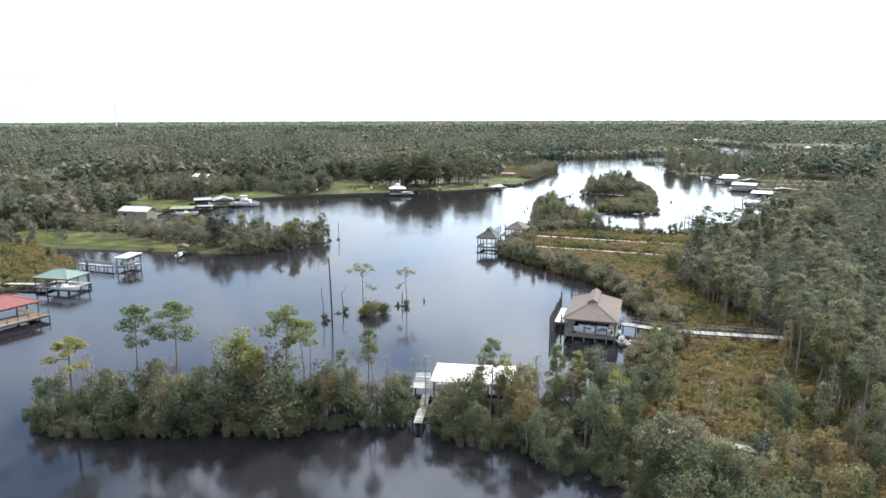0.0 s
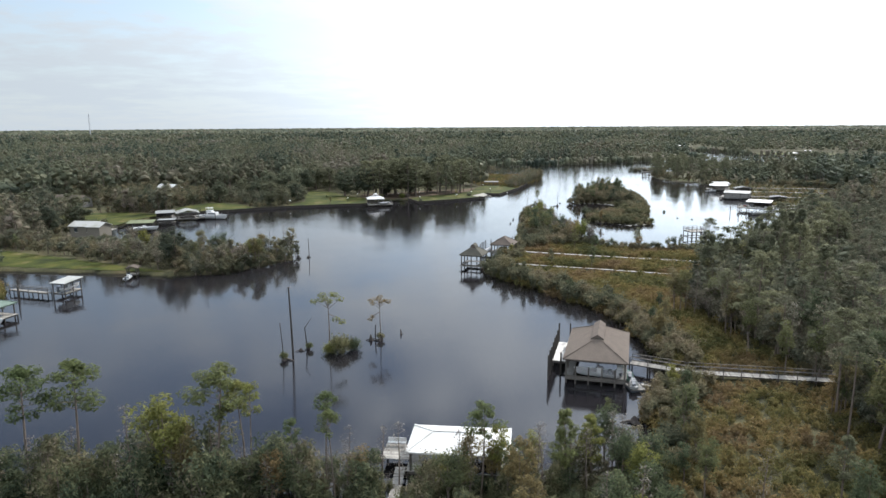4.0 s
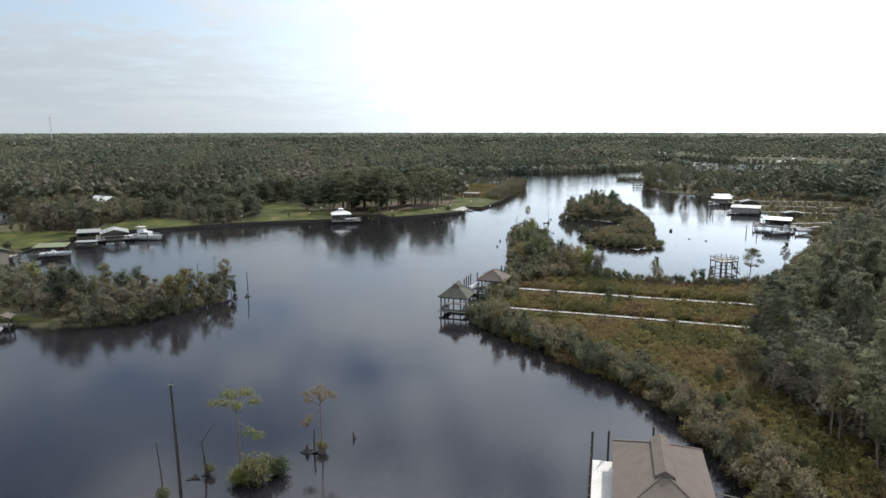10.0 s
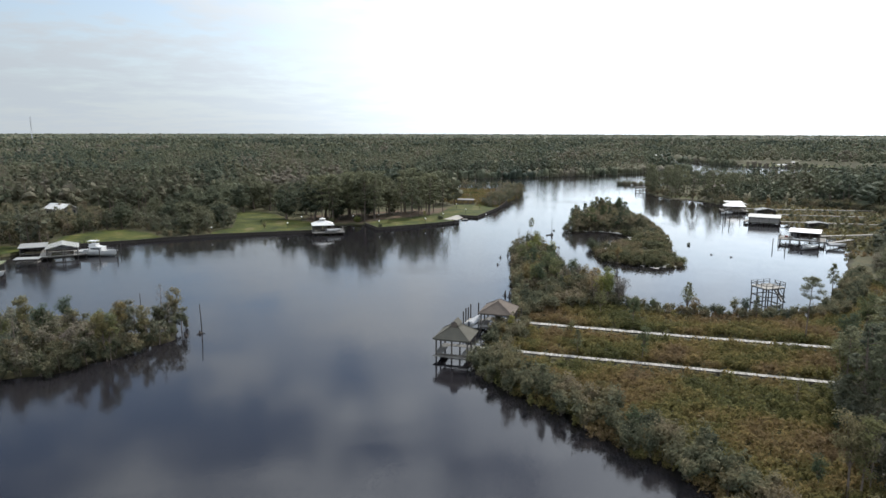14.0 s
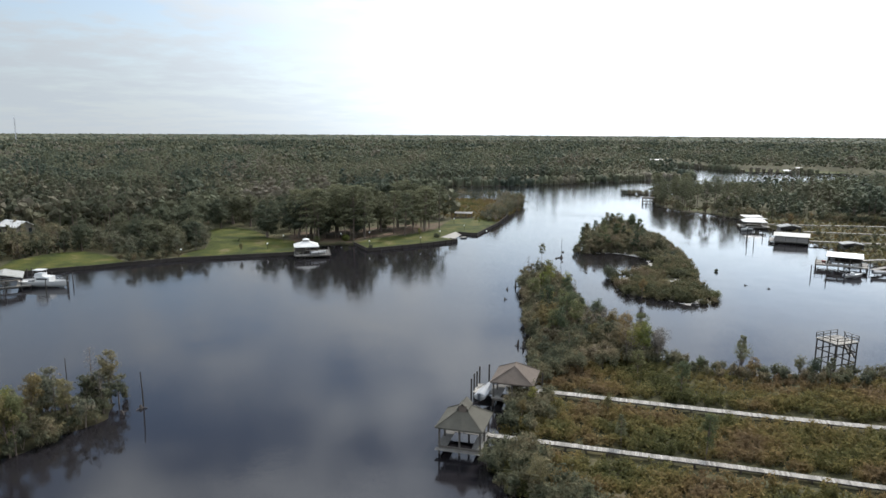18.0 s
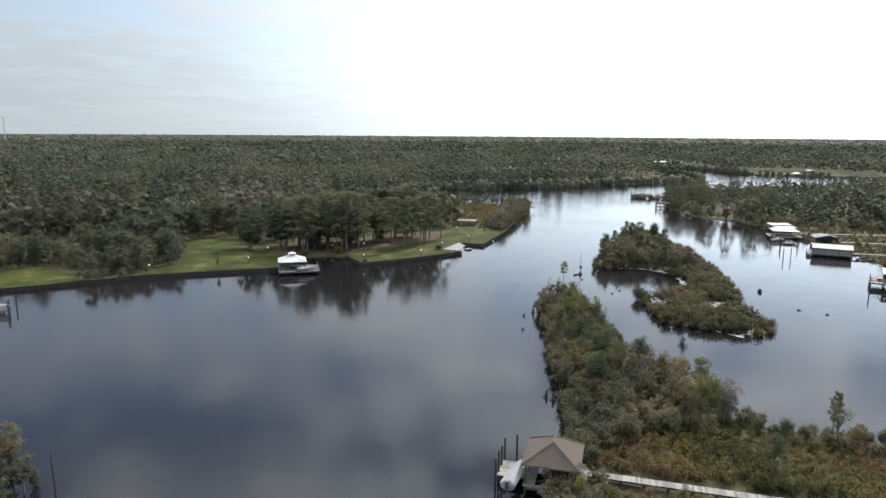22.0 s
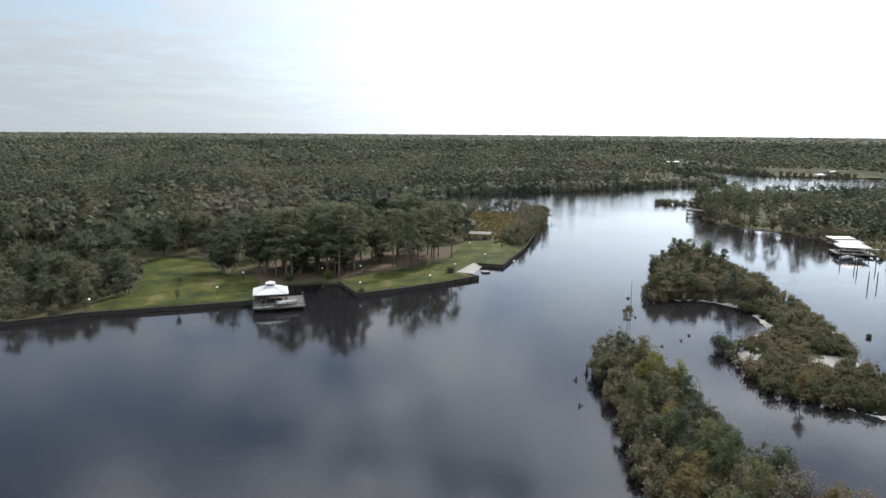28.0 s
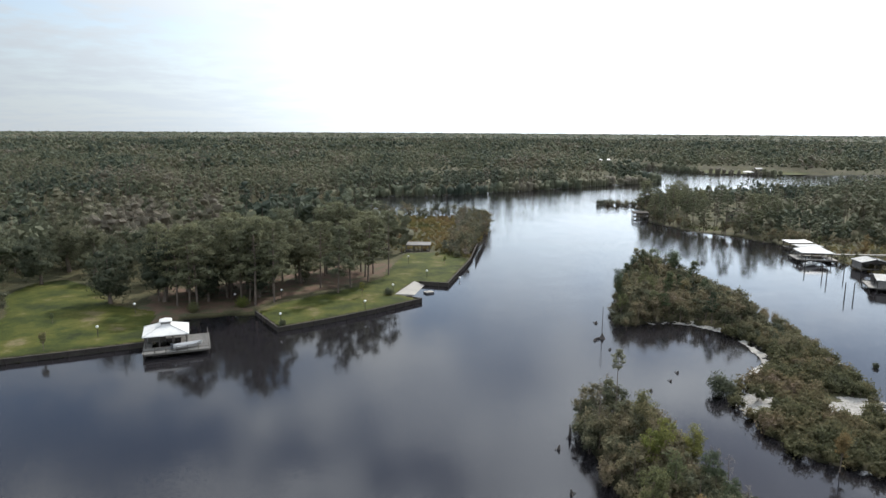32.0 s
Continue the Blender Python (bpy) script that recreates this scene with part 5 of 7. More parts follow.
for x, y, h in ((-21.1, 336.9, 17.5), (-19.4, 336.6, 17), (-7.5, 337, 18.5), (-3.5, 338, 17.5), (-9, 341, 18), (10.7, 343, 15), (18.7, 354.5, 16), (24.7, 360.7, 16), (6.9, 351, 15.5), (14, 349, 15.5), (21, 364, 16)):
    tree("grove_pine", x, y, h, PINE_GREEN, "tall pine with a bare reddish stem by the lawn", "pines of the grove")
for x, y, h, kind, mat in ((-41, 311.6, 3.6, "cypress", BANK_GREEN), (-45, 328, 2.2, "cypress", BANK_GREEN), (42, 372, 2.8, "cypress", LIME_GREEN), (48, 382, 2.0, "bush", OAK_GREEN), (16, 339, 3.6, "cypress", LIME_GREEN),
                           (22.2, 340, 1.8, "bush", OAK_GREEN), (-1.2, 319.3, 1.3, "bush", OAK_GREEN), (4.6, 320.6, 2.0, "tuft", LIME_GREEN), (15.2, 328.4, 1.5, "tuft", BANK_GREEN), (-10, 336, 2.6, "bush", LIME_GREEN), (-20, 334, 2.2, "bush", BANK_GREEN)):
    tree(kind, x, y, h, mat, "small ornamental shrub on the mown lawn", "shrubs on the lawn", "shrub", "shrub")
# around the house and docks across the river
for x, y, h, kind in ((-120, 232, 10, "oak"), (-128, 218, 11, "oak"), (-114, 204, 5, "cypress"), (-135, 205, 12, "oak"), (-118, 196, 11, "pine"), (-132, 240, 13, "pine"), (-140, 228, 14, "oak"), (-80, 196, 5.5, "cypress"),
                      (-138, 182, 9, "oak"), (-128, 174, 7, "oak"), (-120, 168, 5, "cypress"), (-110, 165, 4.5, "cypress"), (-104, 160, 4.5, "cypress"), (-99, 164, 4, "cypress"), (-145, 165, 9, "oak"), (-126, 258, 12, "oak"), (-140, 268, 13, "oak"), (-118, 247, 9, "oak"), (-112, 192, 7.5, "pine"),
                      (-150, 250, 15, "oak"), (-160, 232, 14, "oak"), (-150, 206, 13, "oak"), (-131, 330, 9, "oak"), (-115, 284, 10, "pine"), (-116, 300, 10, "oak")):
    tree(kind, x, y, h, OAK_GREEN if kind == "oak" else BANK_GREEN if kind == "cypress" else PINE_GREEN, "leafy tree in the yard across the river", "trees of the yard")

# hedges and small trees of the yard, clear of its lawns, house and sheds
def in_yard(px, py):
    ok = (signed(LAWN_C, px, py) < -0.8) & (signed(LAWN_D, px, py) < -0.8) & (shore(px, py) > 0.8) & off_walks(px, py)
    ok &= ~((px > -112) & (px < -84) & (py > 203) & (py < 232))
    for x, y, r in ((-107, 229, 9.5), (-110, 221, 7), (-98, 248.6, 8.5), (-141, 240, 8), (-99.5, 275.5, 6)):
        ok &= np.hypot(px - x, py - y) > r
    return ok


planted("yard_hedge", "tangled grey-green hedge shrubs filling the yard", YARD, 3.1, bank_kinds, 0.6, 1.15, THICKET, lambda x, y: in_yard(x, y) & (signed(LEFT_MARSH, x, y) < 0))
planted("yard_hedge", "low shrubs below the house deck", YARD, 2.2, bank_kinds, 0.45, 0.75, THICKET, lambda x, y: (shore(x, y) > 0.5) & (x > -112) & (x < -84) & (y > 203) & (np.hypot(x + 107, y - 229) > 9.5) & (np.hypot(x + 98, y - 248.6) > 8.5) & (y < 228))
planted("yard_trees", "small mixed trees between the lawn and the house", YARD, 5.2, tree_kinds, 0.8, 1.35, WOOD_GREEN, lambda x, y: in_yard(x, y) & (signed(LEFT_MARSH, x, y) < -1) & ((y < 218) | (x < -120)))
planted("yard_trees", "tall leafy trees shading the yard", YARD, 6.5, fine_kinds, 0.8, 1.15, WOOD_GREEN, lambda x, y: in_yard(x, y) & (x < -120) & (y > 192))

# the thicket between the two lawns, grown down to the water
LAWN_THICKET = [(-72, 298.6), (-59, 304.6), (-57, 315), (-54, 321), (-56, 335), (-62, 350), (-82, 346), (-100, 332), (-97, 315), (-88, 317), (-78, 310)]
planted("bank_shrubs", "grey-green shrubs hanging over the bank between the lawns", LAWN_THICKET, 2.7, bank_kinds, 0.5, 1.0, THICKET, lambda x, y: shore(x, y) > -0.2)
planted("bank_trees", "grey-olive small hardwoods between the lawns", LAWN_THICKET, 5.6, tree_kinds, 0.9, 1.4, BANK_MIX, lambda x, y: shore(x, y) > 1.0)

BACK_BANK = [(24, 36), (31, -50), (62, -50), (50, 20), (46, 44), (30, 52)]
planted("bank_shrubs", "shrubs along the near bank of the marsh", BACK_BANK, 2.4, fill_kinds, 0.5, 1.2, THICKET, inland(0.4, 99))

# small hardwoods behind the cove lawn
COVE_WOOD = [(-152, 287), (-118, 288), (-103, 287), (-99, 304), (-96, 316), (-101, 334), (-112, 340), (-112, 350), (-160, 345), (-165, 320), (-160, 300)]
planted("bank_trees", "grey-olive hardwoods behind the cove lawn", COVE_WOOD, 4.6, tree_kinds, 0.9, 1.7, THICKET, lambda x, y: (np.hypot(x + 153, y - 311) > 9) & ~((x > -152) & (x < -128) & (y < 312)) & (np.hypot(x + 119, y - 334) > 8) & (signed(LAWN_A, x, y) < -0.5))
planted("yard_hedge", "shrubs under the trees behind the cove lawn", COVE_WOOD, 3.0, fill_kinds, 0.4, 0.9, THICKET, lambda x, y: (np.hypot(x + 153, y - 311) > 8) & ~((x > -152) & (x < -128) & (y < 312)) & (signed(LAWN_A, x, y) < -0.5))

# ---- built things ----
def thing(name, x, y, z=0.0, turn=0.0, label="", category="", group=""):
    ob = new(name, None)
    ob.matrix_world = pose(x, y, z, 0, 0, turn)
    return tagged(ob, label, category, group)


def part(name, geo, mat, parent, label="", smooth=False):
    """One mesh under a thing or a part. geo: arrays of corners and faces, or a mesh."""
    me = geo if isinstance(geo, bpy.types.Mesh) else solid(name, geo, mat, smooth)
    ob = new(name, me)
    ob.parent = parent
    return tagged(ob, label)


def solid(name, geo, mat, smooth=False):
    v, f = geo
    me = bpy.data.meshes.new(name)
    me.from_pydata([tuple(map(float, p)) for p in v], [], [tuple(map(int, q)) for q in f])
    me.materials.append(mat)
    for p in me.polygons:
        p.use_smooth = smooth
    return me


def box(x0, y0, z0, x1, y1, z1):
    v = [(x, y, z) for z in (z0, z1) for y in (y0, y1) for x in (x0, x1)]
    return v, [(0, 2, 3, 1), (4, 5, 7, 6), (0, 1, 5, 4), (1, 3, 7, 5), (3, 2, 6, 7), (2, 0, 4, 6)]


def many(pieces):
    v, f = [], []
    for pv, pf in pieces:
        at = len(v)
        v += [tuple(p) for p in pv]
        f += [tuple(i + at for i in q) for q in pf]
    return v, f


def post(x, y, z0, z1, r=0.11, sides=7):
    v, f = tube([(x, y, z0), (x, y, z1 - 0.04), (x, y, z1)], [r, r, r * 0.8], sides)
    return [tuple(p) for p in v], [tuple(q) for q in f] + [tuple(range(2 * sides, 3 * sides))]


def beam(a, b, w=0.1, h=0.15):
    """A squared timber from a to b."""
    a, b = Vector(a), Vector(b)
    way = (b - a).normalized()
    side = way.cross(Vector((0, 0, 1)))
    side = side.normalized() if side.length > 1e-4 else Vector((1, 0, 0))
    up = side.cross(way).normalized()
    v = [p + side * sx * w / 2 + up * sz * h / 2 for p in (a, b) for sz in (-1, 1) for sx in (-1, 1)]
    return v, [(0, 1, 3, 2), (4, 6, 7, 5), (0, 4, 5, 1), (1, 5, 7, 3), (3, 7, 6, 2), (2, 6, 4, 0)]


def hip_roof(w, l, z, rise, ridge=None, thick=0.16, axis="y"):
    """A hipped roof over w by l, its eaves at z. ridge: its length (0: a pyramid)."""
    ridge = max(l - w, 0) if ridge is None else ridge
    a, b, r = w / 2, l / 2, ridge / 2
    v = [(-a, -b, z), (a, -b, z), (a, b, z), (-a, b, z), (0, -r, z + rise), (0, r, z + rise), (-a, -b, z - thick), (a, -b, z - thick), (a, b, z - thick), (-a, b, z - thick)]
    if ridge > 0.01:
        f = [(0, 1, 4), (1, 2, 5, 4), (2, 3, 5), (3, 0, 4, 5)]
    else:
        f = [(0, 1, 4), (1, 2, 4), (2, 3, 4), (3, 0, 4)]
    f += [(1, 0, 6, 7), (2, 1, 7, 8), (3, 2, 8, 9), (0, 3, 9, 6), (6, 9, 8, 7)]
    if axis == "x":
        v = [(-y, x, q) for x, y, q in v]
    return v, f


def hip_caps(w, l, z, rise, ridge, axis="y"):
    a, b, r = w / 2, l / 2, ridge / 2
    lines = [((-a, -b, z), (0, -r, z + rise)), ((a, -b, z), (0, -r, z + rise)), ((a, b, z), (0, r, z + rise)), ((-a, b, z), (0, r, z + rise))]
    if ridge > 0.01:
        lines.append(((0, -r, z + rise), (0, r, z + rise)))
    if axis == "x":
        lines = [tuple((-y, x, q) for x, y, q in ln) for ln in lines]
    return [beam((p[0], p[1], p[2] + 0.03), (q[0], q[1], q[2] + 0.03), 0.22, 0.05) for p, q in lines]


def gable_roof(w, l, z, rise, thick=0.14):
    """Two slopes that fall to the sides; the ridge runs along y."""
    a, b = w / 2, l / 2
    v = [(-a, -b, z), (0, -b, z + rise), (a, -b, z), (-a, b, z), (0, b, z + rise), (a, b, z)]
    v += [(x, y, q - thick) for x, y, q in v]
    return v, [(0, 1, 4, 3), (1, 2, 5, 4), (7, 6, 9, 10), (8, 7, 10, 11), (0, 6, 7, 1), (1, 7, 8, 2), (3, 4, 10, 9), (4, 5, 11, 10), (0, 3, 9, 6), (2, 8, 11, 5)]


def seams(w, l, z, rise, step=0.9):
    """Standing ribs down the slopes of a sheet-metal gable roof."""
    out = []
    n = int(l / step)
    for i in range(n + 1):
        y = -l / 2 + 0.04 + (l - 0.08) * i / n
        for s in (-1, 1):
            out.append(beam((s * w / 2, y, z + 0.02), (0, y, z + rise + 0.02), 0.05, 0.04))
    return many(out)


def boards(x0, y0, x1, y1, z, width=0.19, gap=0.02, along="x", thick=0.05):
    """Deck boards laid side by side."""
    out, lo, hi = [], (y0 if along == "x" else x0), (y1 if along == "x" else x1)
    k = lo
    while k < hi - 0.02:
        e = min(k + width, hi)
        d = rng.uniform(-0.006, 0.006)
        out.append(box(x0, k, z - thick + d, x1, e, z + d) if along == "x" else box(k, y0, z - thick + d, e, y1, z + d))
        k = e + gap
    return many(out)


def railing(parent, a, b, z, h=1.0, step=1.9, mat=None):
    """Posts and two rails from a to b."""
    a, b = Vector((*a, z)), Vector((*b, z))
    n = max(1, round((b - a).length / step))
    for i in range(n + 1):
        p = a.lerp(b, i / n)
        part("rail_post", box(p.x - 0.05, p.y - 0.05, z - 0.1, p.x + 0.05, p.y + 0.05, z + h), mat or POST, parent)
    for k in (h, h * 0.5):
        part("rail", beam(a + Vector((0, 0, k)), b + Vector((0, 0, k)), 0.09 if k == h else 0.05, 0.05 if k == h else 0.1), mat or POST, parent)


def boardwalk(line, width, z, label, rails=True, pile_step=2.4, land=True, group="boardwalks"):
    """A raised boardwalk along a line of places: boards, stringers, piles and, where it has them, rails."""
    ob = thing("boardwalk", *line[0], 0, 0, label, "boardwalk", group)
    ox, oy = line[0]
    out, strings = [], []
    for (ax, ay), (bx, by) in zip(line, line[1:]):
        a, b = Vector((ax - ox, ay - oy, z)), Vector((bx - ox, by - oy, z))
        d = b - a
        way, n = d.normalized(), Vector((-d.y, d.x, 0)).normalized()
        k, L = 0.0, d.length
        while k < L:
            e = min(k + 0.24, L)
            j, q = rng.uniform(-0.04, 0.04), rng.uniform(-0.012, 0.012)
            c = [a + way * s + n * t for s in (k, e) for t in (-width / 2 + j, width / 2 + j)]
            v = [p + Vector((0, 0, q - 0.05)) for p in c] + [p + Vector((0, 0, q)) for p in c]
            out.append((v, [(0, 1, 3, 2), (4, 6, 7, 5), (0, 4, 5, 1), (1, 5, 7, 3), (3, 7, 6, 2), (2, 6, 4, 0)]))
            k = e + 0.022
        for t in (-width * 0.36, width * 0.36):
            strings.append(beam(a + n * t - Vector((0, 0, 0.15)), b + n * t - Vector((0, 0, 0.15)), 0.08, 0.2))
        m = max(1, round(L / pile_step))
        for i in range(m + 1):
            p = a + d * (i / m)
            for t in (-width / 2 + 0.08, width / 2 - 0.08):
                top = z + 1.0 if rails and t > 0 else z - 0.06
                q = p + n * t
                part("pile", post(q.x, q.y, -1.2, z - 0.06, 0.10, 6), PILE, ob)
                if rails:
                    part("rail_post", box(q.x - 0.045, q.y - 0.045, z - 0.1, q.x + 0.045, q.y + 0.045, z + 1.0), POST, ob)
        if rails:
            for t in (-width / 2 + 0.08, width / 2 - 0.08):
                for h in (1.0, 0.55):
                    part("rail", beam(a + n * t + Vector((0, 0, z * 0 + h)), b + n * t + Vector((0, 0, h)), 0.12 if h == 1.0 else 0.05, 0.05 if h == 1.0 else 0.12), POST, ob)
    part("decking", many(out), DECK, ob, "sun-bleached grey planks")
    part("underframe", many(strings), PILE, ob)
    return ob


def hull(L, beam_w, depth, sheer=0.25):
    """A boat's hull by sections from stern to a raked bow."""
    v, f = [], []
    for i in range(9):
        k = i / 8
        w = beam_w / 2 * (1 - max(0, (k - 0.45) / 0.55) ** 2.2) + 0.02
        top = depth + sheer * k ** 2
        x = -L / 2 + L * k
        rake = 0.12 * L * max(0, k - 0.7) / 0.3
        v += [(x + rake, -w, top), (x + rake * 0.5, -w * 0.85, depth * 0.45), (x, -w * 0.3, 0.06 + 0.3 * max(0, k - 0.75)), (x, w * 0.3, 0.06 + 0.3 * max(0, k - 0.75)), (x + rake * 0.5, w * 0.85, depth * 0.45), (x + rake, w, top)]
    for i in range(8):
        f += [(i * 6 + j, i * 6 + j + 1, i * 6 + j + 7, i * 6 + j + 6) for j in range(5)]
    f.append((5, 4, 3, 2, 1, 0))
    return v, f


def inner_deck(L, beam_w, z):
    v = []
    for i in range(9):
        k = i / 8
        w = beam_w / 2 * (1 - max(0, (k - 0.45) / 0.55) ** 2.2) * 0.93
        x = -L / 2 + 0.1 + (L - 0.1) * k
        v += [(x, -w, z + 0.2 * k ** 2), (x, w, z + 0.2 * k ** 2)]
    return v, [(2 * i, 2 * i + 1, 2 * i + 3, 2 * i + 2) for i in range(8)]


def boat(x, y, z, turn, L, label, kind="open", group=""):
    ob = thing("boat", x, y, z, turn, label, "boat", group)
    w, d = L * 0.34, L * 0.15
    part("hull", hull(L, w, d), HULL_WHITE, ob, smooth=True)
    part("deck", inner_deck(L, w, d * 0.82), HULL_WHITE, ob)
    if kind == "covered":
        v, f = hull(L * 0.98, w * 1.02, 0.35)
        part("cover", ([(a, b, d + 0.02 + (0.38 - abs(b) * 0.3 if abs(b) < w * 0.3 else 0.0)) for a, b, c in v], f), CANVAS, ob, "pale fitted canvas cover", True)
    else:
        part("console", many([box(-0.10 * L, -w * 0.2, d * 0.8, 0.05 * L, w * 0.2, d + 0.55)]), HULL_WHITE, ob)
        part("windscreen", many([beam((0.06 * L, -w * 0.2, d + 0.75), (0.06 * L, w * 0.2, d + 0.75), 0.04, 0.4)]), WINDOW, ob)
        part("seat", box(-0.3 * L, -w * 0.3, d * 0.8, -0.22 * L, w * 0.3, d + 0.25), CANVAS, ob)
        if kind == "cruiser":
            part("cabin", many([box(-0.12 * L, -w * 0.36, d * 0.8, 0.22 * L, w * 0.36, d + 1.15), box(-0.16 * L, -w * 0.33, d + 1.15, 0.10 * L, w * 0.33, d + 1.3)]), HULL_WHITE, ob)
            part("cabin_window", many([box(-0.08 * L, -w * 0.365, d + 0.45, 0.18 * L, w * 0.365, d + 0.85)]), WINDOW, ob)
            part("flybridge", many([box(-0.14 * L, -w * 0.28, d + 1.3, 0.05 * L, w * 0.28, d + 1.9)]), HULL_WHITE, ob)
            part("hard_top", many([box(-0.18 * L, -w * 0.3, d + 2.7, 0.06 * L, w * 0.3, d + 2.8)] + [post(sx * L, sy * w, d + 1.9, d + 2.7, 0.03, 5) for sx in (-0.16, 0.04) for sy in (-0.27, 0.27)]), HULL_WHITE, ob)
            part("bow_rail", many([beam((0.2 * L, s * w * 0.4, d + 0.55), (0.5 * L, s * 0.05, d + 0.75), 0.04, 0.04) for s in (-1, 1)]), STEEL, ob)
    part("outboard", many([box(-L / 2 - 0.35, -0.16, d * 0.3, -L / 2, 0.16, d + 0.5)]), HULL_DARK, ob)
    return ob


def piling(x, y, top, label="dark timber mooring pile standing in the water", group="mooring piles", r=0.13, lean=0.0):
    ob = thing("mooring_pile", x, y, 0, 0, label, "pile", group)
    v, f = tube([(0, 0, -1.5), (lean * 0.5, 0, top * 0.5), (lean, 0, top)], [r * 1.05, r, r * 0.85], 8)
    part("shaft", ([tuple(p) for p in v], [tuple(q) for q in f] + [tuple(range(16, 24))]), PILE, ob, smooth=False)
    part("cap", ([(lean + r * math.cos(a), r * math.sin(a), top) for a in np.arange(8) * 0.785] + [(lean, 0, top + 0.12)], [(i, (i + 1) % 8, 8) for i in range(8)]), POST, ob)
    return ob


def pavilion(x, y, turn, w, l, eave, rise, roof_mat, label, deck_z=1.15, style="hip", ridge=None, axis="y", cols=(2, 4), caps=True, deck=(0, 0, 0, 0), deck_mat=None, rail_sides="", group="boathouses",
             name="boathouse", walls="", wall_mat=None, front_beam=True, lift=True):
    """A boathouse on piles: roof, posts, deck on three sides of a slip, beams, and walls where it has them.
    deck: how far the deck reaches past the posts at left, right, front, back."""
    ob = thing(name, x, y, 0, turn, label, "boathouse", group)
    a, b = w / 2 - 0.45, l / 2 - 0.45
    if style == "hip":
        rg = (max((l - w) if axis == "y" else (w - l), 0)) if ridge is None else ridge
        part("roof", hip_roof(*((w, l) if axis == "y" else (l, w)), eave, rise, rg, axis=axis), roof_mat, ob)
        if caps:
            for cap in hip_caps(*((w, l) if axis == "y" else (l, w)), eave, rise, rg, axis):
                part("ridge_cap", cap, roof_mat, ob)
    elif style == "gable":
        part("roof", gable_roof(w, l, eave, rise), roof_mat, ob)
        part("ribbing", seams(w, l, eave, rise), roof_mat, ob)
    elif style == "shed":
        part("roof", many([([(-w / 2, -l / 2, eave), (w / 2, -l / 2, eave), (w / 2, l / 2, eave + rise), (-w / 2, l / 2, eave + rise)] + [(-w / 2, -l / 2, eave - 0.12), (w / 2, -l / 2, eave - 0.12), (w / 2, l / 2, eave + rise - 0.12), (-w / 2, l / 2, eave + rise - 0.12)],
                             [(0, 1, 2, 3), (7, 6, 5, 4), (1, 0, 4, 5), (2, 1, 5, 6), (3, 2, 6, 7), (0, 3, 7, 4)])]), roof_mat, ob)
    top = eave - 0.14 if style != "gable" else eave - 0.1
    nx, ny = cols
    me = solid("post", post(0, 0, -1.4, top, 0.13, 7), POST)
    for i in range(nx):
        for j in range(ny):
            if 0 < i < nx - 1 and 0 < j < ny - 1:
                continue
            q = new("post", me)
            q.parent, q.location = ob, (-a + 2 * a * i / (nx - 1), -b + 2 * b * j / (ny - 1), 0)
    for s in (-1, 1):
        part("eave_beam", beam((s * a, -b, top - 0.12), (s * a, b, top - 0.12), 0.12, 0.22), POST, ob)
        part("eave_beam", beam((-a, s * b, top - 0.12), (a, s * b, top - 0.12), 0.12, 0.22), POST, ob)
    dm = deck_mat or DECK
    dl, dr, df, db = deck
    # side walks and a back walk round the slip
    part("decking", many([boards(-a - 0.25 - dl, -b - df, -a + 1.0, b + db, deck_z), boards(a - 1.0, -b - df, a + 0.25 + dr, b + db, deck_z), boards(-a + 1.0, b - 1.3, a - 1.0, b + db, deck_z)]
                             + ([boards(-a + 1.0, -b - df, a - 1.0, -b, deck_z)] if df > 0.1 else [])), dm, ob, "grey weathered planks")
    part("deck_frame", many([beam((-a - dl, -b - df, deck_z - 0.2), (-a - dl, b + db, deck_z - 0.2), 0.1, 0.26), beam((a + dr, -b - df, deck_z - 0.2), (a + dr, b + db, deck_z - 0.2), 0.1, 0.26), beam((-a - dl, b + db, deck_z - 0.2), (a + dr, b + db, deck_z - 0.2), 0.1, 0.26)]
                            + ([beam((-a - dl, -b - df, deck_z - 0.2), (a + dr, -b - df, deck_z - 0.2), 0.1, 0.26)] if df > 0.1 or front_beam else [])), POST, ob)
    me = solid("pile", post(0, 0, -1.4, deck_z - 0.06, 0.12, 6), PILE)
    for px, py in [(-a - dl, -b - df), (-a - dl, 0), (-a - dl, b + db), (a + dr, -b - df), (a + dr, 0), (a + dr, b + db), (0, b + db)]:
        q = new("pile", me)
        q.parent, q.location = ob, (px, py, 0)
    if lift:
        for yy in (-b * 0.45, b * 0.35):
            part("lift_beam", beam((-a, yy, top - 0.3), (a, yy, top - 0.3), 0.14, 0.2), STEEL, ob)
    for s in rail_sides:
        if s == "l":
            railing(ob, (-a - dl, -b - df), (-a - dl, b + db), deck_z)
        if s == "r":
            railing(ob, (a + dr, -b - df), (a + dr, b + db), deck_z)
        if s == "b":
            railing(ob, (-a - dl, b + db), (a + dr, b + db), deck_z)
        if s == "f":
            railing(ob, (-a - dl, -b - df), (a + dr, -b - df), deck_z)
    wm = wall_mat or SIDING_GREY
    for s in walls:
        c = {"l": box(-a - 0.06, -b, deck_z - 0.5, -a + 0.06, b, top), "r": box(a - 0.06, -b, deck_z - 0.5, a + 0.06, b, top), "b": box(-a, b - 0.06, deck_z - 0.5, a, b + 0.06, top), "f": box(-a, -b - 0.06, deck_z - 0.3, a, -b + 0.06, top)}[s]
        part("wall", c, wm, ob)
    return ob

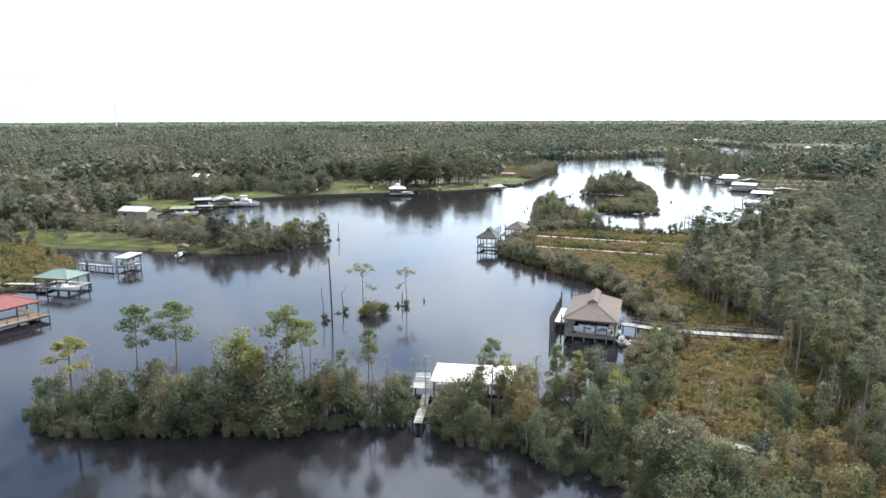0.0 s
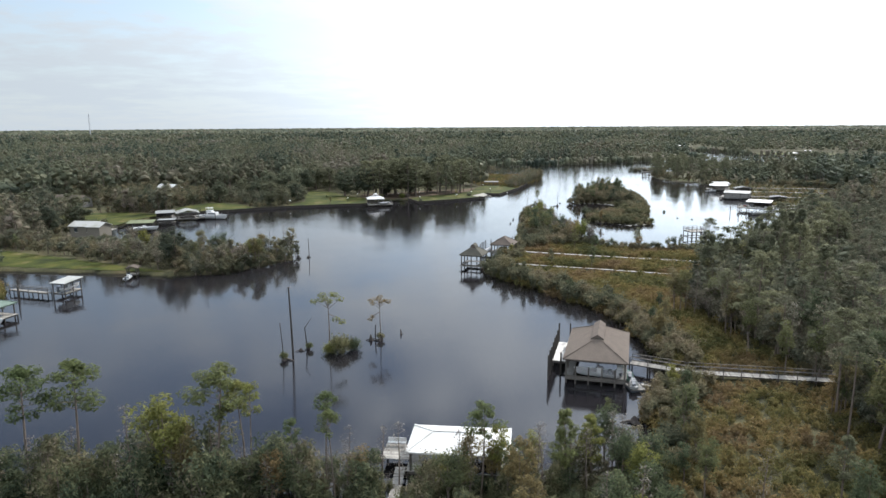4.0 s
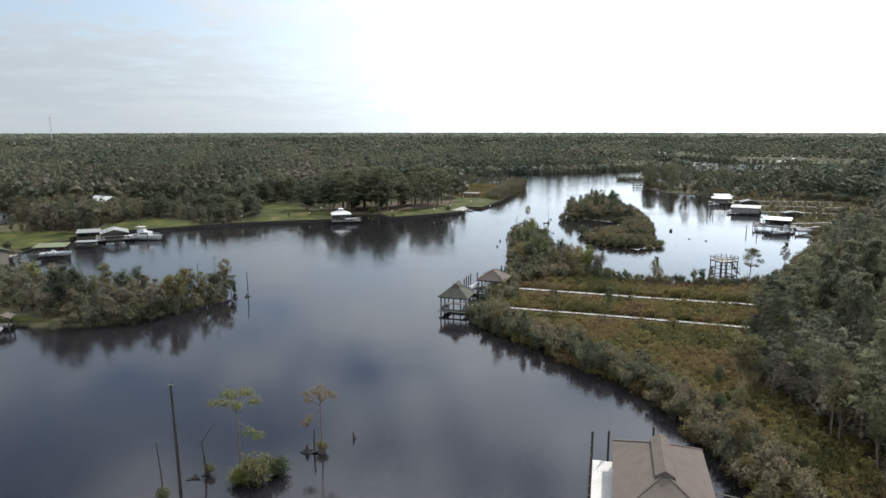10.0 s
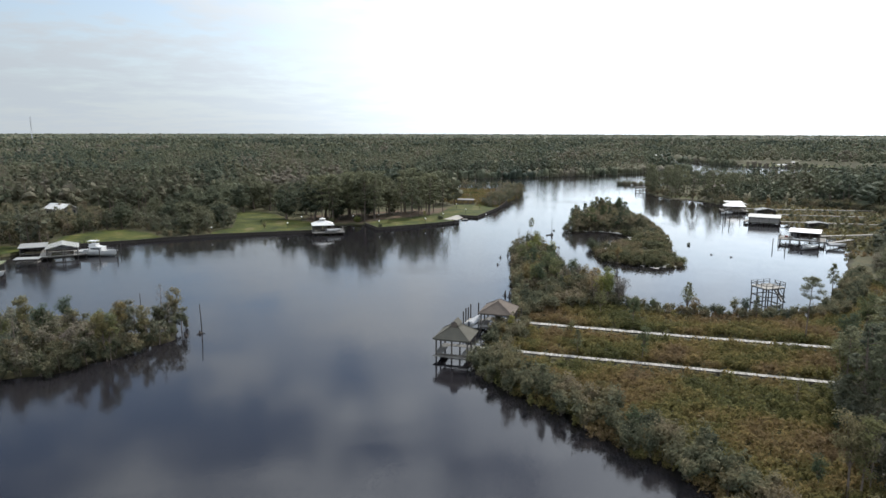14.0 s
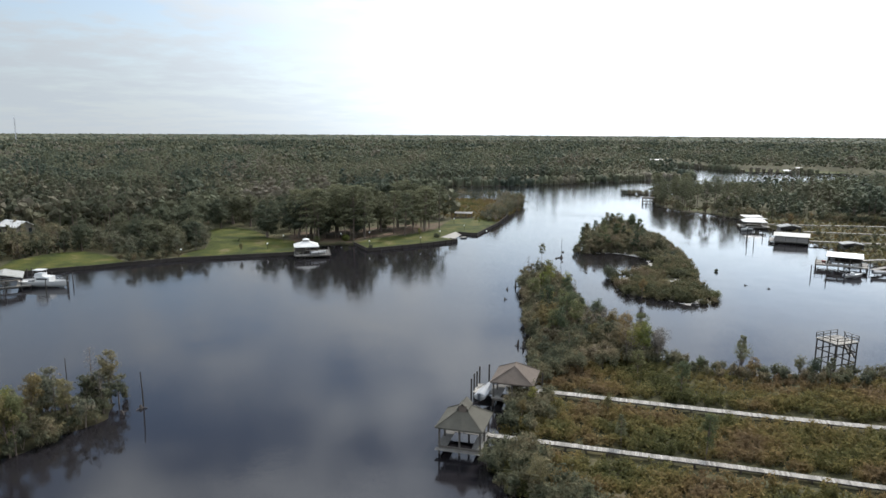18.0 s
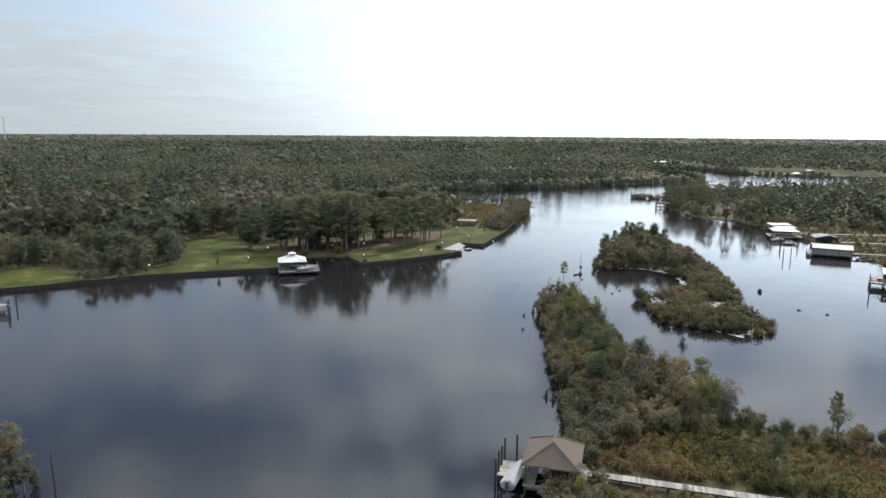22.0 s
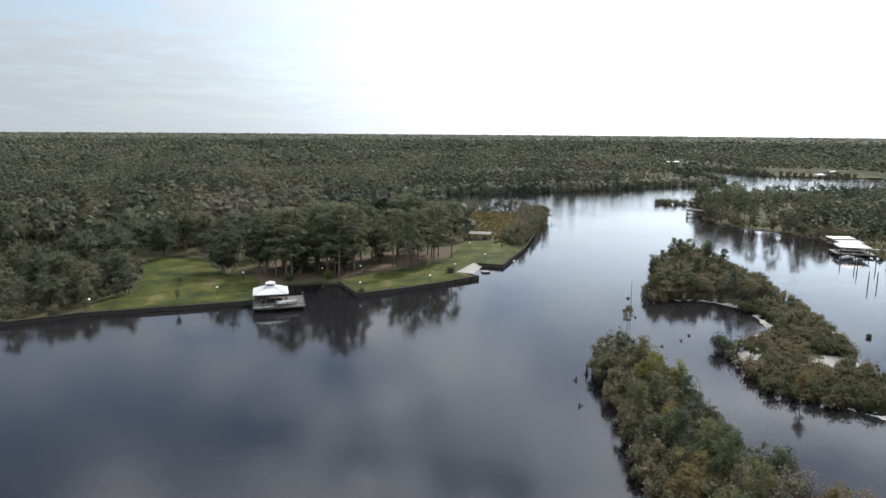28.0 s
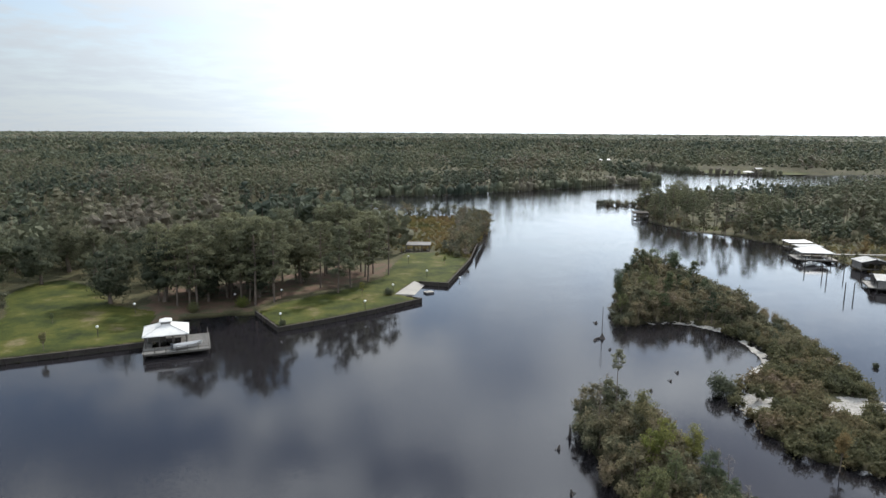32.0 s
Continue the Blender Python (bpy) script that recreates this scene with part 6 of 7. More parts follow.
# the large brown-roofed boathouse
# darker planks on this deck stand in for the shade under the roof
BB = pavilion(25.4, 108.6, -17.5, 8.7, 14.2, 3.55, 2.1, SHINGLE_BROWN, "large brown-shingled boathouse on piles with a slip inside", 1.15, style="none", cols=(2, 6), group="", deck_mat=GREY_DECK)
part("roof", ([(-4.35, -7.1, 3.55), (4.35, -7.1, 3.55), (4.35, 7.1, 3.55), (-4.35, 7.1, 3.55), (0, -2.6, 5.55), (0, 3.4, 5.55)] + [(-4.35, -7.1, 3.39), (4.35, -7.1, 3.39), (4.35, 7.1, 3.39), (-4.35, 7.1, 3.39)],
              [(0, 1, 4), (1, 2, 5, 4), (3, 0, 4, 5), (1, 0, 6, 7), (2, 1, 7, 8), (0, 3, 9, 6), (6, 9, 8, 7), (2, 8, 9, 3), (2, 3, 5)]), SHINGLE_BROWN, BB)
for cx, cy, ry in ((-4.35, -7.1, -2.6), (4.35, -7.1, -2.6), (-4.35, 7.1, 3.4), (4.35, 7.1, 3.4)):
    part("ridge_cap", beam((cx, cy, 3.58), (0, ry, 5.58), 0.22, 0.05), SHINGLE_BROWN, BB)
part("ridge_vent", ([(x, y, z) for y in (-3.0, 4.6) for x, z in ((-0.85, 5.16), (-0.85, 5.44), (0, 5.98), (0.85, 5.44), (0.85, 5.16))], [(0, 1, 2, 3, 4), (9, 8, 7, 6, 5), (1, 6, 7, 2), (2, 7, 8, 3), (0, 5, 6, 1), (3, 8, 9, 4)]), SHINGLE_BROWN, BB, "raised ridge running to the back")
part("vent", box(-0.6, -3.06, 5.02, 0.6, -2.9, 5.5), SHINGLE_OLIVE, BB, "dark louvred gable vent")
part("side_deck", boards(-6.3, -1.6, -4.1, 7.0, 1.2), BLEACHED, BB, "bright sun-bleached platform beside the slip")
part("side_deck_frame", many([beam((-6.2, -1.6, 1.0), (-6.2, 7, 1.0), 0.12, 0.3), beam((-6.2, -1.6, 1.0), (-4.1, -1.6, 1.0), 0.12, 0.3), beam((-6.2, 7, 1.0), (-4.1, 7, 1.0), 0.12, 0.3)]), POST, BB)
for k in range(8):
    part("mooring_post", post(-6.35, -6.4 + k * 1.95, -1.4, 3.6 + (0.5 if k == 7 else 0.0) + 0.1 * math.sin(k * 2.1), 0.13), PILE, BB)
part("mooring_post", post(-4.9, -4.0, -1.4, 3.3, 0.12), PILE, BB)
part("mooring_post", post(-4.7, 8.2, -1.4, 4.0, 0.12), PILE, BB)
part("mooring_post", post(-0.2, 9.0, -1.4, 4.6, 0.12), PILE, BB)
for k in range(4):
    part("lift_post", post(-2.6 + k * 1.75, -6.9, -1.4, 2.5, 0.12), POST, BB)
part("front_beam", beam((-3.9, -6.9, 0.75), (3.9, -6.9, 0.75), 0.2, 0.28), POST, BB, "pale timber across the slip mouth")
part("fish_table", many([box(2.7, -6.4, 1.95, 3.7, -5.2, 2.05), box(2.75, -6.3, 1.15, 2.9, -6.15, 1.95), box(3.5, -5.4, 1.15, 3.65, -5.25, 1.95)]), HULL_WHITE, BB, "white cleaning table at the corner")
part("locker", box(2.8, -4.4, 1.15, 3.6, -3.2, 2.1), HULL_WHITE, BB, "white dock locker")
boat(24.3, 103.6, 0.65, 160, 5.6, "white centre-console boat hanging on the lift", "open")
FLOAT = thing("floating_dock", 28.3, 101.9, 0, 4, "low grey floating dock holding two water scooters", "dock")
part("decking", boards(-0.95, -2.7, 0.95, 2.7, 0.42), GREY_DECK, FLOAT)
part("float_tank", box(-0.88, -2.6, 0.05, 0.88, 2.6, 0.36), HULL_DARK, FLOAT)
for k, (dx, dy, mat) in enumerate(((28.5, 103.3, TEAL), (28.2, 100.6, HULL_WHITE))):
    ski = thing("water_scooter", dx, dy, 0.42, 76, "%s water scooter parked on a floating dock" % ("grey-green" if k == 0 else "white and grey"), "water scooter", "water scooters")
    part("hull", hull(2.9, 1.1, 0.45), mat, ski, smooth=True)
    part("cowl", many([box(-0.1, -0.3, 0.4, 0.9, 0.3, 0.75)]), CANVAS, ski)
    part("seat", box(-1.1, -0.22, 0.4, -0.1, 0.22, 0.72), HULL_DARK, ski)
    part("handlebar", beam((0.1, -0.38, 0.95), (0.1, 0.38, 0.95), 0.05, 0.05), HULL_DARK, ski)
boardwalk([(29.4, 101.0), (33.4, 99.6)], 0.7, 0.5, "low narrow plank from the floating dock to the bank", rails=False)
for x, y, h, mat in ((32.7, 98.6, 4.6, LIME_GREEN), (33.9, 97.2, 4.0, BANK_GREEN), (35.6, 98.0, 3.4, BANK_GREEN), (31.6, 95.6, 3.6, BANK_GREEN)):
    tree("cypress", x, y, h, mat, "bushy young cypress beside the railed boardwalk", "trees in the marsh")
boardwalk([(30.0, 107.6), (36.5, 103.6), (66, 97)], 1.7, 1.25, "long railed grey boardwalk from the brown boathouse into the wood")

# the two docks at the marsh point
G1 = pavilion(12.7, 179.7, -20.5, 5.9, 6.0, 3.5, 2.0, SHINGLE_OLIVE, "small olive-roofed dock pavilion standing on tall piles", 1.1, ridge=0.9, cols=(3, 3), rail_sides="", group="", lift=True, front_beam=True, deck_mat=GREY_DECK)
part("gablet", gable_roof(1.5, 2.4, 5.3, 0.75, 0.08), SHINGLE_OLIVE, G1, "little gabled vent on the peak")
part("vent", box(-0.5, -1.14, 4.95, 0.5, -1.04, 5.75), SHINGLE_BROWN, G1, "dark louvred vent")
part("front_step", boards(-2.9, -3.3, 2.9, -2.5, 0.75), GREY_DECK, G1)
G2 = pavilion(21.9, 194.0, -21, 6.2, 6.6, 3.5, 1.8, SHINGLE_BROWN, "brown-roofed boathouse at the end of a boardwalk", 1.15, ridge=1.6, cols=(3, 3), rail_sides="b", group="", deck=(0, 0.8, 0.6, 0.4), deck_mat=GREY_DECK)
part("swim_platform", boards(-6.0, -1.6, -2.9, 2.0, 0.95), DECK, G2)
for k in range(4):
    part("mooring_post", post(-6.0 + 0.05 * k, -2.4 + k * 1.6, -1.4, 3.3 + 0.2 * (k % 2), 0.12), PILE, G2)
part("mooring_post", post(-4.6, 3.4, -1.4, 3.6, 0.12), PILE, G2)
part("mooring_post", post(3.6, 2.6, -1.4, 3.4, 0.12), PILE, G2)
boat(17.3, 193.0, 1.15, 62, 4.8, "small boat under a pale cover beside the dock", "covered")
boat(24.6, 190.6, 0.1, 160, 4.2, "white skiff moored under the boardwalk", "open")
boardwalk([(24.6, 194.2), (54, 182.6), (84, 172)], 1.25, 1.2, "long bleached plank boardwalk over the marsh", rails=False)
boardwalk([(15.6, 180.4), (43, 169.8), (74, 157)], 1.01, 1.15, "narrow weathered plank boardwalk over the marsh", rails=False)

# the white-roofed dock behind the spit
WD = pavilion(3.9, 80.4, -8, 10.4, 6.2, 3.25, 0.9, WHITE_METAL, "white-roofed covered dock behind the wooded spit", 1.1, axis="x", ridge=5.5, cols=(4, 2), group="", deck=(0.2, 1.0, 0.2, 0.3), lift=False)
part("side_deck", boards(-8.2, -0.6, -5.0, 2.6, 1.15), DECK, WD, "pale side platform")
part("bench", many([box(-8.0, 2.0, 1.5, -6.0, 2.4, 1.6), box(-7.9, 2.05, 1.15, -7.8, 2.35, 1.5), box(-6.2, 2.05, 1.15, -6.1, 2.35, 1.5), box(-8.0, 2.4, 1.5, -6.0, 2.46, 2.0)]), HULL_WHITE, WD, "white bench on the platform")
for px, py in ((-8.1, -0.5), (-8.1, 2.5), (-5.2, -0.5)):
    part("pile", post(px, py, -1.4, 1.1, 0.12, 6), PILE, WD)
part("landing", boards(5.0, -3.2, 8.0, -1.4, 1.05), DECK, WD)
boardwalk([(-3.0, 71.2), (-2.6, 74.5), (-2.2, 79.4)], 1.0, 0.95, "narrow plank gangway through the spit to the dock", rails=False)
boardwalk([(22.5, 70.2), (33, 64.2)], 1.0, 1.0, "short bleached plank walk half hidden in the marsh", rails=False)

# covered docks across the river
pavilion(-78.3, 115.2, -30, 8.4, 8.2, 3.1, 1.5, RED_METAL, "red metal-roofed dock pavilion with timber deck", 1.0, ridge=0.6, cols=(3, 3), group="covered docks", deck=(0, 3.2, 1.5, 0), rail_sides="r", deck_mat=BROWN_DECK)
pavilion(-80.5, 137.2, -14, 8.8, 6.6, 3.1, 1.3, GREEN_METAL, "green metal-roofed covered dock with a boat lift", 1.0, axis="x", ridge=2.0, cols=(4, 2), group="covered docks", deck=(0, 0.6, 0.2, 0))
boat(-77.6, 133.2, 0.7, -14, 6.0, "white motorboat on the lift beside the green-roofed dock")
boardwalk([(-106, 139.6), (-85, 137.5)], 1.3, 1.0, "white-topped plank walk to the green-roofed dock", rails=False)
boardwalk([(-104, 121.5), (-82, 117.5)], 1.3, 1.0, "plank walk to the red-roofed dock", rails=False)
pavilion(-75.2, 156.3, -15, 3.8, 5.4, 3.2, 0.35, FADED_METAL, "flat pale-roofed boat lift standing in the river", 1.0, style="shed", cols=(2, 3), group="covered docks")
boat(-74.6, 155.6, 1.35, 75, 5.0, "white boat raised under a flat pale roof")
boardwalk([(-88, 158.2), (-78, 154.6)], 1.1, 1.0, "open-railed dock walk to the pale-roofed lift", rails=True)
piling(-82, 150.5, 3.4)
piling(-86.5, 158, 3.0)
pavilion(-68.8, 173.4, 8, 3.0, 2.8, 2.3, 0.5, SHINGLE_BROWN, "small grey open boat shelter at the bank", 0.8, style="gable", cols=(2, 2), group="covered docks", lift=False)
boat(-68.6, 170.6, 0.05, 95, 4.0, "small dark-trimmed skiff below the boat shelter")

# docks in the cove
pavilion(-96.5, 246, 9, 8.5, 5.6, 2.9, 0.4, MOSSY, "long open boat shed with a faded flat roof", 0.9, style="shed", cols=(5, 2), group="cove docks", walls="b", lift=False)
boat(-93, 240.2, 0.9, 14, 7.0, "white motorboat on a cradle beside the boat shed")
pavilion(-90, 272.2, 24, 8.4, 8.6, 2.9, 1.1, FADED_METAL, "pale gable-roofed cove dock", 1.0, style="gable", cols=(3, 3), group="cove docks", deck=(1.5, 2.0, 0.8, 0))
pavilion(-99.5, 275.5, 20, 7.0, 7.0, 2.6, 0.3, GREY_METAL, "low dark covered dock in the cove", 0.9, style="shed", cols=(3, 3), group="cove docks", walls="lb")
pavilion(-93, 259.5, 10, 6.0, 3.2, 1.9, 0.1, GREY_METAL, "low white-topped landing in the cove", 0.9, style="shed", cols=(3, 2), group="cove docks", lift=False)
boat(-81.0, 272.6, 0.0, -8, 10.5, "white sport cruiser with a flybridge moored at the cove dock", "cruiser")
for k in range(9):
    piling(-90 + k * 1.9, 283 - k * 1.4, 2.6 + 0.5 * math.sin(k * 1.7))
for x, y in ((-78, 267.5), (-74.6, 270.8), (-75.5, 276), (-84, 279.5), (-86, 265)):
    piling(x, y, 2.8)

# the boathouse at the lawn
FB = pavilion(-21.2, 312.6, 9, 7.6, 7.0, 3.1, 1.5, WHITE_METAL, "white hip-roofed boathouse with a cupola beside the lawn", 0.95, ridge=0.8, cols=(4, 3), group="", deck=(0.2, 3.6, 3.4, 0), rail_sides="fr", deck_mat=GREY_DECK)
part("cupola", many([box(-0.8, -0.8, 4.3, 0.8, 0.8, 4.85)]), SIDING_GREY, FB, "square louvred cupola")
part("cupola_roof", hip_roof(2.1, 2.1, 4.9, 0.5, 0.0, 0.1), WHITE_METAL, FB)
part("storeroom", box(-3.1, 0.4, 0.95, -0.2, 3.0, 2.9), SIDING_BUFF, FB, "small enclosed room under the roof")
boat(-17.2, 308.2, 0.95, 20, 4.4, "small boat under a white cover on the boathouse deck", "covered")

# docks of the right bank
pavilion(154.9, 363, -22, 9.2, 7.6, 2.9, 1.4, WHITE_METAL, "white hip-roofed double boathouse with dark slips", 1.0, axis="x", ridge=3.0, cols=(4, 3), group="right-bank docks", deck=(1.5, 1.0, 1.5, 0))
pavilion(147.2, 325, 57, 8.2, 11.4, 2.9, 0.9, FADED_METAL, "enclosed dark grey boathouse under a faded pale roof", 1.0, style="gable", cols=(3, 4), group="right-bank docks", walls="lrf", wall_mat=SIDING_GREY, lift=False, deck=(0.3, 0.3, 0, 1.8))
RB3 = pavilion(135.4, 281, -36, 9.2, 6.2, 3.7, 0.5, WHITE_METAL, "flat white-roofed dock crowded with boats and gear", 1.5, style="shed", cols=(4, 2), group="right-bank docks", deck=(3.0, 1.5, 2.4, 0.5), rail_sides="fl", walls="b", wall_mat=BULKHEAD)
for gx, gy, gw, gh, gm in ((-3.0, 1.2, 1.2, 1.0, CANVAS), (1.2, 1.6, 1.6, 1.3, BULKHEAD), (3.0, -3.6, 0.9, 0.7, HULL_WHITE), (-5.2, -1.0, 1.0, 0.6, RED_METAL)):
    part("gear_box", box(gx - gw / 2, gy - 0.5, 1.5, gx + gw / 2, gy + 0.5, 1.5 + gh), gm, RB3, "stowed dock gear")
pavilion(163.6, 380.4, -10, 8.0, 5.0, 2.7, 0.2, WHITE_METAL, "flat white-roofed boat shelter", 0.9, style="shed", cols=(3, 2), group="right-bank docks")
pavilion(161.2, 372.8, -10, 8.0, 4.6, 2.6, 0.2, GREY_METAL, "flat pale-roofed boat shelter", 0.9, style="shed", cols=(3, 2), group="right-bank docks")
pavilion(160, 347, -16, 8.0, 6.0, 2.8, 0.8, GREY_METAL, "weathered grey boat shed on the marsh edge", 1.0, style="gable", cols=(3, 2), group="right-bank docks", walls="lbr", lift=False)
pavilion(158, 309, -20, 7.0, 5.0, 2.4, 0.5, GREY_METAL, "low weathered shed beside the marsh docks", 0.9, style="gable", cols=(3, 2), group="right-bank docks", walls="lbr", lift=False)
for line, lab in (([(160, 366), (172, 362.5), (214, 353)], "long pale boardwalk across the marsh"), ([(164, 344), (194, 333)], "pale boardwalk to a marsh shed"), ([(152, 322), (184, 311)], "pale boardwalk behind the enclosed boathouse"),
                  ([(140, 286), (162, 288), (186, 293)], "boardwalk with rails to the crowded dock"), ([(138, 273), (150, 279)], "short plank walk at the crowded dock")):
    boardwalk(line, 1.6, 1.25, lab, rails=False, pile_step=4.0)
boat(147.5, 355.5, 0.0, 200, 5.6, "open white boat moored off the white boathouse")
boat(129, 268.5, 0.2, 10, 5.4, "pale boat tied in front of the crowded dock")
boat(138.5, 270, 0.6, -15, 4.6, "small boat on the crowded dock's lift", "covered")
for x, y, h in ((129, 322, 3.4), (131.5, 322, 3.2), (143.5, 352.5, 3.6), (141, 343, 3.0), (138, 338, 3.2), (146, 341, 3.0), (121, 268, 2.6), (120, 273, 2.8), (143, 268, 2.4), (148, 271, 2.4)):
    piling(x, y, h)

# the diving platform in the lagoon
TW = thing("diving_platform", 77.2, 202.4, 0, 14, "tall dark timber platform with railings standing in the lagoon", "platform")
part("decking", boards(-2.4, -2.1, 2.4, 2.1, 5.0), DECK, TW)
for x in (-2.2, -0.75, 0.75, 2.2):
    for y in (-1.9, 1.9):
        part("leg", post(x, y, -1.4, 4.95, 0.12), PILE, TW)
for z in (1.4, 3.2, 4.75):
    for y in (-1.9, 1.9):
        part("brace", beam((-2.2, y, z), (2.2, y, z), 0.09, 0.16), PILE, TW)
    for x in (-2.2, 2.2):
        part("brace", beam((x, -1.9, z), (x, 1.9, z), 0.09, 0.16), PILE, TW)
for a, b in (((-2.3, -2), (2.3, -2)), ((-2.3, 2), (2.3, 2)), ((-2.3, -2), (-2.3, 2)), ((2.3, -2), (2.3, 0.6))):
    railing(TW, a, b, 5.0, 0.95, 1.4, POST)
for s in (0.0, 0.9):
    part("stair_string", beam((2.4, 0.9 + s, 4.95), (5.6, 0.9 + s, 0.9), 0.08, 0.25), PILE, TW)
for k in range(14):
    part("tread", box(2.5 + k * 0.225, 0.85, 4.75 - k * 0.285, 2.76 + k * 0.225, 1.85, 4.8 - k * 0.285), DECK, TW)
part("stair_rail", beam((2.4, 0.9, 5.95), (5.6, 0.9, 1.9), 0.07, 0.09), POST, TW)

# ---- bulkheads round the lawns ----
def bulkhead(line, top, label):
    ob = thing("bulkhead", *line[0], 0, 0, label, "bulkhead", "bulkheads")
    ob["kind"] = "structure"
    ox, oy = line[0]
    for (ax, ay), (bx, by) in zip(line, line[1:]):
        a, b = Vector((ax - ox, ay - oy, 0)), Vector((bx - ox, by - oy, 0))
        part("wall", beam(a + Vector((0, 0, top / 2 - 0.6)), b + Vector((0, 0, top / 2 - 0.6)), 0.16, top + 1.1), BULKHEAD, ob)
        part("cap", beam(a + Vector((0, 0, top)), b + Vector((0, 0, top)), 0.34, 0.08), BULKHEAD, ob)
        n = max(1, round((b - a).length / 2.4))
        out = Vector((b.y - a.y, a.x - b.x, 0)).normalized()
        for i in range(n + 1):
            p = a.lerp(b, i / n) + out * 0.16
            part("pile", post(p.x, p.y, -1.2, top + 0.1, 0.11, 6), BULKHEAD, ob)
    return ob


bulkhead([(-100, 282.5), (-91, 289.3), (-78, 294.8), (-59, 304.8), (-39, 309.3), (-25, 312.8)], 0.95, "dark timber bulkhead along the lawn")
bulkhead([(-7, 330.6), (-2, 317.8), (7, 321.8), (18, 327.8), (28.9, 334.9), (26.6, 337.6)], 0.95, "dark timber bulkhead round the lawn point")
bulkhead([(31.6, 352.0), (38, 348.8), (51, 377.8), (60, 404)], 0.95, "dark timber bulkhead beyond the boat ramp")
for k in range(12):
    piling(52.5 + k * 0.95, 377 + k * 2.6, 1.6 + 0.3 * math.sin(k * 2.3), "short dark pile along the bulkhead", "bulkhead piles")
RAMP = thing("boat_ramp", 28, 345, 0, 0, "pale concrete boat ramp sloping into the river", "boat ramp")
part("slab", ([(-4.4, -5.2, 0.98), (1.2, -2.6, -0.10), (5.0, 6.4, -0.10), (2.2, 7.4, 0.98), (-4.4, -5.2, 0.6), (1.2, -2.6, -0.6), (5.0, 6.4, -0.6), (2.2, 7.4, 0.6)],
              [(0, 1, 2, 3), (7, 6, 5, 4), (1, 0, 4, 5), (2, 1, 5, 6), (3, 2, 6, 7), (0, 3, 7, 4)]), CONCRETE, RAMP)
FL2 = thing("swim_float", 32.2, 343.2, 0, 20, "small grey swimming float off the boat ramp", "float")
part("decking", boards(-1.1, -0.9, 1.1, 0.9, 0.4), DECK, FL2)
part("tank", box(-1.0, -0.8, 0.0, 1.0, 0.8, 0.34), HULL_DARK, FL2)
LAMP = None
for x, y in ((-1.6, 320.6), (15.6, 327.6), (23.4, 341.6), (34, 355.6), (42.6, 355.2), (32, 374), (-34, 317.6), (-31, 332.6), (-2, 341), (-58, 308), (-12, 340)):
    if LAMP is None:
        LAMP = thing("garden_lamp", 0, 0, 0, 0, "short garden lamp post with a white globe", "lamp", "garden lamps")
        part("pole", post(0, 0, -0.3, 1.9, 0.06), PILE, LAMP)
        gv, gf = tube([(0, 0, 1.85), (0, 0, 1.95), (0, 0, 2.1), (0, 0, 2.25), (0, 0, 2.32)], [0.08, 0.2, 0.26, 0.2, 0.05], 10)
        part("globe", ([tuple(p) for p in gv], [tuple(q) for q in gf]), LAMP_GLASS, LAMP, "white glass globe", True)
        z = float(height(np.array([x]), np.array([y]))[0])
        LAMP.matrix_world = pose(x, y, z)
    else:
        copy_thing(LAMP, pose(x, y, float(height(np.array([x]), np.array([y]))[0])))

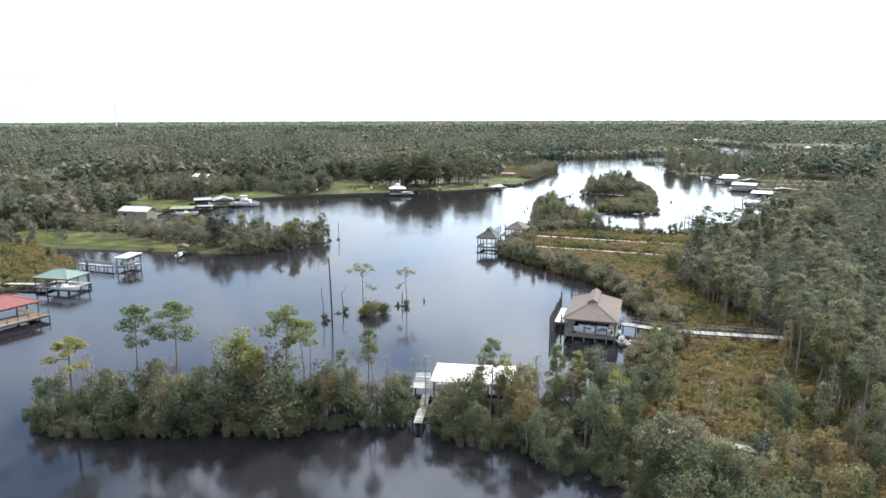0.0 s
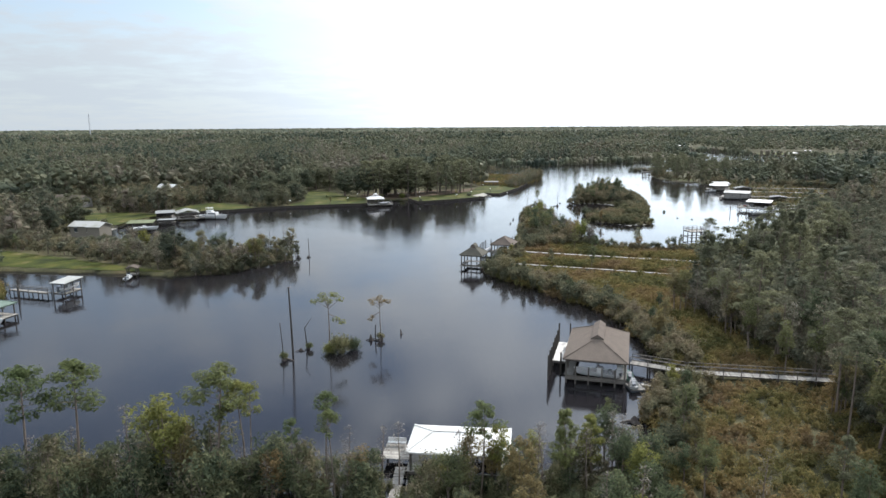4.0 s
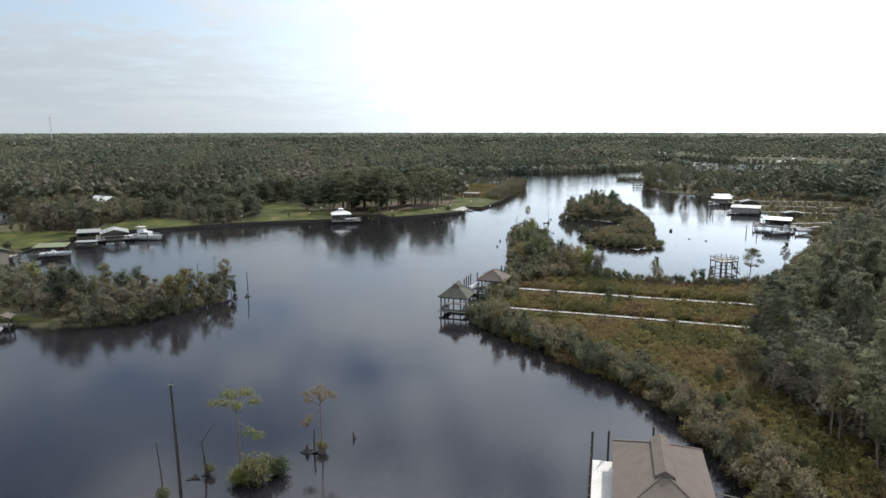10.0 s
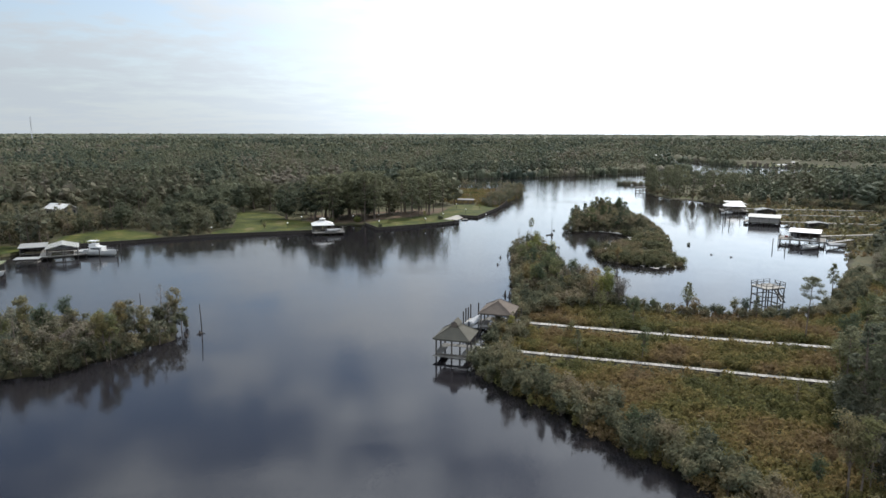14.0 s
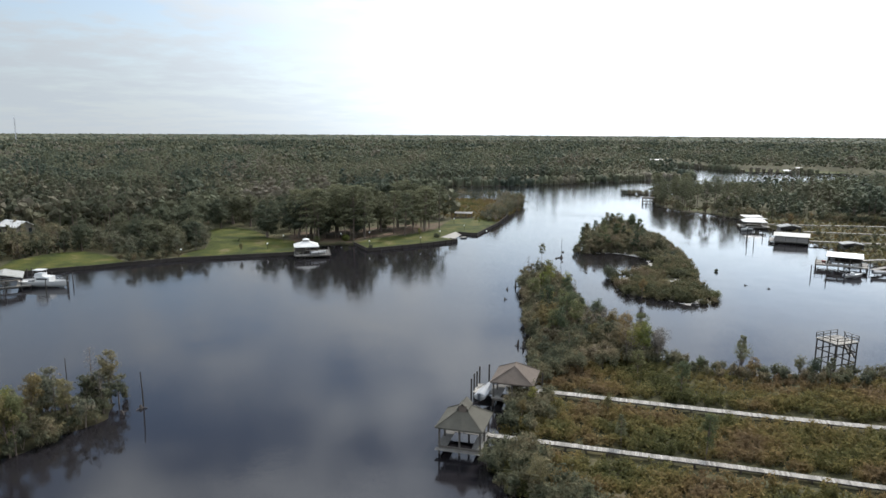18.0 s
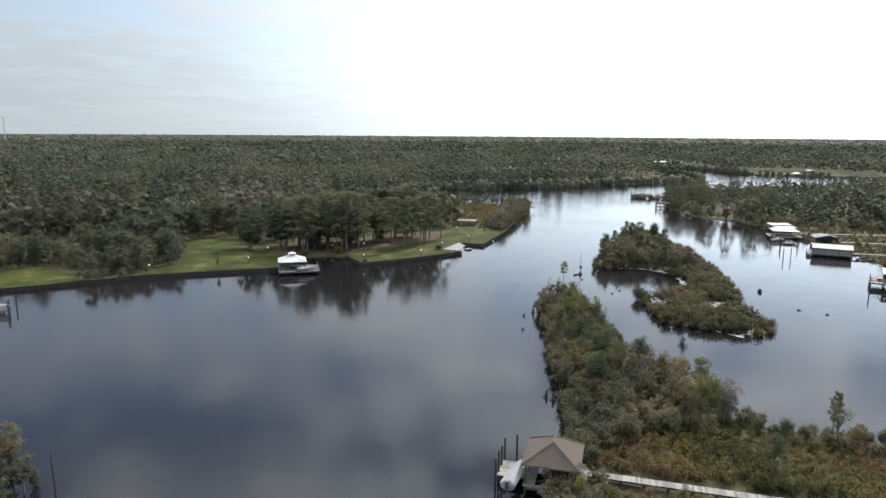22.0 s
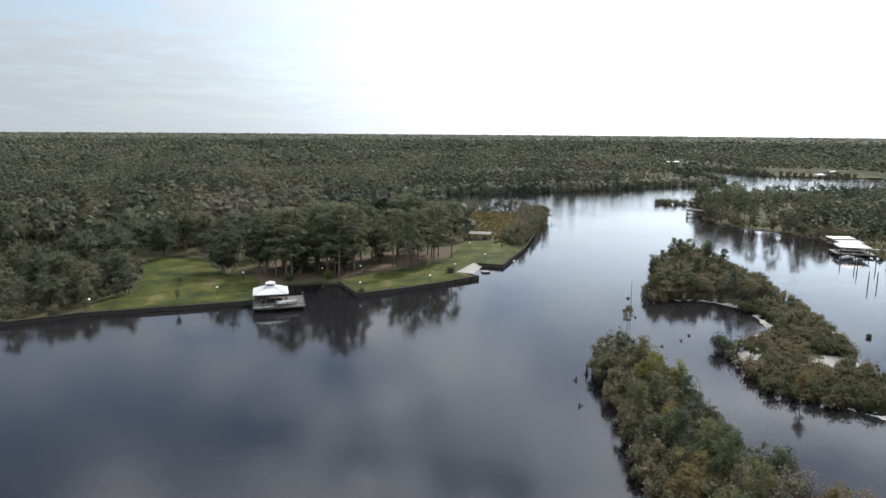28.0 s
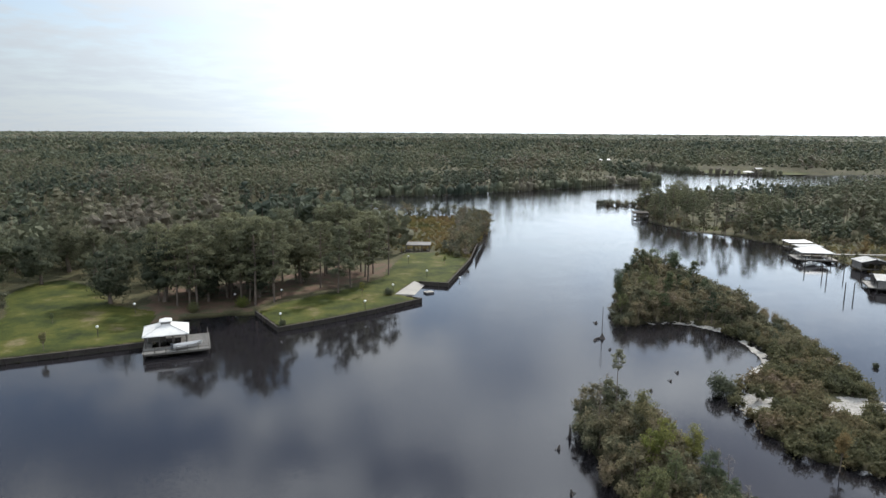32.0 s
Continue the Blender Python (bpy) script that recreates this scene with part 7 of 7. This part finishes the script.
# ---- houses ----
def house(x, y, turn, w, l, wall_h, rise, roof_mat, wall_mat, label, z=1.0, wing=None, deck=False, group="houses"):
    ob = thing("house", x, y, z, turn, label, "house", group)
    a, b = w / 2 - 0.4, l / 2 - 0.4
    part("wall", box(-a, -b, -0.6, a, b, wall_h), wall_mat, ob)
    part("gable_wall", ([(-a, -b, wall_h), (a, -b, wall_h), (0, -b, wall_h + rise * 0.93), (-a, b, wall_h), (a, b, wall_h), (0, b, wall_h + rise * 0.93)], [(0, 1, 2), (4, 3, 5), (0, 2, 5, 3), (1, 4, 5, 2)]), wall_mat, ob)
    part("roof", gable_roof(w, l, wall_h, rise), roof_mat, ob)
    part("ribbing", seams(w, l, wall_h, rise, 1.2), roof_mat, ob)
    for s in (-1, 1):
        n = max(2, int(l / 3.5))
        for i in range(n):
            yy = -b + 2 * b * (i + 0.5) / n
            win = part("window", box(s * a - 0.06, yy - 0.55, wall_h * 0.4, s * a + 0.06, yy + 0.55, wall_h * 0.85), WINDOW, ob, "dark window pane")
            part("sill", box(s * a - 0.08, yy - 0.65, wall_h * 0.4 - 0.1, s * a + 0.08, yy + 0.65, wall_h * 0.4), HULL_WHITE, win)
            part("lintel", box(s * a - 0.08, yy - 0.65, wall_h * 0.85, s * a + 0.08, yy + 0.65, wall_h * 0.85 + 0.1), HULL_WHITE, win)
    for xx in (-a * 0.5, a * 0.5):
        part("window", box(xx - 0.6, -b - 0.06, wall_h * 0.4, xx + 0.6, -b + 0.06, wall_h * 0.85), WINDOW, ob, "dark window pane")
    if wing:
        wx, wy, ww, wl = wing
        v, f = gable_roof(ww, wl, wall_h, rise * 0.9)
        part("wing_roof", ([(p[0] + wx, p[1] + wy, p[2] + 0.02) for p in v], f), roof_mat, ob)
        part("wing_wall", box(wx - ww / 2 + 0.4, wy - wl / 2 + 0.4, -0.6, wx + ww / 2 - 0.4, wy + wl / 2 - 0.4, wall_h), wall_mat, ob)
        part("wing_gable", ([(wx - ww / 2 + 0.4, wy - wl / 2 + 0.4, wall_h), (wx + ww / 2 - 0.4, wy - wl / 2 + 0.4, wall_h), (wx, wy - wl / 2 + 0.4, wall_h + rise * 0.8)], [(0, 1, 2)]), wall_mat, ob)
    if deck:
        part("decking", boards(a, -b - 1.5, a + 3.4, b * 0.4, 0.9), DECK, ob)
        railing(ob, (a + 3.3, -b - 1.4), (a + 3.3, b * 0.4), 0.9)
        railing(ob, (a, -b - 1.4), (a + 3.3, -b - 1.4), 0.9)
    return ob


house(-106, 229, 80, 6.8, 9.4, 2.9, 1.3, FADED_METAL, SIDING_BUFF, "low buff house with a pale metal roof near the river", 1.6, (-1.2, -4.6, 6.6, 5.0), True)
house(-153, 311, 70, 8.0, 16, 3.0, 1.6, SHINGLE_BROWN, SIDING_GREY, "dark low house among trees", 1.4)
house(-122.5, 342, 60, 7.0, 11, 4.6, 1.8, WHITE_METAL, SIDING_BUFF, "white-roofed house half hidden in the wood", 1.4)
house(-141, 240, 75, 7.0, 12, 2.6, 1.2, GREY_METAL, SIDING_GREY, "grey shed-like house among the yard trees", 1.4)
house(184, 437, -60, 9.0, 14, 3.2, 1.8, SHINGLE_BROWN, SIDING_BUFF, "brown-roofed house in a clearing on the far bank", 1.6)
house(342, 914, 88, 9.0, 16, 3.6, 1.0, WHITE_METAL, SIDING_BUFF, "distant long white-roofed house", 1.6)
house(425, 752, 80, 5.0, 7, 2.2, 1.0, GREY_METAL, SIDING_BUFF, "distant small grey-roofed house on a lawn", 1.4)
pavilion(38.5, 396, -12, 8.2, 4.4, 2.9, 0.3, SIDING_GREY, "small pale-roofed picnic shelter by the lawn tip", 0.9, style="shed", cols=(4, 2), group="", name="shelter", lift=False, deck_mat=BULKHEAD)
pavilion(150.0, 462, -15, 7.0, 5.0, 2.8, 0.3, BULKHEAD, "tall flat-roofed boathouse on thin piles", 1.0, deck_mat=BULKHEAD, style="shed", cols=(4, 3), group="")
pavilion(393, 722, -30, 9, 7, 2.8, 1.0, WHITE_METAL, "distant white-roofed dock on the bay", 0.9, style="hip", ridge=2.0, cols=(3, 2), group="")

# ---- snags, poles and drowned stumps ----
def pole(x, y, h, r, label, mat=None, lean=(0, 0), bracket=False, name="timber_pole"):
    ob = thing(name, x, y, 0, 0, label, "pole", "")
    v, f = tube([(0, 0, -1.5), (lean[0] * 0.4, lean[1] * 0.4, h * 0.45), (lean[0], lean[1], h)], [r * 1.15, r, r * 0.75], 8)
    part("shaft", ([tuple(p) for p in v], [tuple(q) for q in f] + [tuple(range(16, 24))]), mat or PILE, ob)
    if bracket:
        part("nest_tray", many([box(lean[0] - 0.26, lean[1] - 0.14, h, lean[0] + 0.26, lean[1] + 0.14, h + 0.04), beam((lean[0] + 0.1, lean[1], h + 0.05), (lean[0] + 0.28, lean[1], h + 0.3), 0.05, 0.05)]), POST, ob, "small grey tray on the pole top")
    return ob


pole(-20.1, 116.2, 10.8, 0.15, "tall dark timber pole with a small grey tray on top", lean=(-0.25, 0.1), bracket=True)
pole(-21.3, 115.0, 5.6, 0.07, "thin dead stem rising from a bushy stump", DEAD_WOOD, (-0.35, 0))
pole(-30.8, 195.0, 5.2, 0.09, "thin dark pole leaning off the low point", lean=(-0.15, 0))
pole(57.9, 302.6, 6.2, 0.06, "thin channel marker pole on a stump", lean=(0.05, 0.1))
pole(-41.5, 196.5, 7.0, 0.07, "thin grey dead stem behind the low point", DEAD_WOOD)
pole(-7.9, 123.2, 2.6, 0.10, "short dead snag in the water", DEAD_WOOD, (0.1, 0), name="snag")


def stump(x, y, h, r, label, group="drowned stumps"):
    ob = thing("stump", x, y, 0, rng.uniform(0, 360), label, "stump", group)
    v, f = tube([(0, 0, -0.8), (0, 0, 0.0), (0.05, 0, h * 0.5), (0.12, 0.05, h)], [r * 1.5, r * 1.15, r * 0.75, r * 0.35], 8)
    v = v * (1 + 0.12 * np.sin(7 * v[:, :1] + 5 * v[:, 1:2] + 3 * v[:, 2:]))
    part("butt", ([tuple(p) for p in v], [tuple(q) for q in f] + [tuple(range(24, 32))]), DEAD_WOOD, ob)
    a = rng.uniform(0, 6.28)
    part("root", many([([tuple(p) for p in w[0]], [tuple(q) for q in w[1]]) for w in (tube([(0, 0, h * 0.3), (math.cos(a) * r * 2, math.sin(a) * r * 2, 0.15), (math.cos(a) * r * 4, math.sin(a) * r * 4, -0.1)], [r * 0.4, r * 0.25, r * 0.1], 5),
                                                                                 tube([(0, 0, h * 0.25), (math.cos(a + 2) * r * 2, math.sin(a + 2) * r * 2, 0.12), (math.cos(a + 2) * r * 3.4, math.sin(a + 2) * r * 3.4, -0.1)], [r * 0.4, r * 0.25, r * 0.1], 5))]), DEAD_WOOD, ob)
    return ob


for x, y, h, r in ((-19.3, 118.3, 0.35, 0.3), (-3.7, 126.1, 0.9, 0.14), (-18.2, 119.0, 1.2, 0.25), (-21.0, 114.2, 0.6, 0.5), (-8.6, 123.0, 1.0, 0.3), (-7.0, 123.0, 0.7, 0.45), (57.9, 302.4, 0.9, 0.5), (56, 301.5, 0.4, 0.3), (25.2, 90.6, 0.7, 0.5), (23.0, 88.5, 0.3, 0.25),
                   (27.2, 218.2, 1.3, 0.22), (28.0, 217.0, 1.4, 0.24), (28.4, 214.8, 0.5, 0.2), (36, 264.7, 1.6, 0.2), (33.4, 262, 0.6, 0.2), (31, 252, 0.5, 0.2), (95, 262, 0.3, 0.2), (99, 258, 0.3, 0.2), (62, 283, 0.35, 0.2), (59, 280, 0.3, 0.18), (54, 277, 0.3, 0.2),
                   (-31, 194.6, 0.5, 0.3), (-33, 193, 0.5, 0.25), (61, 312, 0.4, 0.3), (56.5, 296, 0.3, 0.2)):
    stump(x, y, h, r, "dark weathered stump standing in the water")
SNAG = thing("snag", -18.4, 119.2, 0, 0, "crooked dead snag with a broken fork", "snag")
part("stem", many([([tuple(p) for p in w[0]], [tuple(q) for q in w[1]]) for w in (tube([(0, 0, -1), (-0.2, 0, 2.2), (-0.35, 0, 3.6)], [0.13, 0.10, 0.06], 6),)]), DEAD_WOOD, SNAG)
part("fork", many([([tuple(p) for p in w[0]], [tuple(q) for q in w[1]]) for w in (tube([(-0.3, 0, 3.4), (0.3, 0, 4.4), (0.9, 0, 5.2)], [0.06, 0.04, 0.015], 5),)]), DEAD_WOOD, SNAG)
tree("bush", -13.0, 117.6, 3.0, BANK_GREEN, "bushy green islet of shrubs in open water", "islet bushes", "bush", "bush", base=-0.1)
# left bush takes the lime leaves: the islet's lit side, done by colour
tree("bush", -14.5, 117.3, 1.9, LIME_GREEN, "bushy green islet of shrubs in open water", "islet bushes", "bush", "bush", base=-0.1)
tree("bush", -10.9, 118.6, 2.2, BANK_GREEN, "bushy green islet of shrubs in open water", "islet bushes", "bush", "bush", base=-0.1)
tree("bush", -21.0, 114.3, 1.1, BANK_GREEN, "small tuft of leaves on a drowned stump", "islet bushes", "bush", "bush", base=0.2)
tree("bush", -7.0, 123.1, 1.0, BANK_GREEN, "small tuft of leaves on a drowned stump", "islet bushes", "bush", "bush", base=0.3)
tree("bush", -18.0, 118.8, 0.9, BANK_GREEN, "small tuft of leaves on a drowned stump", "islet bushes", "bush", "bush", base=0.3)
tree("bush", 96.0, 279.2, 1.0, OAK_GREEN, "round dark bush on a drowned stump", "islet bushes", "bush", "bush", base=-0.1)
tree("bush", 63.5, 273.5, 3.4, OAK_GREEN, "dark green bush off the islet", "islet bushes", "bush", "bush", base=-0.1)
tree("bush", 80.6, 249.5, 2.2, BANK_GREEN, "round bush at the foot of the islet", "islet bushes", "bush", "bush", base=-0.1)
tree("cypress", 22.2, 92.0, 3.0, BANK_GREEN, "leafy snag standing in front of the boathouse", "islet bushes", "bush", "bush", base=-0.2)
tree("islet", -14.7, 118.2, 9.2, LIME_GREEN, "small yellow-green cypress on the bushy islet", "islet trees", base=0.0)
tree("islet", -6.9, 123.2, 7.2, RUST, "small russet cypress on a drowned stump", "islet trees", base=0.1)
tree("cypress", 63.2, 250.5, 5.2, RUST, "small russet cypress at the foot of the islet", "islet trees", base=0.1)


# pale sand washed up round the islet
def sand(poly, label):
    xs, ys = [p[0] for p in poly], [p[1] for p in poly]
    gx, gy = np.arange(min(xs), max(xs) + 1, 0.3), np.arange(min(ys), max(ys) + 1, 0.3)
    mx, my = np.meshgrid(gx, gy)
    d = signed(poly, mx.ravel(), my.ravel()) - 0.3 + 0.9 * np.sin(mx.ravel() * 0.9 + 2 * np.sin(my.ravel() * 0.8)) * np.sin(my.ravel() * 0.7 + 1.5 * np.sin(mx.ravel() * 1.1)) + 0.8 * np.sin(mx.ravel() * 3.1 + 2 * np.sin(my.ravel() * 2.3)) * np.sin(my.ravel() * 2.7)
    z = np.maximum(height(mx.ravel(), my.ravel()) + 0.05, 0.05 + 0.03 * np.sin(mx.ravel() * 1.7) * np.sin(my.ravel() * 1.3))
    nx, ny = len(gx), len(gy)
    i = (np.arange(ny - 1)[:, None] * nx + np.arange(nx - 1)[None, :]).ravel()
    faces = np.stack([i, i + 1, i + 1 + nx, i + nx], 1)
    d = np.minimum(d, shore(mx.ravel(), my.ravel()) + 0.1)
    faces = faces[(d[faces] > 0).all(1)]
    return tagged(new("sand_bank", mesh_of("sand_bank", np.stack([mx.ravel(), my.ravel(), z], 1), faces, SAND, True)), label, "sand", kind="structure")


for poly, label in SANDS:
    sand(poly, label)


def straw():
    xs, ys = [p[0] for p in GROVE], [p[1] for p in GROVE]
    gx, gy = np.arange(min(xs), max(xs) + 1, 1.2), np.arange(min(ys), max(ys) + 1, 1.2)
    mx, my = np.meshgrid(gx, gy)
    d = signed(GROVE, mx.ravel(), my.ravel()) + 0.8 * np.sin(mx.ravel() * 0.6 + 2 * np.sin(my.ravel() * 0.4))
    z = height(mx.ravel(), my.ravel()) + 0.03
    nx, ny = len(gx), len(gy)
    i = (np.arange(ny - 1)[:, None] * nx + np.arange(nx - 1)[None, :]).ravel()
    faces = np.stack([i, i + 1, i + 1 + nx, i + nx], 1)
    faces = faces[(d[faces] > 0).all(1) & (z[faces] > 0.3).all(1)]
    return tagged(new("pine_straw", mesh_of("pine_straw", np.stack([mx.ravel(), my.ravel(), z], 1), faces, STRAW, True)), "russet fallen pine straw under the grove", "ground", kind="structure")


straw()

# the radio mast on the horizon
MAST = thing("radio_mast", -822, 1713, 0, 0, "thin grey lattice radio mast above the far woods", "mast")
for k in range(3):
    a = k * 2.094
    part("leg", post(math.cos(a) * 1.0, math.sin(a) * 1.0, -1, 66, 0.34, 5), STEEL, MAST)
part("lattice", many([beam((math.cos(k % 3 * 2.094), math.sin(k % 3 * 2.094), 2.4 * k), (math.cos((k + 1) % 3 * 2.094), math.sin((k + 1) % 3 * 2.094), 2.4 * k + 2.4), 0.16, 0.16) for k in range(27)]), STEEL, MAST)
part("aerial", post(0, 0, 64.8, 72, 0.16, 5), STEEL, MAST)
